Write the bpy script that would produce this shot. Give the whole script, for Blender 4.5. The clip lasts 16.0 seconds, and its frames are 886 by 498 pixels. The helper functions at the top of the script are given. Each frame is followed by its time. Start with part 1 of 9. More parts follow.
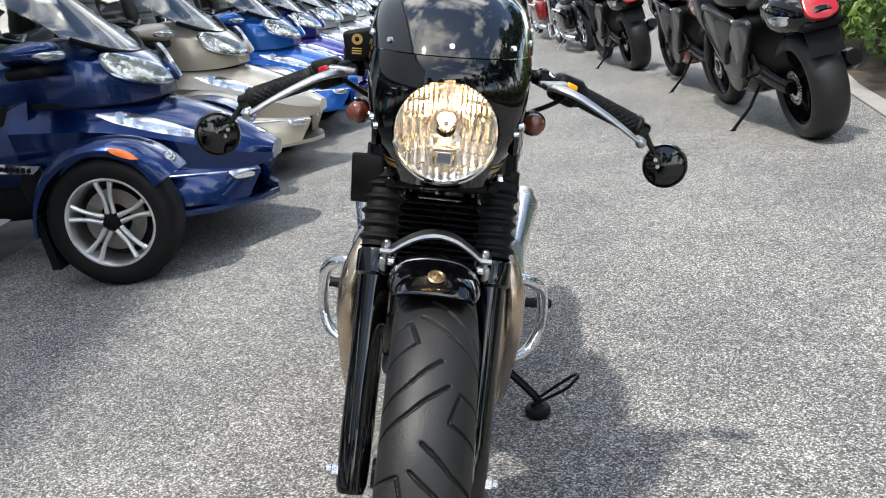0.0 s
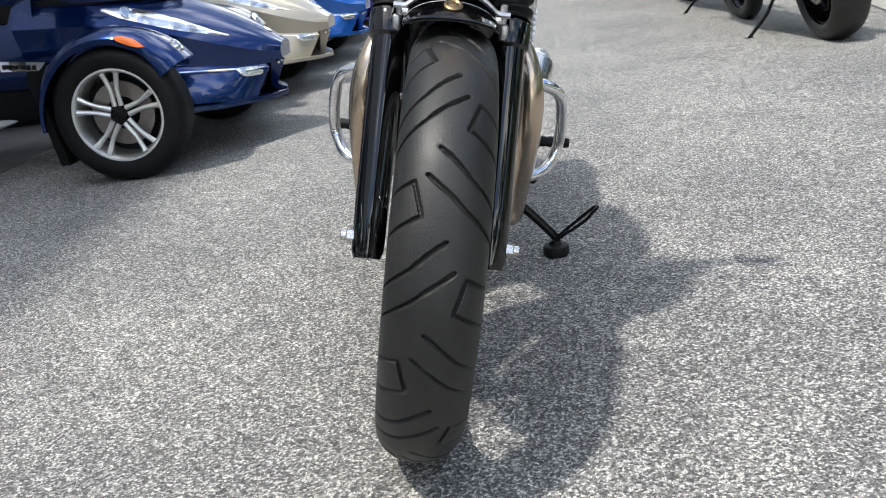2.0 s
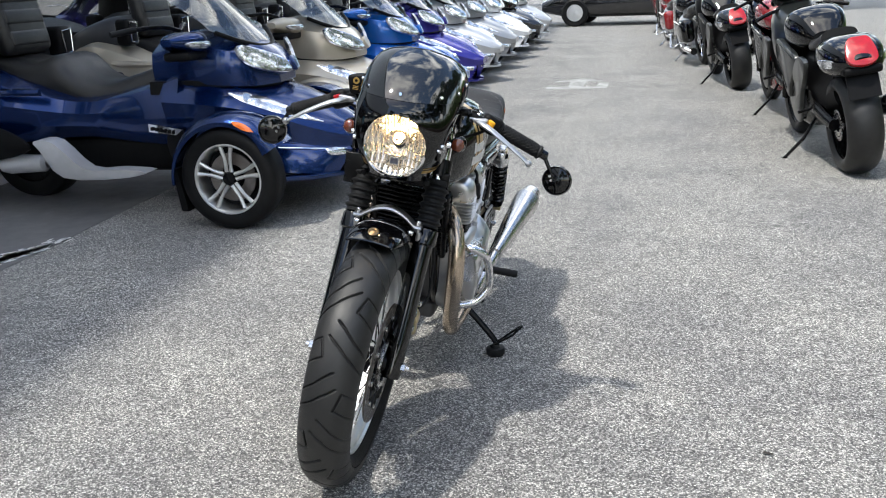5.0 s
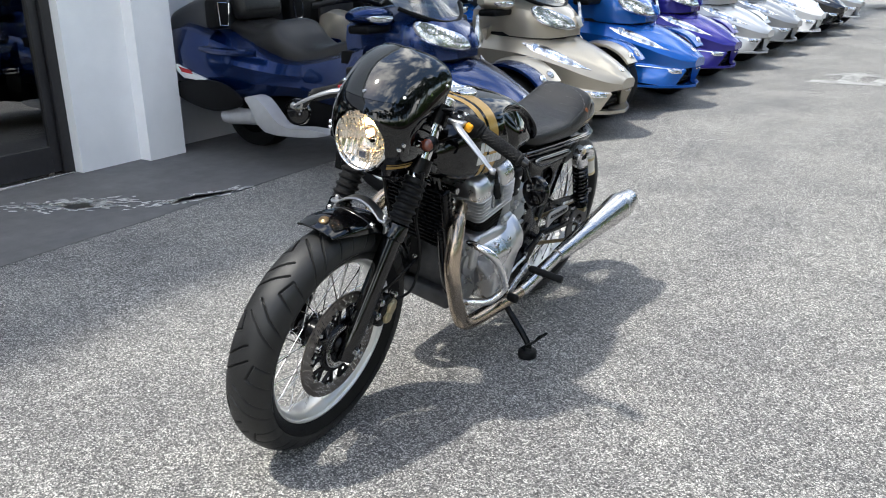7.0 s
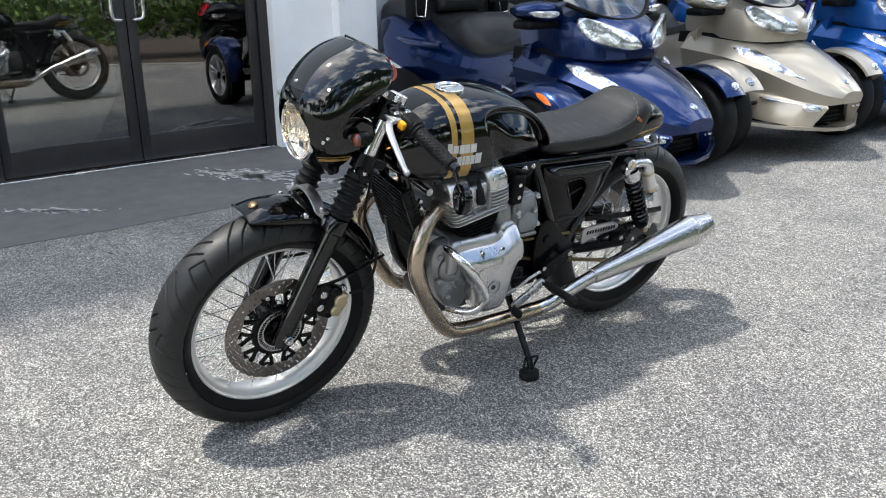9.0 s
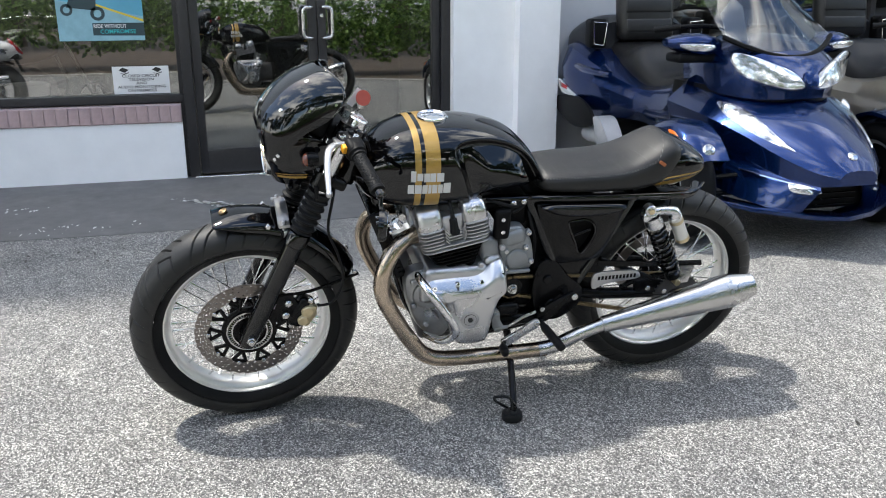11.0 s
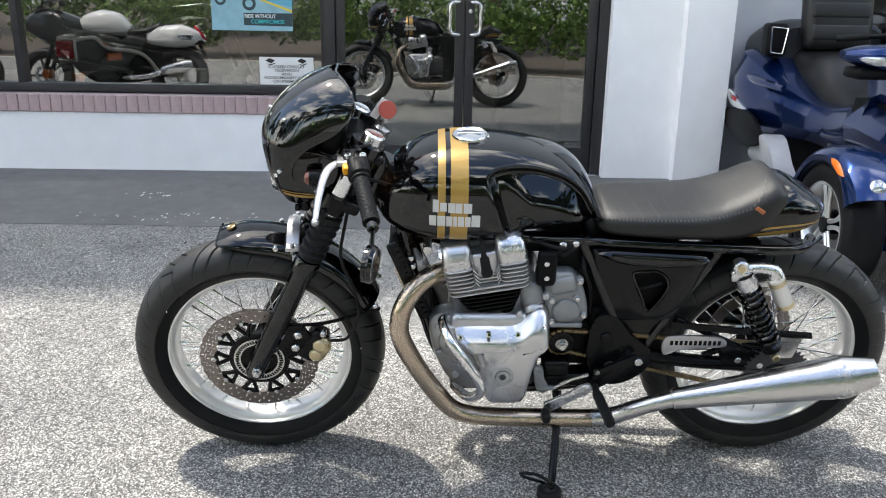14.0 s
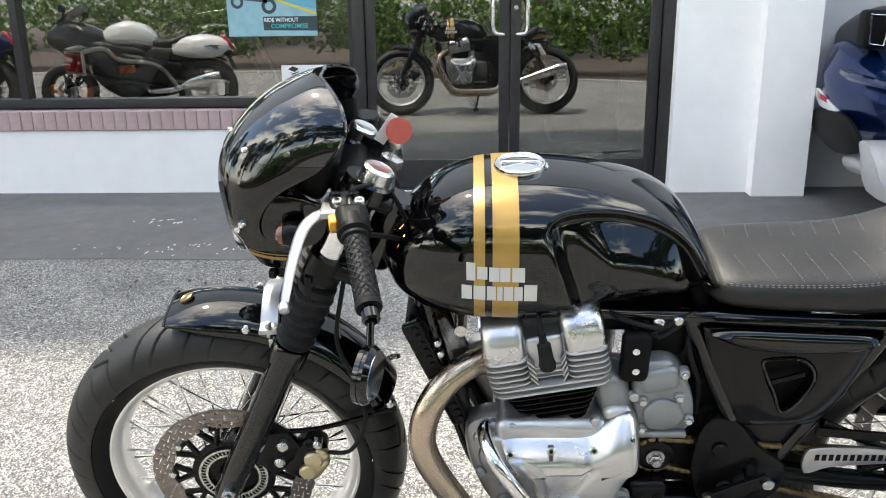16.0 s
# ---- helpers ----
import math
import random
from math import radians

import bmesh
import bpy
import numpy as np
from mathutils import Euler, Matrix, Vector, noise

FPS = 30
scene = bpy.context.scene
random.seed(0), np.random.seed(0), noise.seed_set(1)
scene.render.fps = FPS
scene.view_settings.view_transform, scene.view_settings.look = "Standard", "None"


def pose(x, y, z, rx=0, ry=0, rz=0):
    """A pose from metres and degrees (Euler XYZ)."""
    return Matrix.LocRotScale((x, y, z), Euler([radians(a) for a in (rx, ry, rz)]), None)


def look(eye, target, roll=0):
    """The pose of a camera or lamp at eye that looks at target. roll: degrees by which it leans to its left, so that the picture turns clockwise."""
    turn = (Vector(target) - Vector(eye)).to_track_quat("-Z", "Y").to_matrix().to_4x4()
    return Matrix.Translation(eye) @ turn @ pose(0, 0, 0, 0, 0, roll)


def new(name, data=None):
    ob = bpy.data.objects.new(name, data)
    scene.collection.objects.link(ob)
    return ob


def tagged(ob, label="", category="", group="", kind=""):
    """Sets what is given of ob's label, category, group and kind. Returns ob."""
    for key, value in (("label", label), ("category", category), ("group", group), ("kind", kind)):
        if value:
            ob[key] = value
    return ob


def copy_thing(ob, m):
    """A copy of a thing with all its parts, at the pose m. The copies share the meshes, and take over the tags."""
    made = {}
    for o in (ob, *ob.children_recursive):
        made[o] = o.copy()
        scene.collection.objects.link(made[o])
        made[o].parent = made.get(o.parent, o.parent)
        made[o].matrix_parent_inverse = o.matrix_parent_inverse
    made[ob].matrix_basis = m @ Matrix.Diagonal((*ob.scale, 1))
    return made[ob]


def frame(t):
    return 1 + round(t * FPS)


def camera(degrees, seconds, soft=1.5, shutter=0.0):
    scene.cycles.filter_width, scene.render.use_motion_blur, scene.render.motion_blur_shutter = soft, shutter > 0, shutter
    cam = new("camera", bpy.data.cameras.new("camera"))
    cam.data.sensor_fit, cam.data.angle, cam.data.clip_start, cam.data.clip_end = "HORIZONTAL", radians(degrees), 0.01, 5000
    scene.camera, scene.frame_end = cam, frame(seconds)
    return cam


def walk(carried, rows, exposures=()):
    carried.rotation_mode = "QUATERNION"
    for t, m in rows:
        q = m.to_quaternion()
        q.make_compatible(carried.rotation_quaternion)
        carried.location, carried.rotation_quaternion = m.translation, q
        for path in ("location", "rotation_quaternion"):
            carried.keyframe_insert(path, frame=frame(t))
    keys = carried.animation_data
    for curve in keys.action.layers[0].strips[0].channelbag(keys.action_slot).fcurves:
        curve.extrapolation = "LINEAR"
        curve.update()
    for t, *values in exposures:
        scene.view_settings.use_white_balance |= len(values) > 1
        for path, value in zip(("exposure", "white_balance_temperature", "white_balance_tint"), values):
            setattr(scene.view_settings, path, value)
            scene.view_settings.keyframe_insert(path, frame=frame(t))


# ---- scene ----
cam = camera(54.6, 16.0, soft=1.05)
PATH = [
    (0, (0.251, -1.236, 1.119), (0.111, 0.667, 0.523), -6.7),
    (0.5, (0.239, -1.202, 0.989), (0.07, 0.692, 0.367), -6.9),
    (1, (0.219, -1.207, 0.836), (0.036, 0.674, 0.18), -7.0),
    (1.5, (0.204, -1.227, 0.745), (0.019, 0.648, 0.072), -7.4),
    (2, (0.202, -1.291, 0.786), (0.03, 0.588, 0.124), -7.8),
    (2.5, (0.212, -1.447, 0.935), (0.05, 0.446, 0.308), -8.3),
    (3, (0.243, -1.613, 1.009), (0.079, 0.29, 0.417), -8.2),
    (3.5, (0.293, -1.789, 1.095), (0.103, 0.118, 0.523), -7.3),
    (3.7, (0.324, -1.845, 1.126), (0.116, 0.061, 0.556), -6.7),
    (5.8, (1.103, -1.983, 1.329), (0.43, -0.211, 0.693), -1.1),
    (6, (1.169, -1.931, 1.327), (0.427, -0.186, 0.689), -1.0),
    (6.5, (1.346, -1.784, 1.338), (0.439, -0.122, 0.694), -1.0),
    (7, (1.588, -1.628, 1.345), (0.527, -0.062, 0.696), -1.1),
    (7.5, (1.728, -1.448, 1.324), (0.524, 0.009, 0.67), -1.2),
    (8, (1.873, -1.267, 1.345), (0.541, 0.073, 0.689), -1.1),
    (8.5, (2.095, -1.072, 1.339), (0.642, 0.137, 0.687), -1.0),
    (9, (2.223, -0.866, 1.316), (0.662, 0.204, 0.67), -0.8),
    (9.2, (2.253, -0.766, 1.314), (0.651, 0.245, 0.674), -0.7),
    (11.3, (2.645, 0.067, 1.327), (0.777, 0.481, 0.742), 0.1),
    (11.5, (2.674, 0.153, 1.325), (0.795, 0.515, 0.746), 0.2),
    (12, (2.734, 0.343, 1.343), (0.836, 0.595, 0.768), 0.6),
    (12.5, (2.749, 0.45, 1.341), (0.846, 0.624, 0.755), 1.1),
    (13, (2.695, 0.479, 1.333), (0.788, 0.593, 0.742), 1.2),
    (13.5, (2.486, 0.467, 1.323), (0.579, 0.537, 0.723), 1.1),
    (14, (2.275, 0.449, 1.328), (0.369, 0.491, 0.721), 1.0),
    (14.5, (2.087, 0.499, 1.32), (0.184, 0.514, 0.703), 0.8),
    (15, (1.92, 0.503, 1.31), (0.019, 0.492, 0.689), 0.4),
    (15.5, (1.735, 0.463, 1.293), (-0.167, 0.431, 0.675), -0.0),
    (16, (1.612, 0.477, 1.251), (-0.297, 0.407, 0.658), -0.8),
]
walk(cam, [(t, look(eye, target, roll)) for t, eye, target, roll in PATH],
     exposures=[(t, e, k, 7.5) for t, e, k in ((0, 0.55, 6650), (3.7, 0.56, 6550), (7, 0.61, 6550), (9.2, 0.72, 6600), (11.4, 0.80, 6600), (12.5, 0.84, 6600), (14, 0.96, 6750), (15, 1.10, 6950), (16, 1.24, 7100))])

# world, sun
SUN_FROM = Vector((-0.27, -0.36, 1.0)).normalized()
world = bpy.data.worlds.new("sky_world")
scene.world = world
world.use_nodes = True
wn = world.node_tree.nodes
sky = wn.new("ShaderNodeTexSky")
sky.sky_type = "NISHITA"
sky.sun_disc = False
sky.sun_elevation = math.asin(SUN_FROM.z)
sky.sun_rotation = math.atan2(SUN_FROM.x, SUN_FROM.y)
sky.altitude, sky.air_density, sky.dust_density, sky.ozone_density = 5, 1.0, 1.0, 1.2
# broken white clouds over the blue
wtc = wn.new("ShaderNodeTexCoord")
wmap = wn.new("ShaderNodeMapping")
wmap.inputs["Scale"].default_value = (1.0, 1.0, 1.9)
cl = wn.new("ShaderNodeTexNoise")
cl.inputs["Scale"].default_value, cl.inputs["Detail"].default_value, cl.inputs["Roughness"].default_value = 2.6, 7.0, 0.58
crp = wn.new("ShaderNodeValToRGB")
crp.color_ramp.elements[0].position, crp.color_ramp.elements[1].position = 0.48, 0.62
cmix = wn.new("ShaderNodeMix")
cmix.data_type = "RGBA"
cmix.inputs["B"].default_value = (13.0, 12.9, 12.7, 1)
wl = world.node_tree.links
wl.new(wtc.outputs["Generated"], wmap.inputs["Vector"])
wl.new(wmap.outputs["Vector"], cl.inputs["Vector"])
wl.new(cl.outputs["Fac"], crp.inputs["Fac"])
wl.new(crp.outputs["Color"], cmix.inputs["Factor"])
wl.new(sky.outputs["Color"], cmix.inputs["A"])
wl.new(cmix.outputs["Result"], wn["Background"].inputs["Color"])
wn["Background"].inputs["Strength"].default_value = 0.205
sun_data = bpy.data.lights.new("sun", "SUN")
sun_data.energy, sun_data.angle, sun_data.color = 2.9, radians(2.6), (1.0, 0.965, 0.91)
sun = new("sun", sun_data)
sun.matrix_world = look(SUN_FROM * 30, (0, 0, 0))

# ---- geometry helpers ----
import functools

TAU = 2 * math.pi


def vec(p):
    return Vector(p)


def crom(pts, n=6, closed=False):
    """A smooth line through the points."""
    P = [Vector(p) for p in pts]
    m = len(P)
    out = []
    for i in range(m if closed else m - 1):
        a, b, c, d = (P[(i + k) % m] if closed else P[min(max(i + k, 0), m - 1)] for k in (-1, 0, 1, 2))
        for j in range(n):
            t = j / n
            out.append(0.5 * (2 * b + (c - a) * t + (2 * a - 5 * b + 4 * c - d) * t * t + (3 * b - a - 3 * c + d) * t ** 3))
    if not closed:
        out.append(P[-1])
    return out


def ease(xs, ys, x):
    """A smooth value at x through the knots."""
    n = len(xs)
    if x <= xs[0]:
        return ys[0]
    if x >= xs[-1]:
        return ys[-1]
    i = max(k for k in range(n - 1) if xs[k] <= x)
    h = xs[i + 1] - xs[i]
    t = (x - xs[i]) / h

    def slope(k):
        if k == 0 or k == n - 1:
            j = 0 if k == 0 else n - 2
            return (ys[j + 1] - ys[j]) / (xs[j + 1] - xs[j])
        return (ys[k + 1] - ys[k - 1]) / (xs[k + 1] - xs[k - 1])

    a, b = slope(i) * h, slope(i + 1) * h
    return (2 * t ** 3 - 3 * t * t + 1) * ys[i] + (t ** 3 - 2 * t * t + t) * a + (3 * t * t - 2 * t ** 3) * ys[i + 1] + (t ** 3 - t * t) * b


def sstep(a, b, x):
    """A smooth step from 0 at a to 1 at b."""
    t = min(max((x - a) / (b - a), 0.0), 1.0)
    return t * t * (3 - 2 * t)


def frame_of(d):
    d = Vector(d).normalized()
    u = d.cross(Vector((0, 0, 1)) if abs(d.z) < 0.9 else Vector((1, 0, 0))).normalized()
    return u, d.cross(u).normalized(), d


class Geo:
    """Collects the corners and faces of one mesh."""

    def __init__(self):
        self.v, self.f = [], []

    def add(self, verts, faces, m=None):
        k = len(self.v)
        self.v += [tuple(m @ Vector(p)) if m else tuple(p) for p in verts]
        self.f += [tuple(i + k for i in q) for q in faces]
        return self

    def loft(self, rings, closed=True, caps=True, loop=False):
        n = len(rings[0])
        assert all(len(r) == n for r in rings)
        verts = [p for r in rings for p in r]
        faces = []
        for i in range(len(rings) if loop else len(rings) - 1):
            a, b = i * n, ((i + 1) % len(rings)) * n
            for j in range(n if closed else n - 1):
                k = (j + 1) % n
                faces.append((a + j, a + k, b + k, b + j))
        if caps and closed and not loop:
            faces.append(tuple(reversed(range(n))))
            faces.append(tuple(range((len(rings) - 1) * n, len(rings) * n)))
        return self.add(verts, faces)

    def tube(self, pts, r, seg=12, smooth=0, caps=True, closed=False, flat=1.0):
        P = crom(pts, smooth, closed) if smooth else [Vector(p) for p in pts]
        n = len(P)
        rs = r if isinstance(r, (list, tuple)) else [r] * 2
        rings = []
        u = None
        for i, p in enumerate(P):
            d = (P[(i + 1) % n] - P[i - 1]) if closed else (P[min(i + 1, n - 1)] - P[max(i - 1, 0)])
            d.normalize()
            if u is None:
                u = frame_of(d)[0]
            u = (u - d * u.dot(d)).normalized()
            w = d.cross(u)
            s = i / max(n - 1, 1) * (len(rs) - 1)
            k = min(int(s), len(rs) - 2)
            q = rs[k] + (rs[k + 1] - rs[k]) * (s - k)
            rings.append([p + (u * math.cos(TAU * j / seg) + w * math.sin(TAU * j / seg) * flat) * q for j in range(seg)])
        return self.loft(rings, True, caps, closed)

    def lathe(self, prof, origin=(0, 0, 0), axis=(1, 0, 0), seg=48, caps=False, wrap=False, a0=0.0, a1=TAU):
        u, w, d = frame_of(axis)
        o = Vector(origin)
        full = abs(a1 - a0 - TAU) < 1e-6
        m = seg if full else seg + 1
        rings = []
        for i in range(m):
            a = a0 + (a1 - a0) * i / seg
            c = u * math.cos(a) + w * math.sin(a)
            rings.append([o + d * x + c * r for x, r in prof])
        self.loft(rings, wrap, False, full)
        if caps:
            for k in (0, -1):
                x, r = prof[k]
                self.disc(o + d * x, d if k else -d, r, seg)
        return self

    def disc(self, c, axis, r, seg=32):
        u, w, d = frame_of(axis)
        c = Vector(c)
        return self.add([c + (u * math.cos(TAU * j / seg) + w * math.sin(TAU * j / seg)) * r for j in range(seg)], [tuple(range(seg))])

    def cyl(self, p0, p1, r0, r1=None, seg=20, chamfer=0.0):
        p0, p1 = Vector(p0), Vector(p1)
        r1 = r0 if r1 is None else r1
        L = (p1 - p0).length
        c = min(chamfer, L * 0.4, r0 * 0.6, r1 * 0.6)
        prof = [(0, r0 - c), (c, r0), (L - c, r1), (L, r1 - c)] if c else [(0, r0), (L, r1)]
        return self.lathe(prof, p0, p1 - p0, seg, True)

    def rbox(self, c, s, r=0.004, m=None, seg=3):
        """A box with rounded edges."""
        hx, hy, hz = (q / 2 for q in s)
        r = min(r, hx * 0.95, hy * 0.95, hz * 0.95)

        def ring(z, inset):
            out = []
            for qx, qy, a0 in ((1, 1, 0), (-1, 1, 90), (-1, -1, 180), (1, -1, 270)):
                for k in range(seg + 1):
                    a = radians(a0 + 90 * k / seg)
                    out.append((qx * (hx - r) + (r - inset) * math.cos(a), qy * (hy - r) + (r - inset) * math.sin(a), z))
            return out

        rings = []
        for k in range(seg + 1):
            a = math.pi / 2 * k / seg
            rings.append(ring(-hz + r - r * math.cos(a), r - r * math.sin(a)))
        for k in range(seg + 1):
            a = math.pi / 2 * k / seg
            rings.append(ring(hz - r + r * math.sin(a), r - r * math.cos(a)))
        g = Geo().loft(rings)
        return self.add(g.v, g.f, Matrix.Translation(Vector(c)) @ (m or Matrix()))

    def box(self, lo, hi):
        x0, y0, z0 = lo
        x1, y1, z1 = hi
        return self.add([(x0, y0, z0), (x1, y0, z0), (x1, y1, z0), (x0, y1, z0), (x0, y0, z1), (x1, y0, z1), (x1, y1, z1), (x0, y1, z1)],
                        [(3, 2, 1, 0), (4, 5, 6, 7), (0, 1, 5, 4), (1, 2, 6, 5), (2, 3, 7, 6), (3, 0, 4, 7)])

    def plate(self, outline, push, bevel=0.0):
        """A flat outline with thickness: pushed along a vector, its far edge bevelled."""
        P = [Vector(p) for p in outline]
        push = Vector(push)
        c = sum(P, Vector()) / len(P)
        if bevel:
            n = push.normalized()
            inset = [p - (p - c).normalized() * bevel for p in P]
            rings = [P, [p + push - n * bevel for p in P], [p + push - n * bevel * 0.3 - (p - c).normalized() * bevel * 0.3 for p in P], [p + push for p in inset]]
        else:
            rings = [P, [p + push for p in P]]
        return self.loft(rings)

    def moved(self, m):
        self.v = [tuple(m @ Vector(p)) for p in self.v]
        return self

    def mirrored(self):
        """The same and its mirror image across x = 0."""
        k = len(self.v)
        self.v += [(-x, y, z) for x, y, z in self.v]
        self.f += [tuple(i + k for i in reversed(q)) for q in self.f]
        return self


def flip(g):
    h = Geo()
    h.v = [(-x, y, z) for x, y, z in g.v]
    h.f = [tuple(reversed(q)) for q in g.f]
    return h


def mesh_of(name, g, material, sharp=38):
    me = bpy.data.meshes.new(name)
    me.from_pydata(g.v, [], g.f)
    bm = bmesh.new()
    bm.from_mesh(me)
    bmesh.ops.recalc_face_normals(bm, faces=bm.faces)
    bm.to_mesh(me)
    bm.free()
    if sharp:
        me.polygons.foreach_set("use_smooth", [True] * len(me.polygons))
        me.set_sharp_from_angle(angle=radians(sharp))
    me.materials.append(material)
    return me


def part(name, g, material, parent=None, label="", sharp=38):
    """Links the geometry as one mesh object, under a thing or a part."""
    ob = new(name, mesh_of(name, g, material, sharp))
    if parent:
        ob.parent = parent
    if label:
        ob["label"] = label
    return ob


def thing(name, label, category, m=None, group="", kind=""):
    ob = new(name)
    ob.empty_display_size = 0.1
    if m:
        ob.matrix_world = m
    return tagged(ob, label, category, group, kind)


def solid(name, g, material, label, category, group="", kind="", sharp=38):
    return tagged(part(name, g, material, None, label, sharp), label, category, group, kind)

# ---- materials ----
def material(name, colour, rough=0.5, metal=0.0, coat=0.0, vary=0.0, scale=20.0, bump=0.0, bump_scale=None, rough_vary=0.0, second=None,
             spec=0.5, flakes=0.0, transmission=0.0, ior=1.5, sheen=0.0):
    """A principled surface with variation in colour, gloss and relief at two scales."""
    m = bpy.data.materials.new(name)
    m.use_nodes = True
    nt = m.node_tree
    b = nt.nodes["Principled BSDF"]
    b.inputs["Base Color"].default_value = (*colour, 1)
    b.inputs["Roughness"].default_value = rough
    b.inputs["Metallic"].default_value = metal
    b.inputs["Coat Weight"].default_value = coat
    b.inputs["Coat Roughness"].default_value = 0.03
    b.inputs["Specular IOR Level"].default_value = spec
    b.inputs["Transmission Weight"].default_value = transmission
    b.inputs["IOR"].default_value = ior
    tc = nt.nodes.new("ShaderNodeTexCoord")

    def noise_node(s, d=5.0, r=0.6):
        n = nt.nodes.new("ShaderNodeTexNoise")
        n.inputs["Scale"].default_value, n.inputs["Detail"].default_value, n.inputs["Roughness"].default_value = s, d, r
        nt.links.new(tc.outputs["Object"], n.inputs["Vector"])
        return n

    if vary or second:
        big, fine = noise_node(scale * 0.15, 3.0), noise_node(scale)
        add = nt.nodes.new("ShaderNodeMath")
        add.operation = "MULTIPLY_ADD"
        add.inputs[1].default_value = 0.5
        nt.links.new(big.outputs["Fac"], add.inputs[0])
        half = nt.nodes.new("ShaderNodeMath")
        half.operation = "MULTIPLY"
        half.inputs[1].default_value = 0.5
        nt.links.new(fine.outputs["Fac"], half.inputs[0])
        nt.links.new(half.outputs[0], add.inputs[2])
        ramp = nt.nodes.new("ShaderNodeValToRGB")
        lo = [max(0.0, c * (1 - vary)) for c in colour]
        hi = list(second) if second else [min(1.0, c * (1 + vary)) for c in colour]
        ramp.color_ramp.elements[0].position, ramp.color_ramp.elements[1].position = 0.34, 0.66
        ramp.color_ramp.elements[0].color, ramp.color_ramp.elements[1].color = (*lo, 1), (*hi, 1)
        nt.links.new(add.outputs[0], ramp.inputs["Fac"])
        nt.links.new(ramp.outputs["Color"], b.inputs["Base Color"])
    if rough_vary:
        n = noise_node(scale * 0.6)
        mr = nt.nodes.new("ShaderNodeMapRange")
        mr.inputs["From Min"].default_value, mr.inputs["From Max"].default_value = 0.3, 0.7
        mr.inputs["To Min"].default_value, mr.inputs["To Max"].default_value = max(0.02, rough - rough_vary), min(1.0, rough + rough_vary)
        nt.links.new(n.outputs["Fac"], mr.inputs["Value"])
        nt.links.new(mr.outputs["Result"], b.inputs["Roughness"])
    if bump:
        n = noise_node(bump_scale or scale * 4)
        bp = nt.nodes.new("ShaderNodeBump")
        bp.inputs["Strength"].default_value, bp.inputs["Distance"].default_value = min(1.0, bump), 0.002
        nt.links.new(n.outputs["Fac"], bp.inputs["Height"])
        nt.links.new(bp.outputs["Normal"], b.inputs["Normal"])
    if flakes:
        vo = nt.nodes.new("ShaderNodeTexVoronoi")
        vo.inputs["Scale"].default_value = 900
        nt.links.new(tc.outputs["Object"], vo.inputs["Vector"])
        hs = nt.nodes.new("ShaderNodeMix")
        hs.data_type = "RGBA"
        hs.blend_type = "SCREEN"
        hs.inputs["Factor"].default_value = flakes
        hs.inputs["A"].default_value = (*colour, 1)
        sep = nt.nodes.new("ShaderNodeSeparateColor")
        nt.links.new(vo.outputs["Color"], sep.inputs["Color"])
        pw = nt.nodes.new("ShaderNodeMath")
        pw.operation = "POWER"
        pw.inputs[1].default_value = 4.0
        nt.links.new(sep.outputs["Red"], pw.inputs[0])
        cm = nt.nodes.new("ShaderNodeMix")
        cm.data_type = "RGBA"
        cm.inputs["A"].default_value = (0, 0, 0, 1)
        cm.inputs["B"].default_value = (*[min(1.0, c * 3 + 0.02) for c in colour], 1)
        nt.links.new(pw.outputs[0], cm.inputs["Factor"])
        nt.links.new(cm.outputs["Result"], hs.inputs["B"])
        nt.links.new(hs.outputs["Result"], b.inputs["Base Color"])
    return m


def glowing(name, colour, strength):
    m = bpy.data.materials.new(name)
    m.use_nodes = True
    b = m.node_tree.nodes["Principled BSDF"]
    b.inputs["Base Color"].default_value = (*colour, 1)
    b.inputs["Emission Color"].default_value = (*colour, 1)
    b.inputs["Emission Strength"].default_value = strength
    return m


def clear(name, tint=(1, 1, 1), gloss=0.0, ior=1.5, even=0.0):
    """Thin clear sheet: a tinted pass with a mirror gloss that grows at grazing angles."""
    m = bpy.data.materials.new(name)
    m.use_nodes = True
    nt = m.node_tree
    nt.nodes.remove(nt.nodes["Principled BSDF"])
    tr = nt.nodes.new("ShaderNodeBsdfTransparent")
    tr.inputs["Color"].default_value = (*tint, 1)
    gl = nt.nodes.new("ShaderNodeBsdfGlossy")
    gl.inputs["Roughness"].default_value = gloss
    fr = nt.nodes.new("ShaderNodeFresnel")
    fr.inputs["IOR"].default_value = ior
    mx = nt.nodes.new("ShaderNodeMixShader")
    if even:
        mx.inputs["Fac"].default_value = even
    else:
        nt.links.new(fr.outputs["Fac"], mx.inputs["Fac"])
    nt.links.new(tr.outputs["BSDF"], mx.inputs[1])
    nt.links.new(gl.outputs["BSDF"], mx.inputs[2])
    nt.links.new(mx.outputs["Shader"], nt.nodes["Material Output"].inputs["Surface"])
    return m


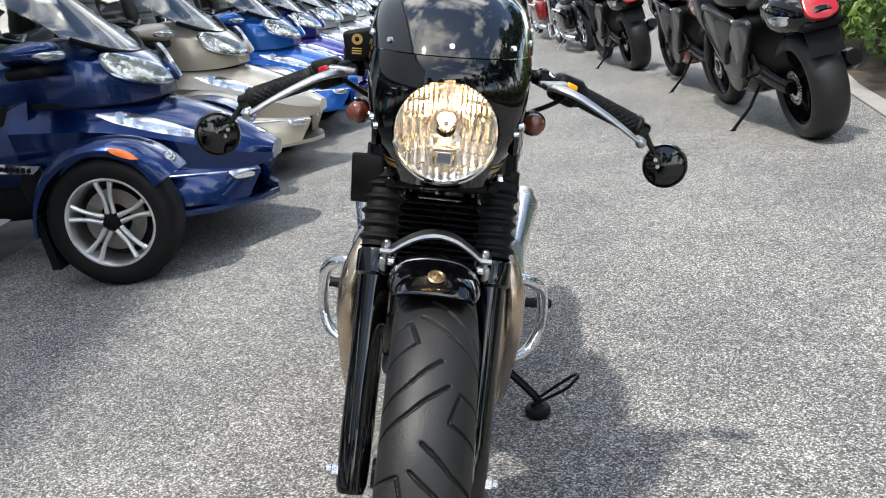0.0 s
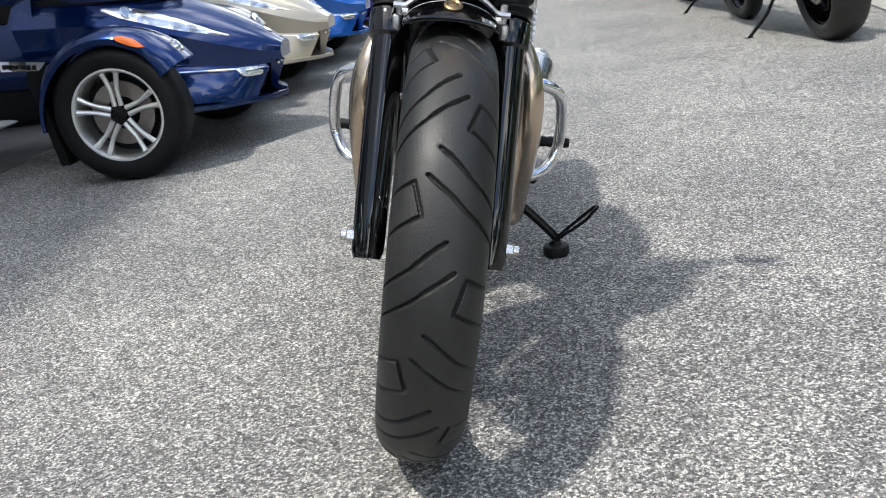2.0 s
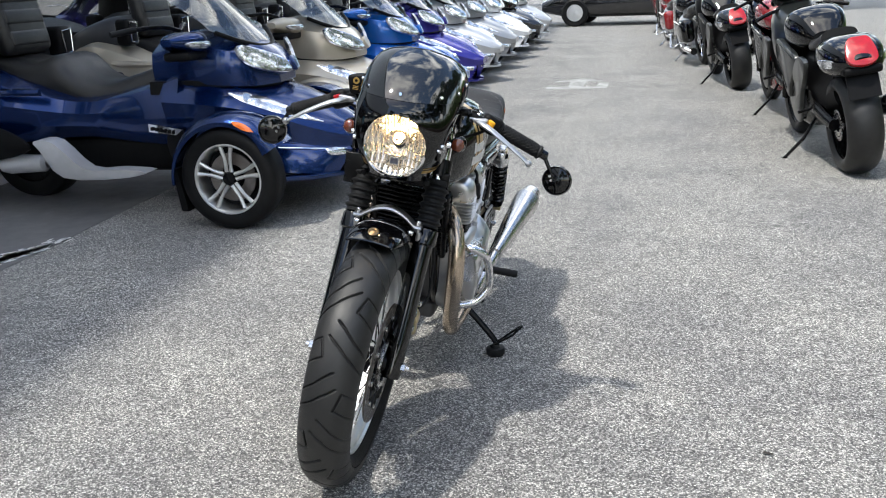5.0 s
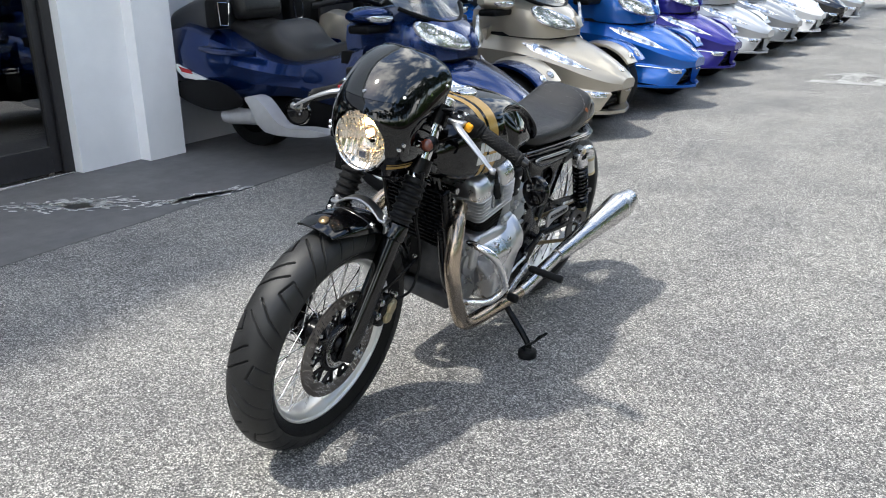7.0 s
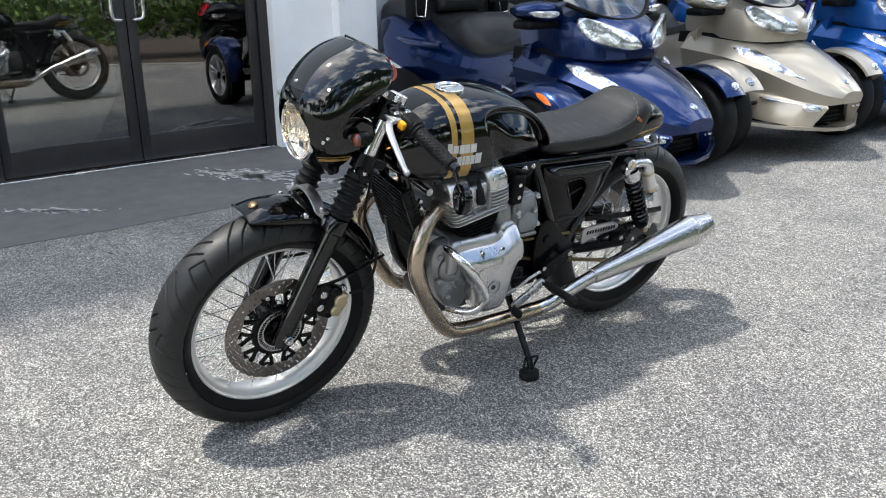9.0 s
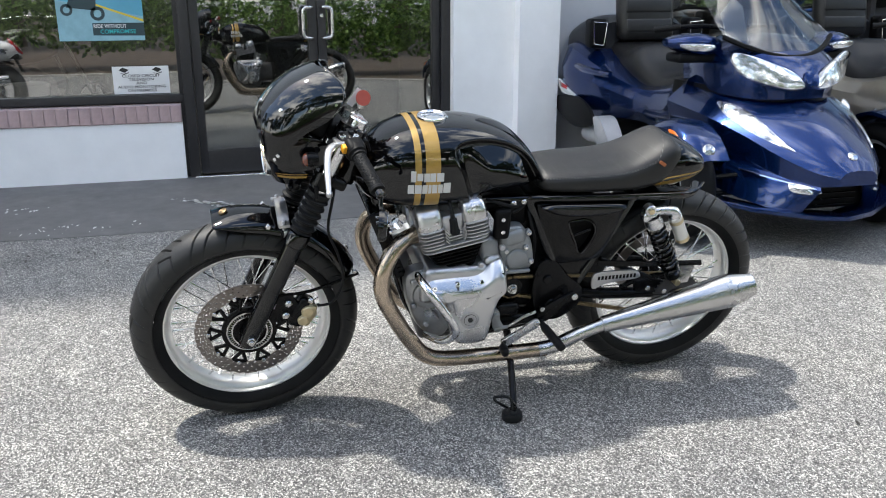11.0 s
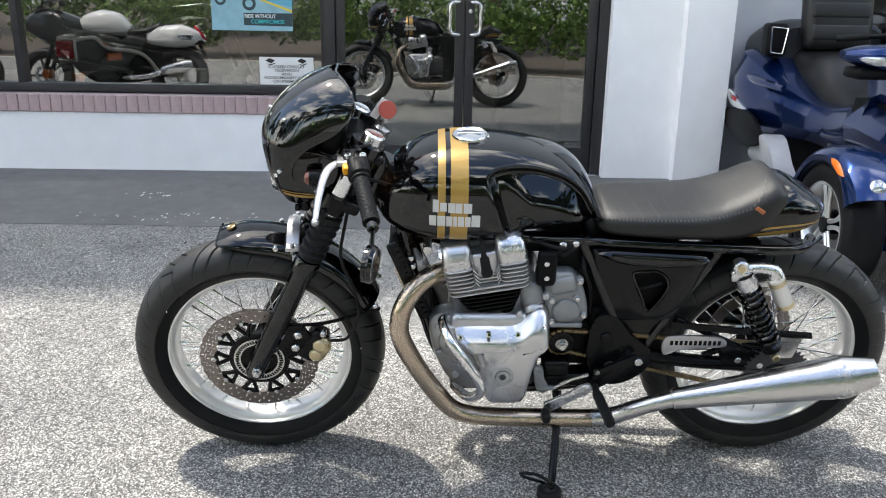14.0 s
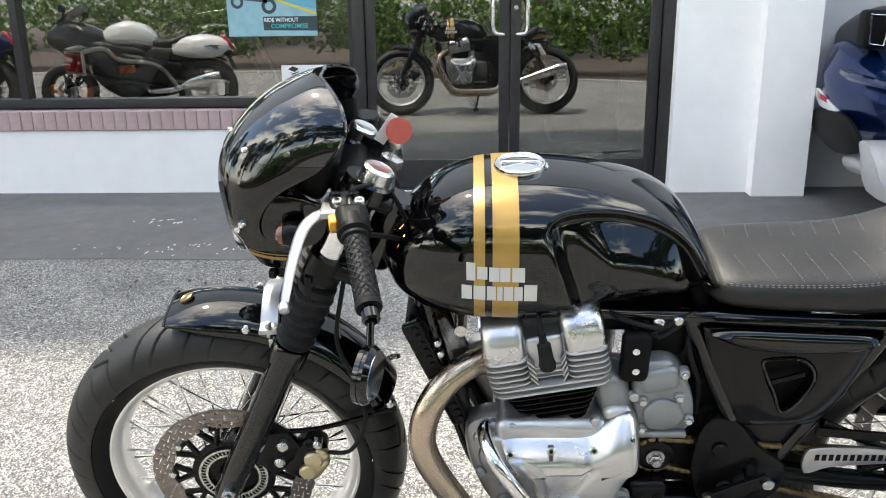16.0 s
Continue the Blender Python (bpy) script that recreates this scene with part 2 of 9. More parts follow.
def asphalt_material():
    m = bpy.data.materials.new("worn_asphalt")
    m.use_nodes = True
    nt = m.node_tree
    b = nt.nodes["Principled BSDF"]
    b.inputs["Roughness"].default_value = 0.85
    tc = nt.nodes.new("ShaderNodeTexCoord")

    def node(kind, **inputs):
        n = nt.nodes.new(kind)
        for k, val in inputs.items():
            n.inputs[k.replace("_", " ")].default_value = val
        return n

    v1 = node("ShaderNodeTexVoronoi", Scale=235.0)
    v2 = node("ShaderNodeTexVoronoi", Scale=560.0)
    stain = node("ShaderNodeTexNoise", Scale=1.3, Detail=7.0, Roughness=0.62)
    mott = node("ShaderNodeTexNoise", Scale=11.0, Detail=5.0, Roughness=0.65)
    mid = node("ShaderNodeTexNoise", Scale=75.0, Detail=4.0, Roughness=0.7)
    for n in (v1, v2, stain, mott, mid):
        nt.links.new(tc.outputs["Object"], n.inputs["Vector"])
    s1, s2 = nt.nodes.new("ShaderNodeSeparateColor"), nt.nodes.new("ShaderNodeSeparateColor")
    nt.links.new(v1.outputs["Color"], s1.inputs["Color"])
    nt.links.new(v2.outputs["Color"], s2.inputs["Color"])
    mean = nt.nodes.new("ShaderNodeMath")
    mean.operation = "MULTIPLY_ADD"
    mean.inputs[1].default_value = 0.62
    half = nt.nodes.new("ShaderNodeMath")
    half.operation = "MULTIPLY"
    half.inputs[1].default_value = 0.38
    nt.links.new(s1.outputs["Red"], mean.inputs[0])
    nt.links.new(s2.outputs["Green"], half.inputs[0])
    nt.links.new(half.outputs[0], mean.inputs[2])
    r = nt.nodes.new("ShaderNodeValToRGB")
    e = r.color_ramp.elements
    e[0].position, e[0].color = 0.11, (0.034, 0.034, 0.036, 1)
    e[1].position, e[1].color = 0.88, (0.76, 0.745, 0.71, 1)
    k = e.new(0.42)
    k.color = (0.125, 0.124, 0.122, 1)
    k = e.new(0.66)
    k.color = (0.265, 0.26, 0.252, 1)
    nt.links.new(mean.outputs[0], r.inputs["Fac"])
    r2 = nt.nodes.new("ShaderNodeValToRGB")
    r2.color_ramp.elements[0].position, r2.color_ramp.elements[0].color = 0.3, (0.72, 0.72, 0.74, 1)
    r2.color_ramp.elements[1].position, r2.color_ramp.elements[1].color = 0.62, (1.08, 1.07, 1.05, 1)
    nt.links.new(stain.outputs["Fac"], r2.inputs["Fac"])
    r3 = nt.nodes.new("ShaderNodeValToRGB")
    r3.color_ramp.elements[0].position, r3.color_ramp.elements[0].color = 0.3, (0.8, 0.8, 0.8, 1)
    r3.color_ramp.elements[1].position, r3.color_ramp.elements[1].color = 0.7, (1.12, 1.12, 1.1, 1)
    nt.links.new(mott.outputs["Fac"], r3.inputs["Fac"])
    r4 = nt.nodes.new("ShaderNodeValToRGB")
    r4.color_ramp.elements[0].position, r4.color_ramp.elements[0].color = 0.33, (0.72, 0.72, 0.72, 1)
    r4.color_ramp.elements[1].position, r4.color_ramp.elements[1].color = 0.62, (1.17, 1.165, 1.16, 1)
    nt.links.new(mid.outputs["Fac"], r4.inputs["Fac"])
    prev = r.outputs["Color"]
    for q in (r2, r3, r4):
        mx = nt.nodes.new("ShaderNodeMix")
        mx.data_type, mx.blend_type = "RGBA", "MULTIPLY"
        mx.inputs["Factor"].default_value = 1.0
        nt.links.new(prev, mx.inputs["A"])
        nt.links.new(q.outputs["Color"], mx.inputs["B"])
        prev = mx.outputs["Result"]
    nt.links.new(prev, b.inputs["Base Color"])
    bp = nt.nodes.new("ShaderNodeBump")
    bp.inputs["Strength"].default_value, bp.inputs["Distance"].default_value = 0.7, 0.003
    nt.links.new(v1.outputs["Distance"], bp.inputs["Height"])
    nt.links.new(bp.outputs["Normal"], b.inputs["Normal"])
    return m


ASPHALT = asphalt_material()
BLACK_PAINT = material("black_gloss_paint", (0.0015, 0.0015, 0.002), 0.03, coat=0.1, spec=0.55)
BLACK_PANEL = material("black_panel_paint", (0.0018, 0.0018, 0.0022), 0.13, coat=0.0, spec=0.30, rough_vary=0.03, scale=8)
BLACK_SATIN = material("black_satin_metal", (0.005, 0.005, 0.0055), 0.24, rough_vary=0.06, scale=30, spec=0.18)
BLACK_MATT = material("black_plastic", (0.0045, 0.0045, 0.005), 0.5, vary=0.3, scale=40, bump=0.15, spec=0.12)
RUBBER = material("rubber", (0.008, 0.008, 0.0085), 0.55, vary=0.35, scale=25, bump=0.2, bump_scale=300, spec=0.2)
TYRE = material("tyre_rubber", (0.0075, 0.0075, 0.008), 0.48, vary=0.35, scale=14, bump=0.2, bump_scale=400, spec=0.15)
TREAD = material("tread_rubber", (0.0080, 0.0080, 0.0085), 0.5, vary=0.35, scale=14, bump=0.25, bump_scale=400, rough_vary=0.1, second=(0.017, 0.0166, 0.0162))
SMOKED_GREY = material("smoked_window", (0.10, 0.11, 0.14), 0.15, coat=1.0)
LEATHER = material("black_leather", (0.014, 0.0135, 0.0135), 0.40, vary=0.25, scale=18, bump=0.4, bump_scale=420, rough_vary=0.06, spec=0.4)
CHROME = material("chrome", (0.78, 0.78, 0.79), 0.07, 1.0, rough_vary=0.04, scale=30)
POLISHED = material("polished_aluminium", (0.74, 0.74, 0.75), 0.25, 1.0, vary=0.05, scale=14, rough_vary=0.06)
SATIN_ALU = material("satin_aluminium", (0.64, 0.64, 0.65), 0.27, 1.0, vary=0.05, scale=10, rough_vary=0.07, bump=0.03, bump_scale=500)
BRACE_ALU = material("cast_lever_aluminium", (0.46, 0.46, 0.47), 0.36, 1.0, vary=0.05, scale=16, rough_vary=0.06)
GEARBOX_GREY = material("grey_gearbox_paint", (0.27, 0.278, 0.284), 0.36, 0.4, vary=0.12, scale=20, bump=0.06, bump_scale=600)
CAST = material("cast_aluminium", (0.56, 0.56, 0.57), 0.40, 0.9, vary=0.12, scale=22, bump=0.06, bump_scale=900, rough_vary=0.1)
ENGINE_GREY = material("grey_cast_case", (0.36, 0.365, 0.37), 0.34, 0.85, vary=0.2, scale=24, bump=0.08, bump_scale=500, rough_vary=0.12)
CAST_DARK = material("dark_cast_metal", (0.085, 0.085, 0.088), 0.5, 0.7, vary=0.3, scale=25, bump=0.1, bump_scale=700)
RIM_ALU = material("alloy_rim", (0.80, 0.80, 0.79), 0.42, 1.0, vary=0.06, scale=20, rough_vary=0.08)
STEEL = material("brushed_steel", (0.62, 0.61, 0.60), 0.26, 1.0, vary=0.03, scale=5, rough_vary=0.03)
HEADER = material("heat_tinted_steel", (0.50, 0.385, 0.27), 0.25, 1.0, vary=0.06, scale=3, rough_vary=0.02, second=(0.57, 0.49, 0.41))
DISC = material("disc_steel", (0.27, 0.24, 0.22), 0.36, 1.0, vary=0.15, scale=60, rough_vary=0.1)
GOLD = material("gold_stripe", (0.40, 0.245, 0.058), 0.32, 0.35, coat=0.4, vary=0.08, scale=60)
GOLD_METAL = material("gold_anodised", (0.62, 0.52, 0.33), 0.35, 0.9, vary=0.12, scale=60, bump=0.1)
BRONZE = material("dark_bronze", (0.20, 0.14, 0.075), 0.35, 0.9, vary=0.2, scale=60)
CHAIN = material("chain_steel", (0.24, 0.18, 0.10), 0.42, 0.9, vary=0.3, scale=120)
SILVER_PAINT = material("silver_lettering", (0.62, 0.62, 0.61), 0.3, 0.3)
AMBER = material("amber_lens", (0.75, 0.16, 0.015), 0.12, coat=1.0, vary=0.2, scale=120)
SMOKED_AMBER = material("smoked_amber_lens", (0.12, 0.025, 0.01), 0.1, coat=1.0, vary=0.3, scale=80)
YELLOW = material("yellow_button", (0.85, 0.38, 0.01), 0.4)
RED_LENS = material("red_lens", (0.36, 0.006, 0.010), 0.12, coat=0.5, vary=0.2, scale=60)
KEY_TAG = material("red_key_tag", (0.42, 0.075, 0.055), 0.5, vary=0.12, scale=60)
PAPER = material("white_card", (0.75, 0.75, 0.74), 0.6, vary=0.03)
THREAD = material("white_thread", (0.13, 0.13, 0.127), 0.7)
SCREEN = material("smoked_screen", (0.004, 0.0045, 0.005), 0.05, coat=0.55, spec=0.6)
REFLECTOR = material("lamp_reflector", (0.86, 0.79, 0.68), 0.17, 1.0, vary=0.04, scale=40)
LENS = clear("lamp_glass", (0.97, 0.97, 0.97), even=0.05)
BULB = glowing("lit_bulb", (1.0, 0.60, 0.24), 150.0)
TUBE_LIGHT = glowing("tube_light", (1.0, 0.98, 0.94), 9.0)
STUCCO = material("white_stucco", (0.86, 0.865, 0.875), 0.8, vary=0.05, scale=5, bump=0.35, bump_scale=60, rough_vary=0.05)
# the white stucco again, with the shade put into a greyer colour
STUCCO_SHADED = material("shaded_white_stucco", (0.52, 0.53, 0.56), 0.8, vary=0.06, scale=5, bump=0.35, bump_scale=60)
BRICK_PINK = material("painted_brick", (0.42, 0.31, 0.31), 0.8, vary=0.18, scale=18, bump=0.5, bump_scale=90)
MORTAR = material("mortar", (0.38, 0.31, 0.31), 0.9, vary=0.15, scale=30, bump=0.4)
FRAME_BRONZE = material("dark_bronze_frame", (0.035, 0.034, 0.036), 0.38, 0.3, vary=0.15, scale=30, rough_vary=0.08)
GLASS = clear("shop_glass", (0.56, 0.60, 0.59), 0.0, 3.35)
WINDOW_GLASS = clear("window_glass", (0.70, 0.74, 0.73), 0.0, 4.4)
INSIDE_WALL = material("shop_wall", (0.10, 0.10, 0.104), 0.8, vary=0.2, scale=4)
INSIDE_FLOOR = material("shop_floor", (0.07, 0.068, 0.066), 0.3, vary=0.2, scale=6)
FLECK = material("white_paint_fleck", (0.66, 0.66, 0.64), 0.8, vary=0.12, scale=60)
CONCRETE = material("kerb_concrete", (0.30, 0.29, 0.27), 0.85, vary=0.15, scale=14, bump=0.4, bump_scale=120)
SOIL = material("mulch_soil", (0.075, 0.055, 0.04), 0.95, vary=0.5, scale=30, bump=0.9, bump_scale=60)
ROAD_PAINT = material("worn_road_paint", (0.30, 0.30, 0.29), 0.8, vary=0.55, scale=40, bump=0.4, bump_scale=200)
DARK_VOID = material("dark_interior", (0.004, 0.004, 0.0045), 0.9, vary=0.2)

# ---- ground and building ----
GROUND_Z = 0.007


def sheet(name, x0, x1, y0, y1, z, mat_, label, category):
    g = Geo()
    g.add([(x0, y0, z), (x1, y0, z), (x1, y1, z), (x0, y1, z)], [(0, 1, 2, 3)])
    return solid(name, g, mat_, label, category, kind="structure")


sheet("ground", -400, 400, -400, 400, GROUND_Z, ASPHALT, "light grey worn asphalt parking lot with pale aggregate", "ground")

APRON = material("sealed_apron", (0.122, 0.120, 0.120), 0.68, vary=0.20, scale=9, bump=0.25, bump_scale=240, rough_vary=0.12)
g = Geo()
rnd = random.Random(21)
edge = [(-2.26 + 0.04 * math.sin(0.9 * k * 0.35) + rnd.uniform(-0.012, 0.012), -9.0 + 0.35 * k) for k in range(81)]
for (x0, y0), (x1, y1) in zip(edge, edge[1:]):
    g.add([(-3.93, y0, GROUND_Z + 0.003), (x0, y0, GROUND_Z + 0.003), (x1, y1, GROUND_Z + 0.003), (-3.93, y1, GROUND_Z + 0.003)], [(0, 1, 2, 3)])
    g.add([(x0, y0, GROUND_Z - 0.002), (x1, y1, GROUND_Z - 0.002), (x1, y1, GROUND_Z + 0.003), (x0, y0, GROUND_Z + 0.003)], [(0, 1, 2, 3)])
solid("pavement", g, APRON, "smooth dark grey sealed strip along the shop front", "pavement", kind="structure", sharp=0)

WX, DX, PX = -3.60, -3.70, -3.42          # faces: window wall, door and glass, pilaster
# unseen roof: height and eave set so its shadow edge lands on the lot
ROOF_H, EAVE = 7.4, 0.16


def wall(name, lo, hi, mat_, label):
    g = Geo()
    g.box(lo, hi)
    return solid(name, g, mat_, label, "wall", kind="structure", sharp=0)


wall("wall_window_low", (-3.92, -9.0, 0.0), (WX, -0.26, 0.405), STUCCO, "white painted stucco wall under the shop window")
wall("wall_pier", (-3.92, 1.665, 0.0), (-3.53, 2.13, 2.75), STUCCO, "white painted stucco pier beside the glass door")
wall("pilaster", (-3.92, 2.13, 0.0), (PX, 2.44, 2.75), STUCCO, "white painted stucco pilaster")
wall("wall_shaded_low", (-3.92, 2.44, 0.0), (-3.66, 3.35, 2.75), STUCCO_SHADED, "white stucco wall behind the three-wheelers, coloured grey for its shade")
wall("wall_row_low", (-3.92, 3.35, 0.0), (-3.66, 19.0, 0.45), STUCCO, "white stucco wall under the long shop windows")
wall("wall_upper", (-3.92, -9.0, 2.75), (PX, 19.0, ROOF_H), STUCCO, "unseen white stucco upper wall, its height set for the shadow on the lot")
wall("wall_end", (-4.2, -9.3, 0.0), (PX, -9.0, ROOF_H), STUCCO, "white stucco end wall of the shop")
wall("wall_far_end", (-9.9, 19.0, 0.0), (PX, 19.3, ROOF_H), STUCCO, "white stucco far wall of the shop")
wall("unseen_roof_edge", (-10.0, -9.6, ROOF_H), (PX + EAVE, 19.6, ROOF_H + 0.35), STUCCO, "unseen white roof edge, added and sized for the shadow on the lot")
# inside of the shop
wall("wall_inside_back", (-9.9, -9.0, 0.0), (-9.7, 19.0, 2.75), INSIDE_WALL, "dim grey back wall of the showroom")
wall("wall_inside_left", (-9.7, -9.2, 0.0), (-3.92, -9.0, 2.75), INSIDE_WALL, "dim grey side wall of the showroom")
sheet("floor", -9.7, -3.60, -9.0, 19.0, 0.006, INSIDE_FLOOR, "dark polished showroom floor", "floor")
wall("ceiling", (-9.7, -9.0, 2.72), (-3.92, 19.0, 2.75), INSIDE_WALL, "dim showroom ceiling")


def shop_window(name, y0, y1, z0, z1, mullions, x=DX):
    """A dark aluminium window: frame bars and one pane a field."""
    w = thing(name, "large dark-framed shop window with reflecting glass", "window", kind="structure")
    ys = [y0, *mullions, y1]
    fr = Geo()
    for z in (z0, z1):
        fr.rbox((x, (y0 + y1) / 2, z), (0.10, y1 - y0 + 0.06, 0.055), 0.004)
    for y in ys:
        fr.rbox((x, y, (z0 + z1) / 2), (0.098, 0.05, z1 - z0 - 0.056), 0.004)
    part("window_frame", fr, FRAME_BRONZE, w)
    for a, b in zip(ys, ys[1:]):
        g = Geo()
        rim = [(a + 0.02, z0 + 0.02), (b - 0.02, z0 + 0.02), (b - 0.02, z1 - 0.02), (a + 0.02, z1 - 0.02)]
        g.add([(x + 0.004, yy, zz) for yy, zz in rim] + [(x - 0.004, yy, zz) for yy, zz in rim], [(0, 1, 2, 3), (4, 5, 1, 0), (5, 6, 2, 1), (6, 7, 3, 2), (7, 4, 0, 3)])
        p = part("pane", g, WINDOW_GLASS, w, sharp=0)
        p.visible_shadow = False
    return w


shop_window("window_1", -8.8, -0.24, 0.565, 2.72, [-6.6, -4.45, -2.29])
shop_window("window_2", 3.42, 18.9, 0.50, 2.72, [5.4, 7.4, 9.4, 11.4, 13.4, 15.4, 17.2], x=-3.78)

# brick sill under the window
sill = thing("brick_sill", "row of dusty pink painted bricks under the shop window", "sill", kind="structure")
g = Geo()
g.box((-3.90, -8.9, 0.405), (-3.595, -0.262, 0.528))
part("mortar_bed", g, MORTAR, sill, sharp=0)
bg = Geo()
bg.rbox((0, 0, 0), (0.10, 0.070, 0.118), 0.004, seg=1)
brick_mesh = mesh_of("brick", bg, BRICK_PINK, 30)
rnd = random.Random(4)
y = -0.298
while y > -5.0:
    b = new("brick", brick_mesh)
    b.parent = sill
    b.matrix_basis = pose(-3.635 + rnd.uniform(-0.003, 0.003), y, 0.467 + rnd.uniform(-0.002, 0.002), rnd.uniform(-1, 1), rnd.uniform(-1, 1), rnd.uniform(-1, 1))
    y -= 0.073

# double glass door
DDX = -3.66
DY0, DYM, DY1 = -0.20, 0.70, 1.63
door = thing("door_1", "double glass shop door with dark frames and steel pull handles, shut", "door", kind="structure")
g = Geo()
g.rbox((DDX - 0.02, DY0, 1.36), (0.14, 0.07, 2.72), 0.004)
g.rbox((DDX - 0.02, DY1, 1.36), (0.14, 0.07, 2.72), 0.004)
g.rbox((DDX - 0.02, (DY0 + DY1) / 2, 2.22), (0.13, DY1 - DY0 - 0.075, 0.09), 0.004)
part("door_frame", g, FRAME_BRONZE, door)
g = Geo()
g.rbox((DDX + 0.0, (DY0 + DY1) / 2, 0.012), (0.18, DY1 - DY0, 0.022), 0.006)
part("threshold", g, STEEL, door)
for y0, y1, hy, yaw in ((DY0 + 0.04, DYM - 0.004, DYM - 0.105, 2.0), (DYM + 0.004, DY1 - 0.04, DYM + 0.105, 1.35)):
    leaf = Geo()
    for yy in (y0 + 0.03, y1 - 0.03):
        leaf.rbox((DDX, yy, 1.095), (0.05, 0.06, 2.13), 0.003)
    leaf.rbox((DDX, (y0 + y1) / 2, 0.115), (0.048, y1 - y0 - 0.118, 0.17), 0.003)
    leaf.rbox((DDX, (y0 + y1) / 2, 2.12), (0.048, y1 - y0 - 0.118, 0.08), 0.003)
    lf = part("door_leaf", leaf, FRAME_BRONZE, door)
    g = Geo()
    g.box((-0.003, -(y1 - y0) / 2 + 0.052, -0.950), (0.003, (y1 - y0) / 2 - 0.052, 0.950))
    p = part("pane", g.moved(Matrix.Translation((DDX + 0.004, (y0 + y1) / 2, 1.14)) @ Matrix.Rotation(radians(yaw), 4, "Z") @ Matrix.Rotation(radians(-0.5), 4, "Y")), GLASS, lf, sharp=0)
    p.visible_shadow = False
    g = Geo()
    s = 1 if hy > DYM else -1
    g.tube([(DDX + 0.02, DYM + s * 0.035, 0.955), (DDX + 0.075, DYM + s * 0.045, 0.955), (DDX + 0.08, DYM + s * 0.095, 0.97), (DDX + 0.08, DYM + s * 0.10, 1.06), (DDX + 0.08, DYM + s * 0.095, 1.15),
            (DDX + 0.075, DYM + s * 0.045, 1.165), (DDX + 0.02, DYM + s * 0.035, 1.165)], 0.0125, 12, 5)
    part("pull_handle", g, STEEL, lf, "brushed steel pull handle")
    g = Geo()
    g.cyl((DDX - 0.06, y0 + 0.06, 1.19), (DDX - 0.06, y1 - 0.06, 1.19), 0.014)
    part("push_bar", g, STEEL, lf)
g = Geo()
g.box((DDX - 0.004, DY0 + 0.04, 2.27), (DDX + 0.004, DY1 - 0.04, 2.70))
p = part("pane", g, GLASS, door, sharp=0)
p.visible_shadow = False
g = Geo()
g.cyl((DDX + 0.024, DYM + 0.035, 1.105), (DDX + 0.034, DYM + 0.035, 1.105), 0.014, chamfer=0.003)
part("lock_cylinder", g, STEEL, door)

# door side reveals
wall("wall_door_left", (-3.92, -0.26, 0.0), (-3.66, -0.236, 2.75), FRAME_BRONZE, "dark frame post beside the door")


# lit tube fittings on the showroom ceiling
for k, (lx, ly) in enumerate(((-5.0, -5.2), (-5.0, -2.2), (-5.0, 0.9), (-7.6, -2.2), (-7.6, 3.5))):
    fit_ = thing("ceiling_light", "lit white tube fitting on the showroom ceiling", "ceiling light", group="showroom ceiling lights")
    g = Geo()
    g.rbox((lx, ly, 2.69), (0.32, 1.25, 0.055), 0.008)
    part("housing", g, PAPER, fit_)
    g = Geo()
    g.rbox((lx, ly, 2.658), (0.27, 1.18, 0.012), 0.004)
    part("diffuser", g, TUBE_LIGHT, fit_, "glowing diffuser")
# ---- the black motorcycle ----
LEAN_DEG, STEER_DEG = 11.9, 2.4
BIKE_POSE = pose(-0.009, 0, 0.0085, 0, LEAN_DEG, 0)
WHEEL_R, AXLE_Z, REAR_Y = 0.3412, 0.343, 1.395
bike = thing("motorcycle", "black cafe racer motorcycle with gold stripes leaning on its side stand", "motorcycle", BIKE_POSE)
HEAD = Vector((0, 0.335, 0.90))
RAKE = Vector((0, math.sin(radians(25)), math.cos(radians(25))))
STEER = Matrix.Translation(HEAD) @ Matrix.Rotation(radians(STEER_DEG), 4, RAKE) @ Matrix.Translation(-HEAD)
# the bars, lamp and fairing sit a little straighter than the frame
STEER_TOP = Matrix.Translation((0, 0, 0.72)) @ Matrix.Rotation(radians(-2.4), 4, "Y") @ Matrix.Translation((0, 0, -0.72)) @ STEER


def spart(name, g, mat_, parent=bike, label="", sharp=38):
    """A part that turns with the steering."""
    return part(name, g.moved(STEER_TOP if min(p[2] for p in g.v) > 0.73 else STEER), mat_, parent, label, sharp)


# tread: hooked diagonal grooves, one pattern every tile along the tyre (u along, v across from -1 to 1)
GROOVES = [((0.0, 0.07), (0.16, -0.32)), ((0.16, -0.32), (0.35, -1.02)), ((0.155, 0.19), (0.33, -0.27)), ((0.33, -0.27), (0.54, -1.02)), ((0.79, -1.02), (0.69, -0.37)), ((0.69, -0.37), (0.875, -0.23)),
           ((0.875, -0.23), (1.035, -1.02))]
GROOVES += [((a + 0.5, -b), (c + 0.5, -d)) for (a, b), (c, d) in GROOVES]


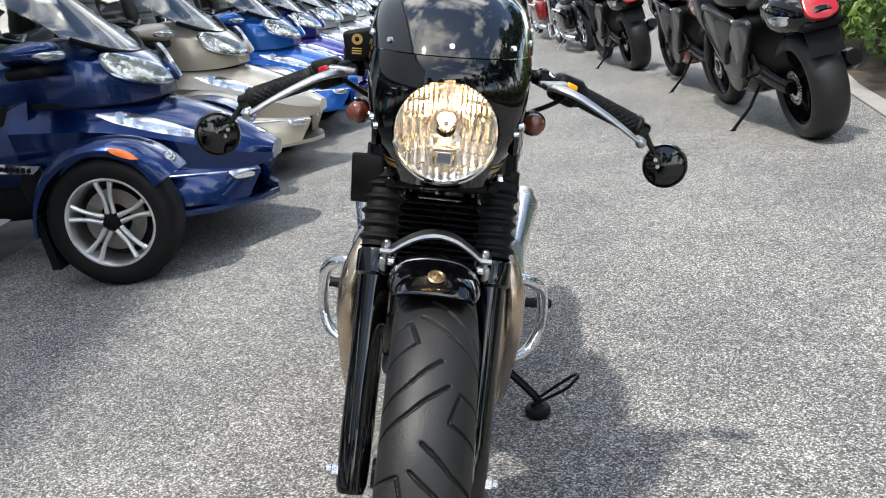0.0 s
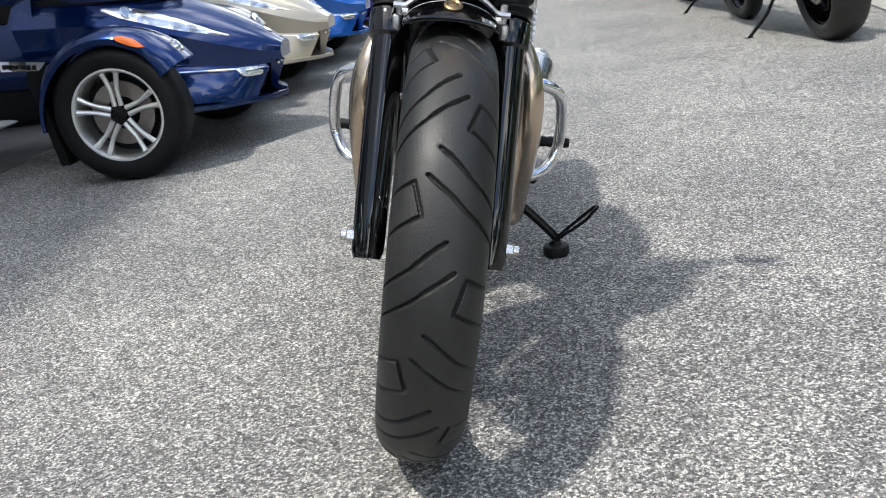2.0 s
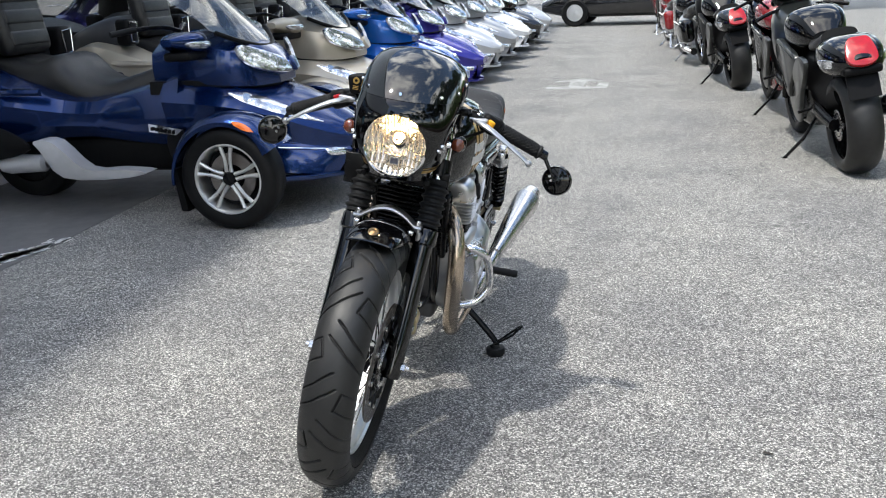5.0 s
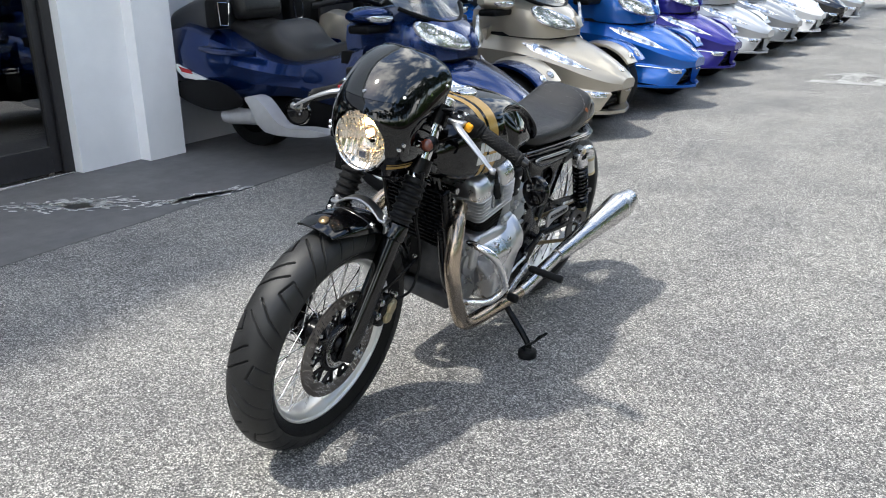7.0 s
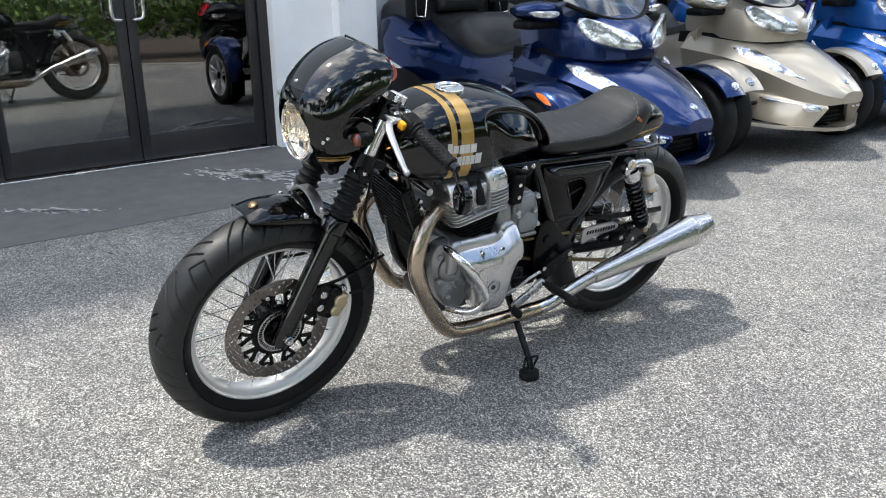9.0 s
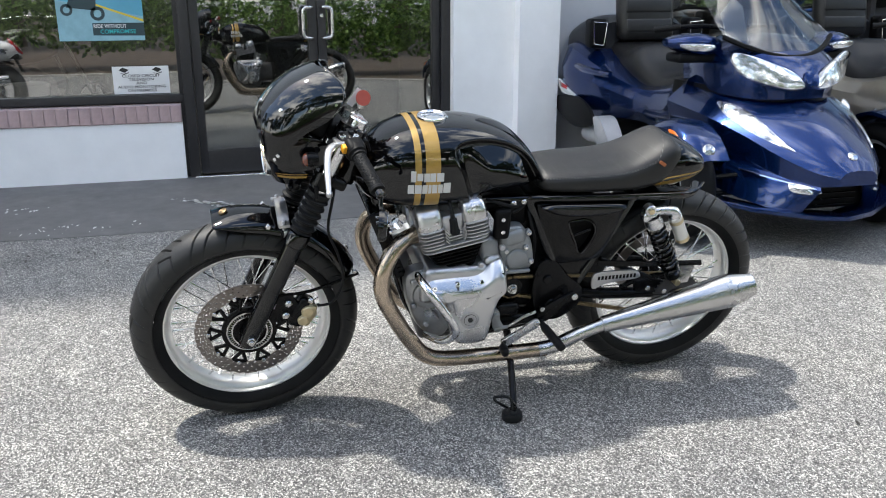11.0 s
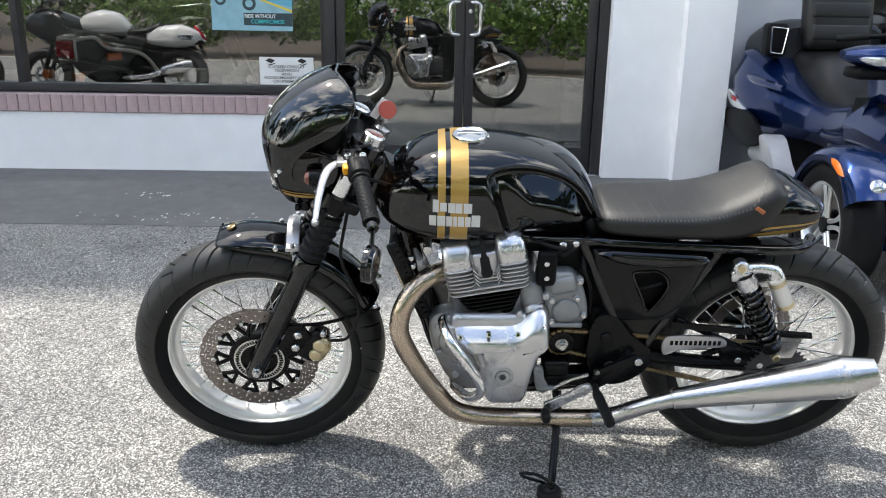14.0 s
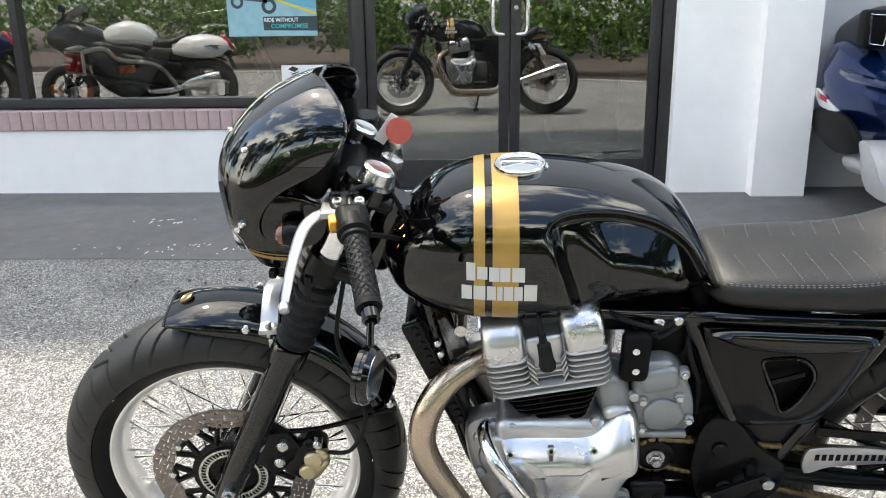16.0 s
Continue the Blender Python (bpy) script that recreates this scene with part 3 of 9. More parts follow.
def tyre_geo(r, half, rim_r, tiles, lo, hi, nu=1000, nv=96, tread=True):
    """The band of a tyre round x between two places of its section (-1 to 1), its grooves cut into the tread."""
    deep = 0.056
    pts, angles = [], []
    for j in range(nv + 1):
        a = (-1 + 2 * j / nv) * radians(128)
        angles.append(a)
        if abs(a) <= math.pi / 2:
            pts.append((half * math.copysign(abs(math.sin(a)) ** 0.92, a), r - deep + deep * math.cos(a) ** 0.94))
        else:
            # sidewall, from the widest place in to the bead
            t = (abs(a) - math.pi / 2) / radians(38)
            pts.append((half * math.copysign(1, a) * (1 - 0.34 * t ** 1.7), r - deep - (r - deep - rim_r) * t))
    xs = np.array([p[0] for p in pts])
    rs = np.array([p[1] for p in pts])
    u = np.arange(nu) / nu * tiles
    vv = np.array(angles) / radians(90)
    depth = np.zeros((nu, nv + 1))
    if tread:
        tile_len = TAU * r / tiles
        wid = half * 1.45
        U, V = np.meshgrid(u, vv, indexing="ij")
        best = np.full(U.shape, 9.0)
        for (ua, va), (ub, vb) in GROOVES:
            for off in (-2, -1, 0, 1):
                ax_, ay_ = (ua + off) * tile_len, va * wid
                bx_, by_ = (ub + off) * tile_len, vb * wid
                px, py = (U % 1.0) * tile_len, V * wid
                dx, dy = bx_ - ax_, by_ - ay_
                t = np.clip(((px - ax_) * dx + (py - ay_) * dy) / (dx * dx + dy * dy), 0, 1)
                best = np.minimum(best, np.hypot(px - ax_ - t * dx, py - ay_ - t * dy))
        depth = np.clip(1.0 - (best - 0.0012) / 0.0020, 0, 1) * 0.0055
        depth[:, np.abs(vv) > 1.10] = 0
    keep = [j for j in range(nv + 1) if lo - 1e-6 <= -1 + 2 * j / nv <= hi + 1e-6]
    xs, rs, depth = xs[keep], rs[keep], depth[:, keep]
    g = Geo()
    rings = []
    for i in range(nu):
        a = TAU * i / nu
        c, s = math.cos(a), math.sin(a)
        rr = rs - depth[i]
        rings.append([(float(x), float(q) * c, float(q) * s) for x, q in zip(xs, rr)])
    g.loft(rings, False, False, True)
    return g


def wheel(name, centre, half, mover, tiles, fine=(1000, 96), parent=bike):
    cx = Matrix.Translation(Vector(centre))
    hub = Geo()
    hub.lathe([(-0.075, 0.0), (-0.075, 0.024), (-0.06, 0.03), (-0.052, 0.048), (-0.045, 0.05), (-0.038, 0.036), (0.038, 0.036), (0.045, 0.05), (0.052, 0.048), (0.06, 0.03), (0.075, 0.024), (0.075, 0.0)], seg=36)
    w = part(name, hub.moved(mover @ cx), BLACK_SATIN, parent, "black hub with a spoked alloy rim")
    cut = 37 / 48
    ty = part("tyre", tyre_geo(WHEEL_R, half, 0.2475, tiles, -1, -cut, 180, fine[1]).moved(mover @ cx), TYRE, w, "black rubber tyre with hooked tread grooves", 30)
    part("sidewall", tyre_geo(WHEEL_R, half, 0.2475, tiles, cut, 1, 180, fine[1]).moved(mover @ cx), TYRE, ty, "smooth black sidewall", 30)
    part("tread", tyre_geo(WHEEL_R, half, 0.2475, tiles, -cut, cut, *fine).moved(mover @ cx), TREAD, ty, "dusty grooved tread", 30)
    rim = Geo()
    k = 0.040
    rim.lathe([(-k, 0.2545), (-k - 0.004, 0.2515), (-k - 0.003, 0.2445), (-k + 0.005, 0.241), (-k + 0.008, 0.234), (-0.022, 0.228), (-0.010, 0.224), (0.010, 0.224), (0.022, 0.228),
               (k - 0.008, 0.234), (k - 0.005, 0.241), (k + 0.003, 0.2445), (k + 0.004, 0.2515), (k, 0.2545), (k - 0.006, 0.248), (0.0, 0.235), (-k + 0.006, 0.248)], seg=96, wrap=True)
    part("rim", rim.moved(mover @ cx), RIM_ALU, w, "polished alloy rim")
    sp = Geo().cyl((0, 0, 0), (0, 0, 1), 0.0021, seg=6)
    for i in range(36):
        a = TAU * (i + 0.5) / 36
        side = 1 if i % 2 else -1
        skew = radians(52) * (1 if (i // 2) % 2 else -1)
        p0 = Vector((0.040 * side, 0.046 * math.cos(a + skew), 0.046 * math.sin(a + skew)))
        p1 = Vector((0.010 * side, 0.227 * math.cos(a), 0.227 * math.sin(a)))
        s = Geo().cyl(p0, p1, 0.0019, seg=6)
        s.cyl(p1.lerp(p0, 0.11), p1, 0.0034, seg=6)
        part("spoke", s.moved(mover @ cx), CHROME, w)
    return w


front_wheel = wheel("front_wheel", (0.008, 0, AXLE_Z), 0.065, STEER, 9, (1300, 144))
rear_wheel = wheel("rear_wheel", (0, REAR_Y, AXLE_Z), 0.068, Matrix(), 9)


def holed_ring(r0, r1, rows, n, hole, thick, stagger=True):
    """A flat ring round x, pierced by rows of round holes."""
    g = Geo()
    K = 8
    for face, x in ((0, -thick / 2), (1, thick / 2)):
        for q in range(rows):
            ra, rb = r0 + (r1 - r0) * q / rows, r0 + (r1 - r0) * (q + 1) / rows
            rm = (ra + rb) / 2
            for i in range(n):
                off = 0.5 * (q % 2) if stagger else 0
                a0, a1 = TAU * (i + off) / n, TAU * (i + 1 + off) / n
                am = (a0 + a1) / 2
                out, inn = [], []
                for k in range(K):
                    t = TAU * (k + 0.5) / K
                    cu, cv = math.cos(t), math.sin(t)
                    m = max(abs(cu), abs(cv))
                    aa, rr = am + (a1 - a0) / 2 * cu / m, rm + (rb - ra) / 2 * cv / m
                    out.append((x, rr * math.cos(aa), rr * math.sin(aa)))
                    aa, rr = am + hole * cu / rm, rm + hole * cv
                    inn.append((x, rr * math.cos(aa), rr * math.sin(aa)))
                g.add(out + inn, [(k, (k + 1) % K, K + (k + 1) % K, K + k) for k in range(K)])
    for rr in (r0, r1):
        g.lathe([(-thick / 2, rr), (thick / 2, rr)], seg=96)
    return g


AX = Matrix.Translation((0.067, 0, AXLE_Z))
disc = spart("brake_disc", holed_ring(0.117, 0.160, 3, 36, 0.0040, 0.005).moved(AX), DISC, front_wheel, "drilled steel brake disc")
g = Geo()
g.lathe([(-0.003, 0.063), (0.004, 0.063), (0.004, 0.082), (-0.003, 0.082)], seg=60, wrap=True)
g.lathe([(-0.004, 0.02), (-0.004, 0.066), (0.002, 0.066), (0.002, 0.02)], seg=60)
carrier = spart("disc_carrier", g.moved(AX), BLACK_SATIN, front_wheel)
for i in range(10):
    a = TAU * i / 10
    g = Geo()
    g.tube([(0, 0.078 * math.cos(a), 0.078 * math.sin(a))] + [(0, 0.117 * math.cos(a + 0.17 * k / 3), 0.117 * math.sin(a + 0.17 * k / 3)) for k in range(-3, 4)] + [(0, 0.078 * math.cos(a), 0.078 * math.sin(a))], 0.0060, 8)
    spart("carrier_arm", g.moved(AX), BLACK_SATIN, carrier)
for i in range(10):
    a = TAU * i / 10
    g = Geo()
    g.cyl((0.002, 0.121 * math.cos(a), 0.121 * math.sin(a)), (0.008, 0.121 * math.cos(a), 0.121 * math.sin(a)), 0.0068, seg=14, chamfer=0.0015)
    spart("disc_rivet", g.moved(AX), STEEL, carrier)
g = Geo()
for r in (0.052, 0.066):
    g.lathe([(0.005, r - 0.0022), (0.010, r - 0.0022), (0.010, r + 0.0022), (0.005, r + 0.0022)], seg=60, wrap=True)
for i in range(48):
    a = TAU * i / 48
    g.tube([(0.008, 0.052 * math.cos(a), 0.052 * math.sin(a)), (0.008, 0.066 * math.cos(a), 0.066 * math.sin(a))], 0.0016, 6)
spart("sensor_ring", g.moved(AX), STEEL, front_wheel)


# fork ------------------------------------------------------------
def fork_at(x, s, off=0.0):
    """A point on a fork leg, s metres up from the axle."""
    return Vector((x, 0.0, AXLE_Z)) + RAKE * s + Vector((0, -0.9 * off, 0.42 * off))


FX = 0.098
for sx in (1, -1):
    x = FX * sx
    g = Geo()
    a, b = fork_at(x, -0.035), fork_at(x, 0.385)
    g.lathe([(0, 0.0), (0, 0.022), (0.012, 0.026), (0.10, 0.0275), (0.36, 0.0275), (0.365, 0.034), (0.40, 0.034), (0.405, 0.032), (0.42, 0.0)], a, RAKE, 28)
    leg = spart("fork_leg", g, BLACK_PAINT, bike, "gloss black fork slider")
    g = Geo()
    prof = [(0.0, 0.032)]
    for k in range(5):
        s = 0.004 + k * 0.0225
        prof += [(s, 0.0285), (s + 0.005, 0.0285), (s + 0.0105, 0.0355), (s + 0.0135, 0.0355), (s + 0.019, 0.0285)]
    prof += [(0.117, 0.033), (0.130, 0.033), (0.132, 0.02)]
    g.lathe(prof, fork_at(x, 0.375), RAKE, 32)
    spart("fork_boot", g, RUBBER, leg, "ribbed black rubber fork boot")
    g = Geo()
    g.lathe([(0, 0.0), (0, 0.023), (0.20, 0.023), (0.20, 0.0)], fork_at(x, 0.49), RAKE, 24)
    spart("fork_tube", g, CHROME, leg)
    g = Geo()
    g.cyl((x + sx * 0.016, 0, AXLE_Z), (x + sx * 0.036, 0, AXLE_Z), 0.0135, seg=6, chamfer=0.002)
    g.cyl((x + sx * 0.030, 0, AXLE_Z), (x + sx * 0.046, 0, AXLE_Z), 0.009, seg=16, chamfer=0.002)
    spart("axle_nut", g, STEEL, leg)
# yokes
for s, zt, nm in ((0.535, 0.030, "lower_yoke"), (0.675, 0.024, "upper_yoke")):
    c = fork_at(0, s)
    g = Geo()
    m = Matrix.Rotation(radians(-25), 4, "X")
    g.rbox(c + Vector((0, 0.02, 0)), (0.25, 0.085, zt), 0.010, m)
    for sx in (1, -1):
        g.lathe([(-zt * 0.75, 0.0), (-zt * 0.75, 0.033), (zt * 0.75, 0.033), (zt * 0.75, 0.0)], fork_at(FX * sx, s), RAKE, 24)
    spart(nm, g, BLACK_SATIN)
    if s > 0.6:
        for sx in (1, -1):
            g = Geo()
            foot = fork_at(FX * sx, s) + Vector((0, 0.019 * sx, 0))
            g.lathe([(0.0, 0.0), (0.0, 0.035), (0.026, 0.035), (0.030, 0.031), (0.030, 0.0)], foot, RAKE, 28)
            collar = spart("fork_collar", g, BLACK_PAINT, bike, "black collar round the fork top")
            g = Geo()
            g.lathe([(0.028, 0.0), (0.028, 0.0265), (0.050, 0.0260), (0.053, 0.0235), (0.0545, 0.020), (0.0535, 0.017), (0.0535, 0.0)], foot, RAKE, 28)
            spart("fork_cap", g, POLISHED, collar)
        g = Geo()
        g.lathe([(0.012, 0.0), (0.012, 0.020), (0.028, 0.020), (0.030, 0.015), (0.030, 0.0)], c + Vector((0, 0.045, 0)), RAKE, 6)
        spart("stem_nut", g, POLISHED)

# front fender ------------------------------------------------------------
def fender_ring(angle_deg, r, half, drop, n=18, thick=0.0):
    a = radians(angle_deg)
    out = []
    for j in range(n + 1):
        s = -1 + 2 * j / n
        x = half * math.sin(s * math.pi / 2)
        rr = r - drop * (1 - math.cos(s * math.pi / 2)) - thick
        out.append(Vector((x, rr * math.sin(a), AXLE_Z + rr * math.cos(a))))
    return out


g = Geo()
rings_o, rings_i = [], []
for k in range(25):
    ang = -13 + 75 * k / 24
    r = ease([-13, -6, 10, 35, 62], [0.366, 0.373, 0.375, 0.373, 0.371], ang)
    h = ease([-13, -8, 0, 62], [0.058, 0.066, 0.072, 0.074], ang)
    d = ease([-13, -6, 5, 62], [0.010, 0.028, 0.042, 0.042], ang)
    o, i = fender_ring(ang, r, h, d), fender_ring(ang, r, h - 0.003, d, thick=0.004)
    rings_o.append(o + i[::-1])
g.loft(rings_o)
fender = spart("front_fender", g, BLACK_PAINT, bike, "gloss black front fender")
g = Geo()
rg = []
for j in range(33):
    q = -1 + j / 16
    arch = max(0.0, math.cos(min(1.0, abs(q) / 0.78) * math.pi / 2)) ** 0.85
    z = 0.692 + 0.034 * arch
    rg.append([(0.092 * q, y, z + dz) for y, dz in ((0.098, 0.0), (0.096, 0.004), (0.098, 0.009), (0.128, 0.009), (0.130, 0.004), (0.128, 0.0))])
g.loft(rg)
for sx in (1, -1):
    g.cyl((0.082 * sx, 0.113, 0.680), (0.082 * sx, 0.113, 0.712), 0.006, seg=12, chamfer=0.002)
    g.rbox((0.086 * sx, 0.120, 0.668), (0.014, 0.017, 0.026), 0.004)
spart("fender_brace", g, BRACE_ALU, fender, "polished aluminium brace over the tyre")
for sx in (1, -1):
    g = Geo()
    g.tube([(0.080 * sx, 0.33, 0.51), (0.088 * sx, 0.18, 0.47), (0.093 * sx, 0.07, 0.47)], 0.005, 8, 4)
    spart("fender_stay", g, BLACK_SATIN, fender)
    for c in ((0.070, 0.318, 0.515), (0.066, 0.070, 0.690)):
        g = Geo()
        g.cyl((c[0] * sx, c[1], c[2]), ((c[0] + 0.012) * sx, c[1], c[2]), 0.0075, seg=10, chamfer=0.002)
        spart("fender_bolt", g, STEEL, fender)

g = Geo()
g.tube([(0.058 * math.sin(k * math.pi / 16), -0.081, 0.6905 + 0.009 * math.cos(k * math.pi / 16)) for k in range(-8, 9)], 0.0026, 8)
spart("fender_lip", g, BLACK_PAINT, fender)
# bronze disc put where the glossy fender mirrors the lit headlamp
g = Geo()
a = radians(-7.5)
g.lathe([(-0.002, 0.0), (-0.002, 0.0135), (0.002, 0.0135), (0.0035, 0.0105), (0.002, 0.008), (0.004, 0.0)], (0, 0.374 * math.sin(a), AXLE_Z + 0.374 * math.cos(a)), (0, -0.45, 0.89), 28)
spart("fender_glint", g, BRONZE, fender, "round bronze disc standing in for the headlamp mirrored in the fender")
# brake caliper and hose
g = Geo()
rm = Matrix.Rotation(radians(-35), 4, "X")
g.rbox((0.082, 0.150, 0.405), (0.056, 0.056, 0.100), 0.016, rm)
cal = spart("brake_caliper", g, BLACK_SATIN, bike, "black and gold brake caliper")
for dy, dz, r, mt in ((0.020, 0.010, 0.019, GOLD_METAL), (0.006, -0.020, 0.017, GOLD_METAL), (-0.036, 0.045, 0.011, STEEL), (-0.045, 0.005, 0.011, STEEL), (0.030, 0.048, 0.009, STEEL)):
    g = Geo()
    g.cyl((0.095, 0.150 + dy, 0.405 + dz), (0.120, 0.150 + dy, 0.405 + dz), r, seg=20, chamfer=0.004)
    spart("caliper_piston" if mt is GOLD_METAL else "caliper_bolt", g, mt, cal)
g = Geo()
g.plate([(0.092, a, b) for a, b in ((0.055, 0.40), (0.075, 0.47), (0.125, 0.475), (0.150, 0.43), (0.110, 0.39), (0.085, 0.375))], (0.012, 0, 0), 0.003)
spart("caliper_bracket", g, BLACK_SATIN, cal)
g = Geo()
g.rbox((0.100, 0.168, 0.392), (0.030, 0.044, 0.062), 0.012, rm)
g.rbox((0.104, 0.182, 0.420), (0.024, 0.030, 0.030), 0.009, rm)
spart("caliper_body", g, GOLD_METAL, cal, "pale gold caliper body")
g = Geo()
g.tube([(0.11, 0.20, 0.43), (0.125, 0.245, 0.45), (0.12, 0.275, 0.52), (0.112, 0.262, 0.60), (0.105, 0.235, 0.68), (0.10, 0.25, 0.78), (0.05, 0.28, 0.90)], 0.0042, 8, 6)
spart("brake_hose", g, RUBBER)
g = Geo()
g.lathe([(0.15, 0.0285), (0.15, 0.0292), (0.163, 0.0292), (0.163, 0.0285)], fork_at(FX, -0.035), RAKE, 12, wrap=True, a0=radians(-35), a1=radians(35))
spart("sticker_band", g, material("lilac_sticker", (0.45, 0.36, 0.48), 0.5, vary=0.3, scale=200), bike, "small striped sticker round the fork")

# headlamp ------------------------------------------------------------
LAMP_C = Vector((0, 0.087, 0.905))
LAMP_D = Vector((0, -1, 0.02)).normalized()
LAMP_S = Matrix.Translation(LAMP_C) @ Matrix.Scale(0.93, 4) @ Matrix.Translation(-LAMP_C)
g = Geo()
g.lathe([(-0.09, 0.03), (-0.085, 0.06), (-0.06, 0.085), (-0.02, 0.092), (0.0, 0.092)], LAMP_C, LAMP_D, 48)
lamp = spart("headlamp", g.moved(LAMP_S), BLACK_PAINT, bike, "round headlamp, lit, with a chrome rim")
g = Geo()
g.lathe([(-0.006, 0.0905), (0.006, 0.0915), (0.012, 0.0895), (0.014, 0.086), (0.011, 0.0835), (0.004, 0.0835), (-0.004, 0.087)], LAMP_C, LAMP_D, 64, wrap=True)
spart("lamp_rim", g.moved(LAMP_S), CHROME, lamp, "bright chrome lamp rim")


def reflector_depth(x, z):
    """How deep the lamp's mirror lies behind its rim: a bowl with upright flutes and a stepped middle."""
    r = math.hypot(x, z)
    bowl = 0.046 * (1 - (r / 0.085) ** 2)
    pitch = 0.0085 if z > 0.02 else 0.0130
    away = sstep(0.024, 0.036, r)
    flute = 0.0026 * abs(math.sin(math.pi * x / pitch)) * away
    facet = 0.004 * (math.floor((z + 0.1) / 0.021) % 2) * sstep(0.030, 0.036, abs(x)) * (1 - sstep(0.045, 0.055, z))
    return bowl - flute - facet


g = Geo()
rg = []
for i in range(200):
    a = TAU * i / 200
    row = []
    for k in range(44):
        r = 0.017 + 0.0675 * k / 43
        x, z = r * math.cos(a), r * math.sin(a)
        row.append(LAMP_C - LAMP_D * max(0.0, reflector_depth(x, z)) + Vector((x, 0, z)))
    rg.append(row)
g.loft(rg, False, False, True)
spart("reflector", g.moved(LAMP_S), REFLECTOR, lamp, "fluted mirror reflector", 24)
g = Geo()
g.lathe([(0.010, 0.0), (0.009, 0.03), (0.006, 0.06), (0.002, 0.084), (-0.001, 0.084), (0.003, 0.06), (0.006, 0.03), (0.007, 0.0)], LAMP_C, LAMP_D, 48)
spart("lamp_lens", g.moved(LAMP_S), LENS, lamp).visible_shadow = False
BULB_C = LAMP_C + LAMP_D * 0.010 + Vector((0, 0, 0.012))
g = Geo()
g.lathe([(-0.060, 0.0), (-0.056, 0.0075), (-0.030, 0.0075), (-0.026, 0.004), (-0.025, 0.0)], BULB_C, LAMP_D, 20)
spart("bulb", g.moved(LAMP_S), BULB, lamp, "lit warm bulb")
g = Geo()
g.lathe([(-0.058, 0.018), (-0.046, 0.0185), (-0.044, 0.0165), (-0.056, 0.0135)], BULB_C, LAMP_D, 32, wrap=True)
g.lathe([(-0.050, 0.0125), (-0.041, 0.0130), (-0.039, 0.0115), (-0.048, 0.0095)], BULB_C, LAMP_D, 32, wrap=True)
spart("bulb_collar", g.moved(LAMP_S), REFLECTOR, lamp)
g = Geo()
g.lathe([(-0.028, 0.0055), (-0.020, 0.0055), (-0.017, 0.003), (-0.016, 0.0)], BULB_C, LAMP_D, 16)
spart("bulb_cap", g.moved(LAMP_S), REFLECTOR, lamp, "mirrored tip of the bulb")
g = Geo()
g.rbox(LAMP_C + Vector((0, 0.016, -0.046)), (0.030, 0.022, 0.026), 0.003)
g.rbox(LAMP_C + Vector((0, 0.012, -0.030)), (0.040, 0.030, 0.006), 0.002)
for sx in (1, -1):
    g.rbox(LAMP_C + Vector((0.022 * sx, 0.022, -0.046)), (0.008, 0.022, 0.030), 0.003)
shield = spart("lamp_shield", g.moved(LAMP_S), REFLECTOR, lamp, "mirrored box under the bulb")
g = Geo()
g.rbox(LAMP_C + Vector((0, 0.0045, -0.046)), (0.022, 0.002, 0.017), 0.001)
spart("shield_window", g.moved(LAMP_S), SMOKED_GREY, shield)

# fairing ------------------------------------------------------------
FZ = [0.815, 0.85, 0.89, 0.93, 0.975, 1.014, 1.064, 1.098, 1.119, 1.131]
FYF = [0.092, 0.066, 0.055, 0.051, 0.050, 0.062, 0.102, 0.146, 0.190, 0.222]
FYR = [0.160, 0.182, 0.136, 0.134, 0.170, 0.236, 0.277, 0.276, 0.258, 0.234]
FW = [0.082, 0.102, 0.116, 0.124, 0.131, 0.136, 0.130, 0.109, 0.073, 0.026]


def fairing_point(z, s, out=0.0):
    """Skin of the fairing: s runs from -1 (right rear edge) over 0 (front) to 1."""
    yf, yr, w = ease(FZ, FYF, z), ease(FZ, FYR, z), ease(FZ, FW, z)
    a = s * math.pi / 2
    x = w * math.copysign(abs(math.sin(a)) ** 0.86, a)
    y = yf + (yr - yf) * (1 - abs(math.cos(a)) ** 0.95)
    n = Vector((math.sin(a), -math.cos(a), 0.25))
    return Vector((x, y, z)) + n.normalized() * out


def fairing_skin(z0, z1, nz, ns, hole=None, out=0.0, thick=0.004):
    g = Geo()
    for off in (out, out - thick):
        k = len(g.v)
        pts = [[fairing_point(z0 + (z1 - z0) * i / nz, -1 + 2 * j / ns, off) for j in range(ns + 1)] for i in range(nz + 1)]
        g.v += [tuple(p) for r in pts for p in r]
        for i in range(nz):
            for j in range(ns):
                c = (pts[i][j] + pts[i + 1][j + 1]) / 2
                if hole and (Vector((c.x, 0, c.z)) - Vector((LAMP_C.x, 0, LAMP_C.z))).length < hole and c.y < 0.15:
                    continue
                g.f.append(tuple(k + q for q in (i * (ns + 1) + j, i * (ns + 1) + j + 1, (i + 1) * (ns + 1) + j + 1, (i + 1) * (ns + 1) + j)))
    return g


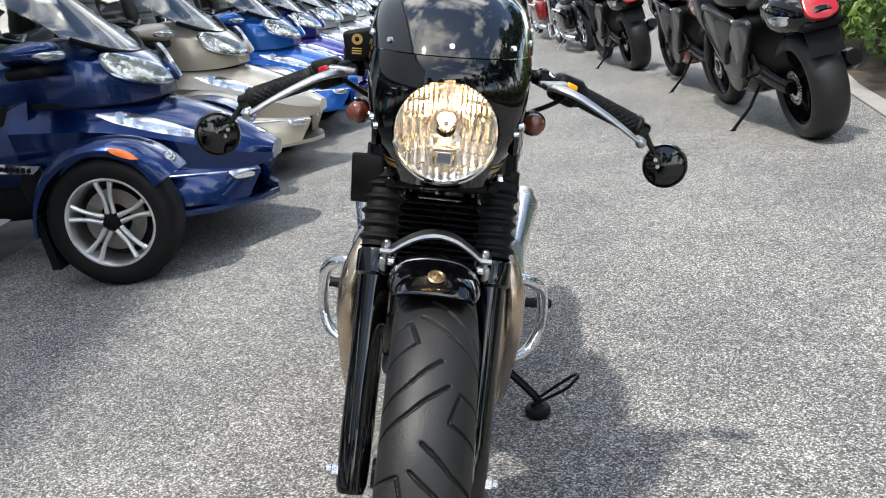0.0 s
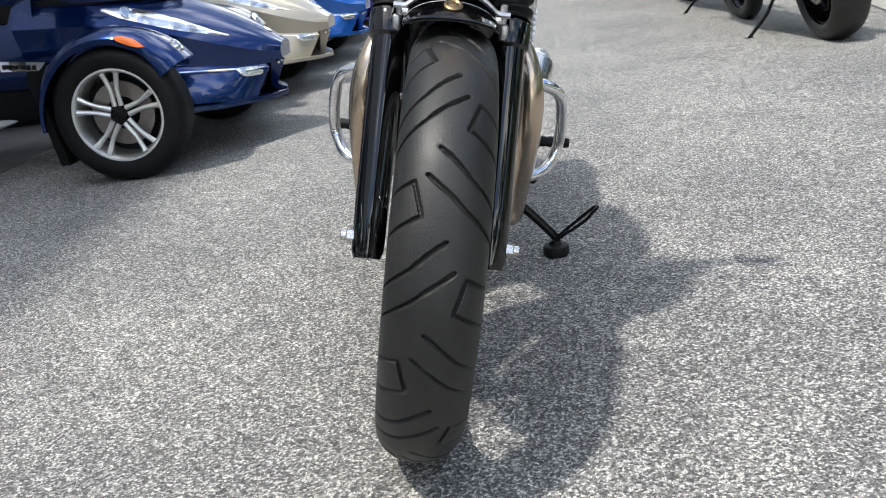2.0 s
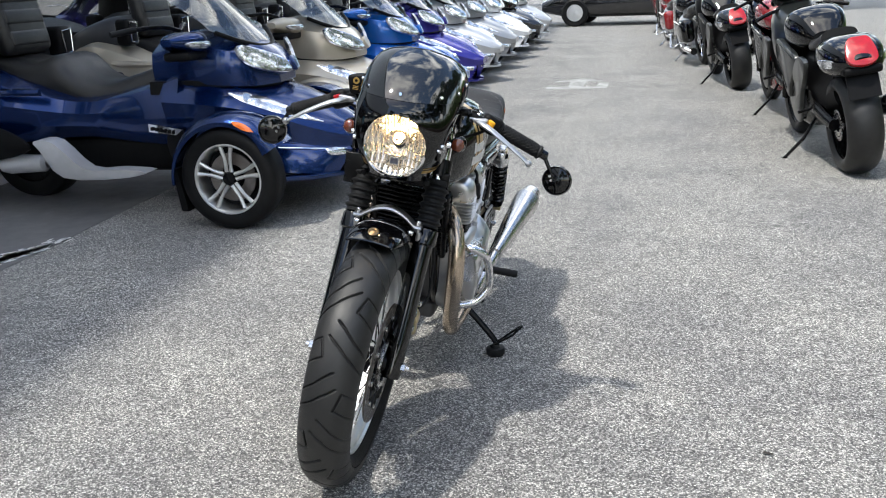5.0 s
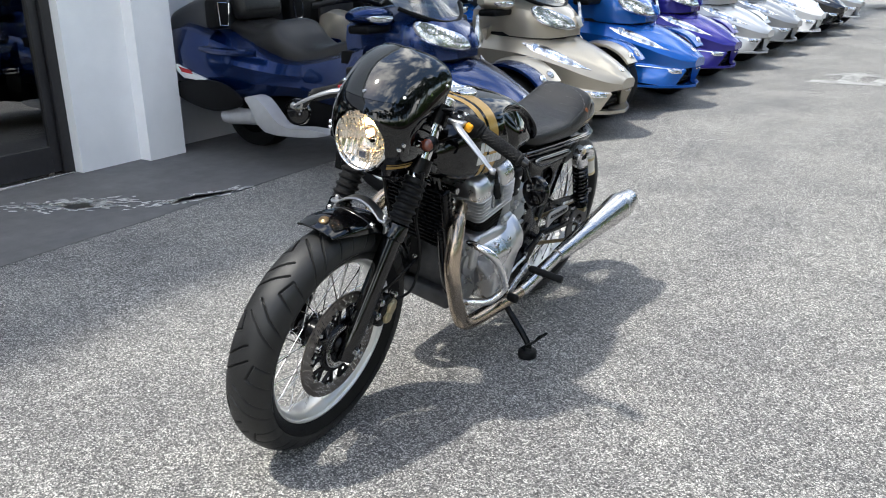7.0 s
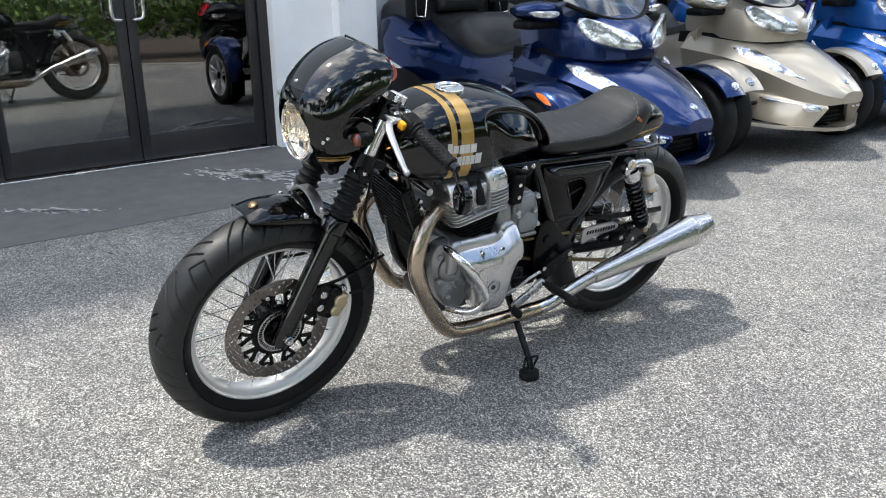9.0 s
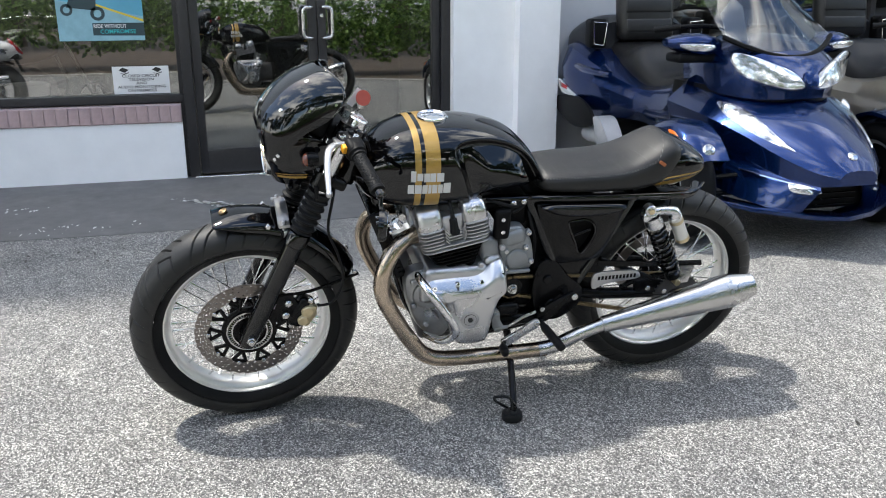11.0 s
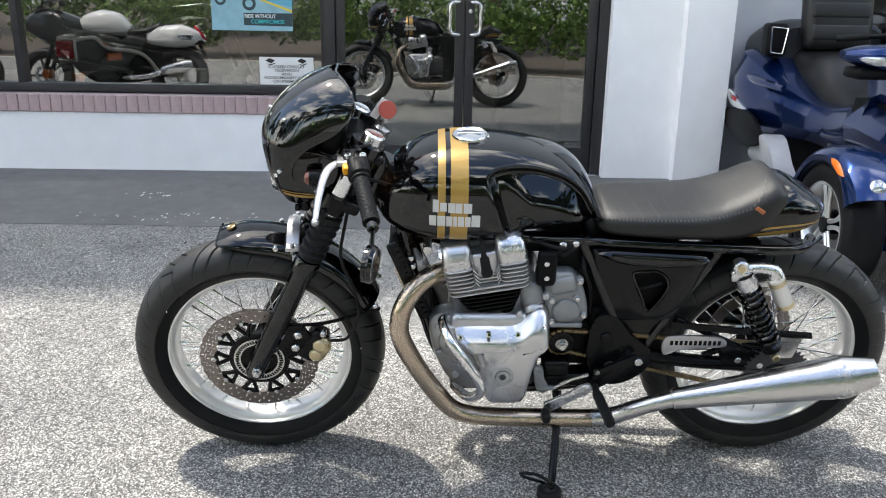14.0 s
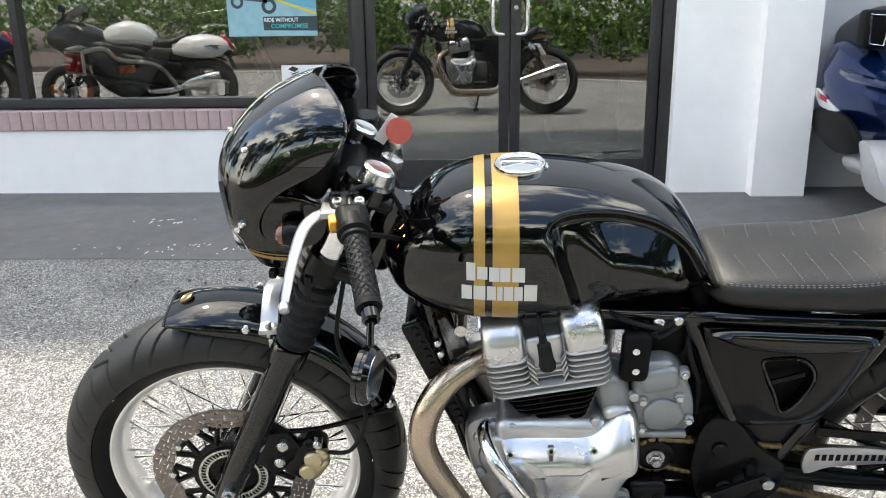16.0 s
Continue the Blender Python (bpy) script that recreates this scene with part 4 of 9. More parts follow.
fairing = spart("fairing", fairing_skin(0.815, 1.02, 40, 84, 0.082), BLACK_PAINT, bike, "gloss black cafe racer fairing")
spart("windscreen", fairing_skin(1.021, 1.131, 24, 64, out=0.002), SCREEN, fairing, "dark smoked windscreen")
g = Geo()
edge_pts = [fairing_point(1.024 + 0.106 * k / 20, 1.0, 0.001) for k in range(21)]
g.tube(edge_pts + [Vector((-p.x, p.y, p.z)) for p in reversed(edge_pts)], 0.0032, 8)
spart("screen_edge", g, SCREEN, fairing, "rounded edge of the windscreen")
for za, zb in ((0.838, 0.846), (0.850, 0.853)):
    for sx in (1, -1):
        g = Geo()
        rows = [[fairing_point(za + (zb - za) * i, sx * (0.50 + 0.49 * j / 30), 0.0012) for i in (0, 1)] for j in range(31)]
        g.loft(rows, False, False)
        spart("pinstripe", g, GOLD, fairing, "thin gold pinstripe")
for z, s in ((1.035, 0.0), (1.035, 0.45), (1.035, -0.45), (1.04, 0.75), (1.04, -0.75), (1.055, 0.95), (1.055, -0.95)):
    p, q = fairing_point(z, s), fairing_point(z, s, 0.01)
    g = Geo()
    g.cyl(p, p + (q - p).normalized() * 0.006, 0.0055, 0.004, seg=12)
    spart("screw", g, CHROME, fairing)

# turn signals
for sx in (1, -1):
    g = Geo()
    g.cyl((0.105 * sx, 0.20, 0.912), (0.135 * sx, 0.185, 0.912), 0.008)
    g.lathe([(-0.018, 0.0), (-0.018, 0.019), (0.004, 0.021), (0.012, 0.018), (0.012, 0.0)], (0.145 * sx, 0.185, 0.912), (0, -1, 0), 24)
    sig = spart("turn_signal", g, BLACK_SATIN, bike, "small round turn signal with a smoked amber lens")
    g = Geo()
    g.lathe([(0.012, 0.0185), (0.018, 0.0175), (0.024, 0.011), (0.026, 0.0)], (0.145 * sx, 0.185, 0.912), (0, -1, 0), 24)
    spart("lens", g, SMOKED_AMBER, sig)

# handlebars ------------------------------------------------------------
for sx in (1, -1):
    def hb(x, y, z):
        return Vector((x * sx, y, z))

    g = Geo()
    g.tube([hb(0.085, 0.282, 0.970), hb(0.14, 0.284, 0.980), hb(0.21, 0.290, 0.962), hb(0.365, 0.324, 0.892)], 0.011, 14, 5)
    g.lathe([(-0.018, 0.0), (-0.018, 0.030), (0.018, 0.030), (0.018, 0.0)], fork_at(FX * sx, 0.695), RAKE, 20)
    bar = spart("handlebar", g, BLACK_SATIN, bike, "black clip-on handlebar")
    g = Geo()
    p0, p1 = hb(0.232, 0.295, 0.950), hb(0.352, 0.321, 0.898)
    L = (p1 - p0).length
    prof = [(0.0, 0.0), (0.0, 0.021), (0.006, 0.021), (0.008, 0.0165)]
    prof += [(0.010 + k * (L - 0.02) / 26, 0.0172 + 0.0012 * (k % 2)) for k in range(27)]
    prof += [(L - 0.006, 0.020), (L, 0.019), (L, 0.0)]
    g.lathe(prof, p0, p1 - p0, 24)
    grip = spart("grip", g, RUBBER, bar, "black diamond-pattern rubber grip")
    g = Geo()
    d = (p1 - p0).normalized()
    u, w, _ = frame_of(d)
    for turn in (1, -1):
        for k in range(10):
            pts = []
            for i in range(25):
                t = i / 24
                a = TAU * (k / 10) + turn * t * TAU * 0.9
                pts.append(p0 + d * (0.012 + (L - 0.026) * t) + (u * math.cos(a) + w * math.sin(a)) * 0.0178)
            g.tube(pts, 0.0013, 4, caps=False)
    spart("grip_knurl", g, RUBBER, grip)["kind"] = "stuff"
    g = Geo()
    m = (p1 - p0).to_track_quat("X", "Z").to_matrix().to_4x4()
    g.rbox(hb(0.208, 0.290, 0.958), (0.054, 0.050, 0.050), 0.014, m)
    g.lathe([(-0.03, 0.0), (-0.03, 0.024), (-0.004, 0.026), (0.0, 0.022), (0.0, 0.0)], hb(0.232, 0.295, 0.950), p1 - p0, 24)
    sw = spart("switch_box", g, BLACK_MATT, bar, "black handlebar switch housing")
    g = Geo()
    g.rbox(hb(0.212, 0.262, 0.962), (0.020, 0.014, 0.022), 0.004, m)
    spart("switch_button", g, YELLOW if sx > 0 else RED_LENS, sw)
    # lever and perch
    g = Geo()
    g.tube([hb(0.172, 0.262, 0.966), hb(0.196, 0.232, 0.964), hb(0.226, 0.216, 0.954), hb(0.28, 0.205, 0.924), hb(0.328, 0.200, 0.892)], [0.010, 0.0115, 0.010, 0.0082, 0.0065], 14, 5, flat=0.6)
    g.rbox(hb(0.180, 0.258, 0.970), (0.05, 0.035, 0.012), 0.004)
    g.lathe([(-0.009, 0.0), (-0.006, 0.0075), (0, 0.0095), (0.006, 0.0075), (0.009, 0.0)], hb(0.332, 0.200, 0.890), d, 14)
    spart("lever", g, BRACE_ALU, bar, "satin aluminium hand lever")
    g = Geo()
    g.rbox(hb(0.170, 0.275, 0.972), (0.045, 0.045, 0.026), 0.008, m)
    for yy in (0.262, 0.290):
        g.cyl(hb(0.165, yy, 0.975), hb(0.165, yy, 0.993), 0.008, seg=12, chamfer=0.002)
    spart("lever_perch", g, BLACK_SATIN, bar)
    # bar-end mirror
    g = Geo()
    g.cyl(p1, p1 + d * 0.022, 0.013, chamfer=0.003)
    g.tube([p1 + d * 0.014, hb(0.378, 0.322, 0.868), hb(0.392, 0.322, 0.850)], 0.0055, 10)
    g.lathe([(-0.008, 0.0), (-0.008, 0.036), (0.0, 0.0415), (0.007, 0.040), (0.010, 0.034), (0.012, 0.0)], hb(0.412, 0.322, 0.830), (-0.28 * sx, -1, 0.06), 40)
    mir = spart("mirror", g, BLACK_PAINT, bar, "round black bar-end mirror")
    g = Geo()
    g.lathe([(0.0085, 0.0), (0.0085, 0.036), (0.0075, 0.036)], hb(0.412, 0.322, 0.830), (0.28 * sx, 1, -0.06), 40)
    spart("mirror_glass", g, CHROME, mir)
    g = Geo()
    g.lathe([(0.009, 0.0365), (0.0135, 0.0375), (0.0135, 0.0400), (0.006, 0.0412)], hb(0.412, 0.322, 0.830), (-0.28 * sx, -1, 0.06), 40, wrap=True)
    spart("mirror_rim", g, BLACK_PAINT, mir)
    for dz in (0.004, 0.016):
        g = Geo()
        g.cyl(hb(0.388 + dz * 0.4, 0.314, 0.846 - dz), hb(0.388 + dz * 0.4, 0.306, 0.846 - dz), 0.0038, seg=10)
        spart("mirror_bolt", g, STEEL, mir)

# brake fluid reservoir and the perch bolts
g = Geo()
g.lathe([(-0.030, 0.0), (-0.030, 0.020), (0.004, 0.021), (0.004, 0.0235), (0.012, 0.0235), (0.015, 0.021), (0.015, 0.0)], (-0.17, 0.280, 0.985), (0.1, 0.1, 1), 28)
part("brake_reservoir", g, BLACK_SATIN, bike, "round black brake fluid reservoir")
for yy in (0.272, 0.306):
    g = Geo()
    g.lathe([(-0.012, 0.0), (-0.012, 0.0085), (0.004, 0.0085), (0.006, 0.007), (0.006, 0.0042), (0.002, 0.0040), (0.002, 0.0)], (0.17, yy, 0.984), (0.15, 0.1, 1), 16)
    part("perch_bolt", g, POLISHED, bike, "bright clamp bolt")
# black filler blocks, added in place of the fairing's dark inside
g = Geo()
g.rbox((0, 0.225, 0.985), (0.185, 0.050, 0.085), 0.016, Matrix.Rotation(radians(-28), 4, "X"))
g.rbox((0, 0.268, 0.958), (0.150, 0.055, 0.050), 0.014)
spart("gap_filler", g, BLACK_MATT, bike, "black filler block added where the inside of the fairing is dark")
# gauges, key and reservoir
for sx in (1, -1):
    g = Geo()
    c = Vector((0.052 * sx, 0.205, 1.035))
    g.lathe([(-0.05, 0.0), (-0.05, 0.032), (0.0, 0.040), (0.004, 0.040), (0.004, 0.036), (0.0, 0.034), (0.0, 0.0)], c, (0, 0.75, 0.66), 32)
    gauge = spart("gauge", g, BLACK_SATIN, bike, "round instrument behind the screen")
    g = Geo()
    g.lathe([(0.002, 0.036), (0.006, 0.036), (0.006, 0.040), (0.002, 0.040)], Vector((0.052 * sx, 0.205, 1.035)), (0, 0.75, 0.66), 32, wrap=True)
    spart("gauge_rim", g, CHROME, gauge)
g = Geo()
g.cyl((0.0, 0.330, 0.965), (0.0, 0.338, 0.985), 0.014, chamfer=0.003)
g.tube([(0.0, 0.338, 0.985), (0.002, 0.344, 1.000)], 0.005, 8)
g.rbox((0.003, 0.347, 1.008), (0.006, 0.022, 0.024), 0.004)
key = spart("ignition_key", g, STEEL, bike, "ignition key with a round red tag")
g = Geo()
g.lathe([(-0.0012, 0.0), (-0.0012, 0.022), (0.0012, 0.022), (0.0012, 0.0)], (0.012, 0.355, 1.032), (0.9, 0.2, 0.3), 28)
spart("key_tag", g, KEY_TAG, key)
g = Geo()
g.rbox((-0.004, 0.335, 1.030), (0.0016, 0.020, 0.055), 0.0007, Matrix.Rotation(radians(-35), 4, "X"))
spart("key_card", g, PAPER, key, "white card on the key ring")
for y, z in ((0.094, 0.906), (0.103, 0.918)):
    for sx in (1, -1):
        a = 0.5 if sx > 0 else -0.5
        p = fairing_point(z, min((k / 200 for k in range(201)), key=lambda q: abs(fairing_point(z, q).y - y)) * sx)
        g = Geo()
        g.cyl(p, p + Vector((0.006 * sx, -0.003, 0)), 0.0065, 0.005, seg=14)
        spart("fairing_bolt", g, CHROME, fairing)
for sx in (1, -1):
    g = Geo()
    g.cyl((0.118 * sx, 0.172, 0.908), (0.128 * sx, 0.172, 0.908), 0.010, 0.008, seg=16)
    spart("lamp_bolt", g, CHROME, lamp)
    g = Geo()
    g.plate(crom([(0.108 * sx, a, b) for a, b in ((0.10, 0.88), (0.115, 0.95), (0.17, 0.965), (0.235, 0.94), (0.225, 0.885), (0.16, 0.865))], 4, True), (0.008 * sx, 0, 0), 0.003)
    spart("lamp_ear", g, BLACK_PAINT, lamp, "black lamp ear")
g = Geo()
g.rbox((-0.150, 0.250, 1.015), (0.055, 0.045, 0.05), 0.007, Matrix.Rotation(radians(-12), 4, "Y"))
res = spart("fluid_reservoir", g, BLACK_MATT, bike, "black brake fluid reservoir with a gold mark")
g = Geo()
g.lathe([(0.0, 0.004), (0.001, 0.004), (0.001, 0.009), (0.0, 0.009)], (-0.156, 0.2275, 1.024), (0, -1, 0), 24, wrap=True)
for k in range(3):
    g.rbox((-0.156, 0.227, 1.009 - 0.004 * k), (0.016, 0.001, 0.002), 0.0004)
spart("reservoir_mark", g, GOLD, res)
g = Geo()
g.rbox((-0.125, 0.185, 0.800), (0.055, 0.01, 0.085), 0.004)
spart("bracket_plate", g, BLACK_SATIN, bike, "black reflector bracket plate")
g = Geo()
g.rbox((0.118, 0.20, 0.80), (0.03, 0.012, 0.05), 0.004)
spart("bracket_tab", g, BLACK_SATIN)
g = Geo()
g.rbox((0, 0.150, 0.812), (0.165, 0.03, 0.035), 0.010)
for sx in (1, -1):
    g.cyl((0.084 * sx, 0.14, 0.808), (0.084 * sx, 0.128, 0.808), 0.009, seg=14, chamfer=0.002)
spart("lamp_bracket", g, BLACK_SATIN)

# tank ------------------------------------------------------------
TY = [0.325, 0.345, 0.375, 0.42, 0.48, 0.56, 0.64, 0.71, 0.78, 0.83, 0.862, 0.888]
TZT = [0.840, 0.875, 0.910, 0.942, 0.962, 0.967, 0.963, 0.951, 0.927, 0.893, 0.852, 0.800]
TZB = [0.795, 0.768, 0.748, 0.734, 0.728, 0.727, 0.732, 0.757, 0.770, 0.776, 0.780, 0.784]
TW = [0.050, 0.085, 0.110, 0.134, 0.149, 0.155, 0.155, 0.151, 0.145, 0.138, 0.128, 0.100]
# the knee recess: a ridge over it and a slanting edge before it
KY = [0.570, 0.590, 0.610, 0.640, 0.680, 0.726, 0.782, 0.823, 0.850, 0.880]
KZ = [0.880, 0.914, 0.932, 0.939, 0.940, 0.934, 0.915, 0.885, 0.845, 0.790]


@functools.lru_cache(maxsize=4000)
def tank_at(y):
    return ease(TY, TZT, y), ease(TY, TZB, y), ease(TY, TW, y), ease(KY, KZ, y)


def tank_point(y, a, out=0.0):
    """Skin of the tank at y, a round the section (0 left, 90 top)."""
    zt, zb, w, zr = tank_at(round(y, 5))
    c, s = math.cos(a), math.sin(a)
    zc = zb + (zt - zb) * 0.42
    h = (zt - zc) if s > 0 else (zc - zb)
    e = 0.72 if s > 0 else 0.5
    x = w * math.copysign(abs(c) ** e, c)
    z = zc + h * math.copysign(abs(s) ** (0.80 if s > 0 else 0.7), s)
    front = y - (0.586 + (0.914 - z) * 0.36)
    k = sstep(0.0, 0.026, front) * sstep(0.0, 0.026, zr - z) * (1 - 0.78 * sstep(0.034, 0.095, front) * sstep(0.026, 0.10, zr - z)) * (1 - sstep(0.86, 0.885, y)) * (1 - 0.6 * sstep(0.80, 0.75, z))
    x -= math.copysign(min(0.034 * k, abs(x)), c)
    n = Vector((c / max(w, 0.01), 0, s / max(h, 0.01)))
    return Vector((x, y, z)) + n.normalized() * out


def tank_rings(ys, na, out=0.0):
    return [[tank_point(y, TAU * j / na, out) for j in range(na)] for y in ys]


g = Geo()
g.loft(tank_rings([0.325 + 0.563 * i / 170 for i in range(171)], 168))
tank = part("fuel_tank", g, BLACK_PAINT, bike, "gloss black fuel tank with two gold bands", 50)
for y0, y1 in ((0.478, 0.496), (0.508, 0.550)):
    g = Geo()
    rg = [[tank_point(y0 + (y1 - y0) * i / 6, radians(-40) + radians(260) * j / 100, 0.0009) for j in range(101)] for i in range(7)]
    g.loft(rg, False, False)
    part("gold_band", g, GOLD, tank, "painted gold band")
g = Geo()
g.lathe([(-0.014, 0.0), (-0.014, 0.0465), (-0.002, 0.0475), (0.001, 0.0455), (0.003, 0.0425), (0.005, 0.0425), (0.008, 0.0440), (0.013, 0.0440), (0.0165, 0.0425), (0.0175, 0.0405), (0.0165, 0.0385), (0.0140, 0.036), (0.0150, 0.030), (0.0170, 0.016), (0.0175, 0.0)], (0, 0.556, 0.958), (0, -0.02, 1), 56)
g.rbox((0.0, 0.556, 0.9755), (0.012, 0.066, 0.006), 0.0025)
g.rbox((0.0, 0.597, 0.9655), (0.020, 0.014, 0.012), 0.004)
part("fuel_cap", g, CHROME, tank, "chrome flip fuel cap")


def word_blocks(g, spans, y0, y1, z0, z1, skin, out0=0.001, out1=0.0022):
    """A brand word as plain upright blocks."""
    for a, b, lo, hi in spans:
        ya, yb, za, zb = y0 + (y1 - y0) * a, y0 + (y1 - y0) * b, z0 + (z1 - z0) * lo, z0 + (z1 - z0) * hi
        P = [(ya, za), (yb, za), (yb, zb), (ya, zb)]
        g.loft([[skin(p, q, out0) for p, q in P], [skin(p, q, out1) for p, q in P]])
    return g


def tank_side(y, z, out, sx=1):
    """The left or right skin of the tank at y and z."""
    best = min((tank_point(y, radians(d), out) for d in range(-30, 70, 1)), key=lambda p: abs(p.z - z))
    return Vector((best.x * sx, best.y, z))


WORD1 = [(a + 0.004, b + 0.012, lo, hi) for a, b, lo, hi in ((0.02, 0.16, 0, 1), (0.20, 0.36, 0.1, 0.8), (0.40, 0.56, 0, 0.8), (0.58, 0.74, 0, 0.8), (0.78, 0.98, 0, 0.8))]
WORD2 = [(a + 0.002, b + 0.012, lo, hi) for a, b, lo, hi in ((0.0, 0.13, 0, 0.85), (0.16, 0.31, 0, 0.85), (0.34, 0.45, 0, 0.85), (0.48, 0.54, 0, 0.85), (0.57, 0.68, 0, 0.85), (0.71, 0.81, 0, 0.85), (0.84, 1.0, 0, 1))]
for sx in (1, -1):
    g = Geo()
    sk = lambda p, q, o: tank_side(p, q, o, sx)
    word_blocks(g, WORD1, 0.464, 0.560, 0.834, 0.865, sk)
    word_blocks(g, WORD2, 0.458, 0.578, 0.798, 0.829, sk)
    part("tank_badge", g, SILVER_PAINT, tank, "silver brand mark in plain blocks", 0)["kind"] = "stuff"

# seat and tail ------------------------------------------------------------
SY = [0.876, 0.897, 0.95, 1.04, 1.12, 1.18, 1.235, 1.280, 1.312, 1.332]
SZT = [0.788, 0.806, 0.812, 0.816, 0.822, 0.836, 0.860, 0.884, 0.893, 0.880]
SZB = [0.758, 0.746, 0.740, 0.736, 0.733, 0.732, 0.734, 0.746, 0.774, 0.810]
SW = [0.085, 0.106, 0.118, 0.124, 0.125, 0.124, 0.121, 0.116, 0.107, 0.096]


def seat_point(y, a, out=0.0):
    zt, zb, w = ease(SY, SZT, y), ease(SY, SZB, y), ease(SY, SW, y)
    c, s = math.cos(a), math.sin(a)
    zc = zb + (zt - zb) * 0.45
    h = (zt - zc) if s > 0 else (zc - zb)
    dip = 0.006 * sstep(1.0, 1.2, y) * (1 - abs(c) ** 2) if s > 0 else 0
    return Vector(((w + out) * math.copysign(abs(c) ** 0.55, c), y, zc + (h + out) * math.copysign(abs(s) ** 0.75, s) - dip))


g = Geo()
g.loft([[seat_point(0.876 + 0.456 * i / 70, TAU * j / 72) for j in range(72)] for i in range(71)])
seat = part("seat", g, LEATHER, bike, "black leather seat with white stitching", 50)
st = Geo()
for da in (33, 29):
    for sx in (1, -1):
        ys = [0.885 + 0.418 * i / 90 for i in range(91)]
        pts = [seat_point(y, radians(90 - sx * (90 - da - (88 - da) * sstep(1.235, 1.303, y) ** 1.4)), 0.0006) for y in ys]
        for i in range(0, 90, 2):
            st.tube([pts[i], pts[i + 1]], 0.0008, 5)
for k in range(9):
    y = 0.925 + 0.040 * k
    for sx in (1, -1):
        pts = [seat_point(y + 0.018 * abs(d - 90) / 52, radians(90 - sx * (90 - d)), 0.0006) for d in range(40, 88, 3)]
        for i in range(0, len(pts) - 1, 2):
            st.tube([pts[i], pts[i + 1]], 0.0005, 4)
part("stitching", st, THREAD, seat, "white stitching")["kind"] = "stuff"
g = Geo()
g.rbox(seat_point(1.262, radians(18), 0.001), (0.003, 0.026, 0.010), 0.001, Matrix.Rotation(radians(-32), 4, "X"))
part("seat_tag", g, material("orange_tag", (0.38, 0.12, 0.04), 0.6), seat)

CY = [1.255, 1.30, 1.35, 1.40, 1.435, 1.458]
CZT = [0.840, 0.868, 0.872, 0.850, 0.827, 0.806]
CZB = [0.730, 0.731, 0.736, 0.750, 0.768, 0.786]
CW = [0.108, 0.108, 0.104, 0.092, 0.072, 0.035]


def tail_point(y, a, out=0.0):
    zt, zb, w = ease(CY, CZT, y), ease(CY, CZB, y), ease(CY, CW, y)
    c, s = math.cos(a), math.sin(a)
    zc = zb + (zt - zb) * 0.4
    h = (zt - zc) if s > 0 else (zc - zb)
    return Vector(((w + out) * math.copysign(abs(c) ** 0.7, c), y + out * 0.6 * sstep(1.38, 1.458, y), zc + (h + out) * math.copysign(abs(s) ** 0.85, s)))


g = Geo()
g.loft([[tail_point(1.255 + 0.203 * i / 30, TAU * j / 64) for j in range(64)] for i in range(31)])
cowl = part("tail_cowl", g, BLACK_PAINT, bike, "gloss black tail cowl with gold lines", 50)
for d0, d1 in ((-46, -16), (-8, -3)):
    g = Geo()
    rg = []
    for sx in (0, 1):
        rg = [[tail_point(1.258 + 0.2 * i / 30, radians((d0 + (d1 - d0) * j / 4) if not sx else 180 - (d0 + (d1 - d0) * j / 4)), 0.0009) for j in range(5)] for i in range(31)]
        g.loft(rg, False, False)
    part("gold_line", g, GOLD, cowl)

# frame ------------------------------------------------------------
g = Geo()
for sx in (1, -1):
    g.tube([(0.045 * sx, 0.37, 0.80), (0.085 * sx, 0.60, 0.745), (0.105 * sx, 0.86, 0.735), (0.108 * sx, 1.18, 0.722), (0.095 * sx, 1.38, 0.712), (0.04 * sx, 1.44, 0.716)], 0.0135, 14, 6)
    g.tube([(0.100 * sx, 0.838, 0.745), (0.112 * sx, 0.912, 0.580), (0.108 * sx, 0.998, 0.395)], 0.0165, 14, 4)
    g.tube([(0.108 * sx, 1.190, 0.728), (0.110 * sx, 1.108, 0.560), (0.108 * sx, 1.016, 0.388)], 0.0125, 14, 4)
    g.tube([(0.04 * sx, 0.365, 0.83), (0.075 * sx, 0.42, 0.62), (0.090 * sx, 0.475, 0.42), (0.09 * sx, 0.53, 0.33)], 0.016, 14, 5)
    g.tube([(0.105 * sx, 0.985, 0.43), (0.10 * sx, 0.95, 0.33), (0.085 * sx, 0.86, 0.275), (0.085 * sx, 0.70, 0.26)], 0.015, 14, 5)
g.tube([(-0.11, 1.185, 0.725), (0.11, 1.185, 0.725)], 0.012, 12)
g.lathe([(-0.09, 0.0), (-0.09, 0.032), (0.040, 0.032), (0.046, 0.026), (0.046, 0.0)], HEAD - Vector((0, 0.0, 0.03)), RAKE, 24)
g.tube([(0, 0.36, 0.86), (0, 0.55, 0.80), (0, 0.85, 0.77)], 0.026, 16, 4)
part("frame", g, BLACK_PAINT, bike, "gloss black tubular frame")
g = Geo()
for sx in (1, -1):
    g.tube([(0.122 * sx, 0.88, 0.742), (0.126 * sx, 1.18, 0.732), (0.108 * sx, 1.38, 0.720), (0.045 * sx, 1.465, 0.722)], 0.0045, 8, 5)
part("seat_trim", g, BLACK_PAINT, bike, "glossy black rail under the seat")
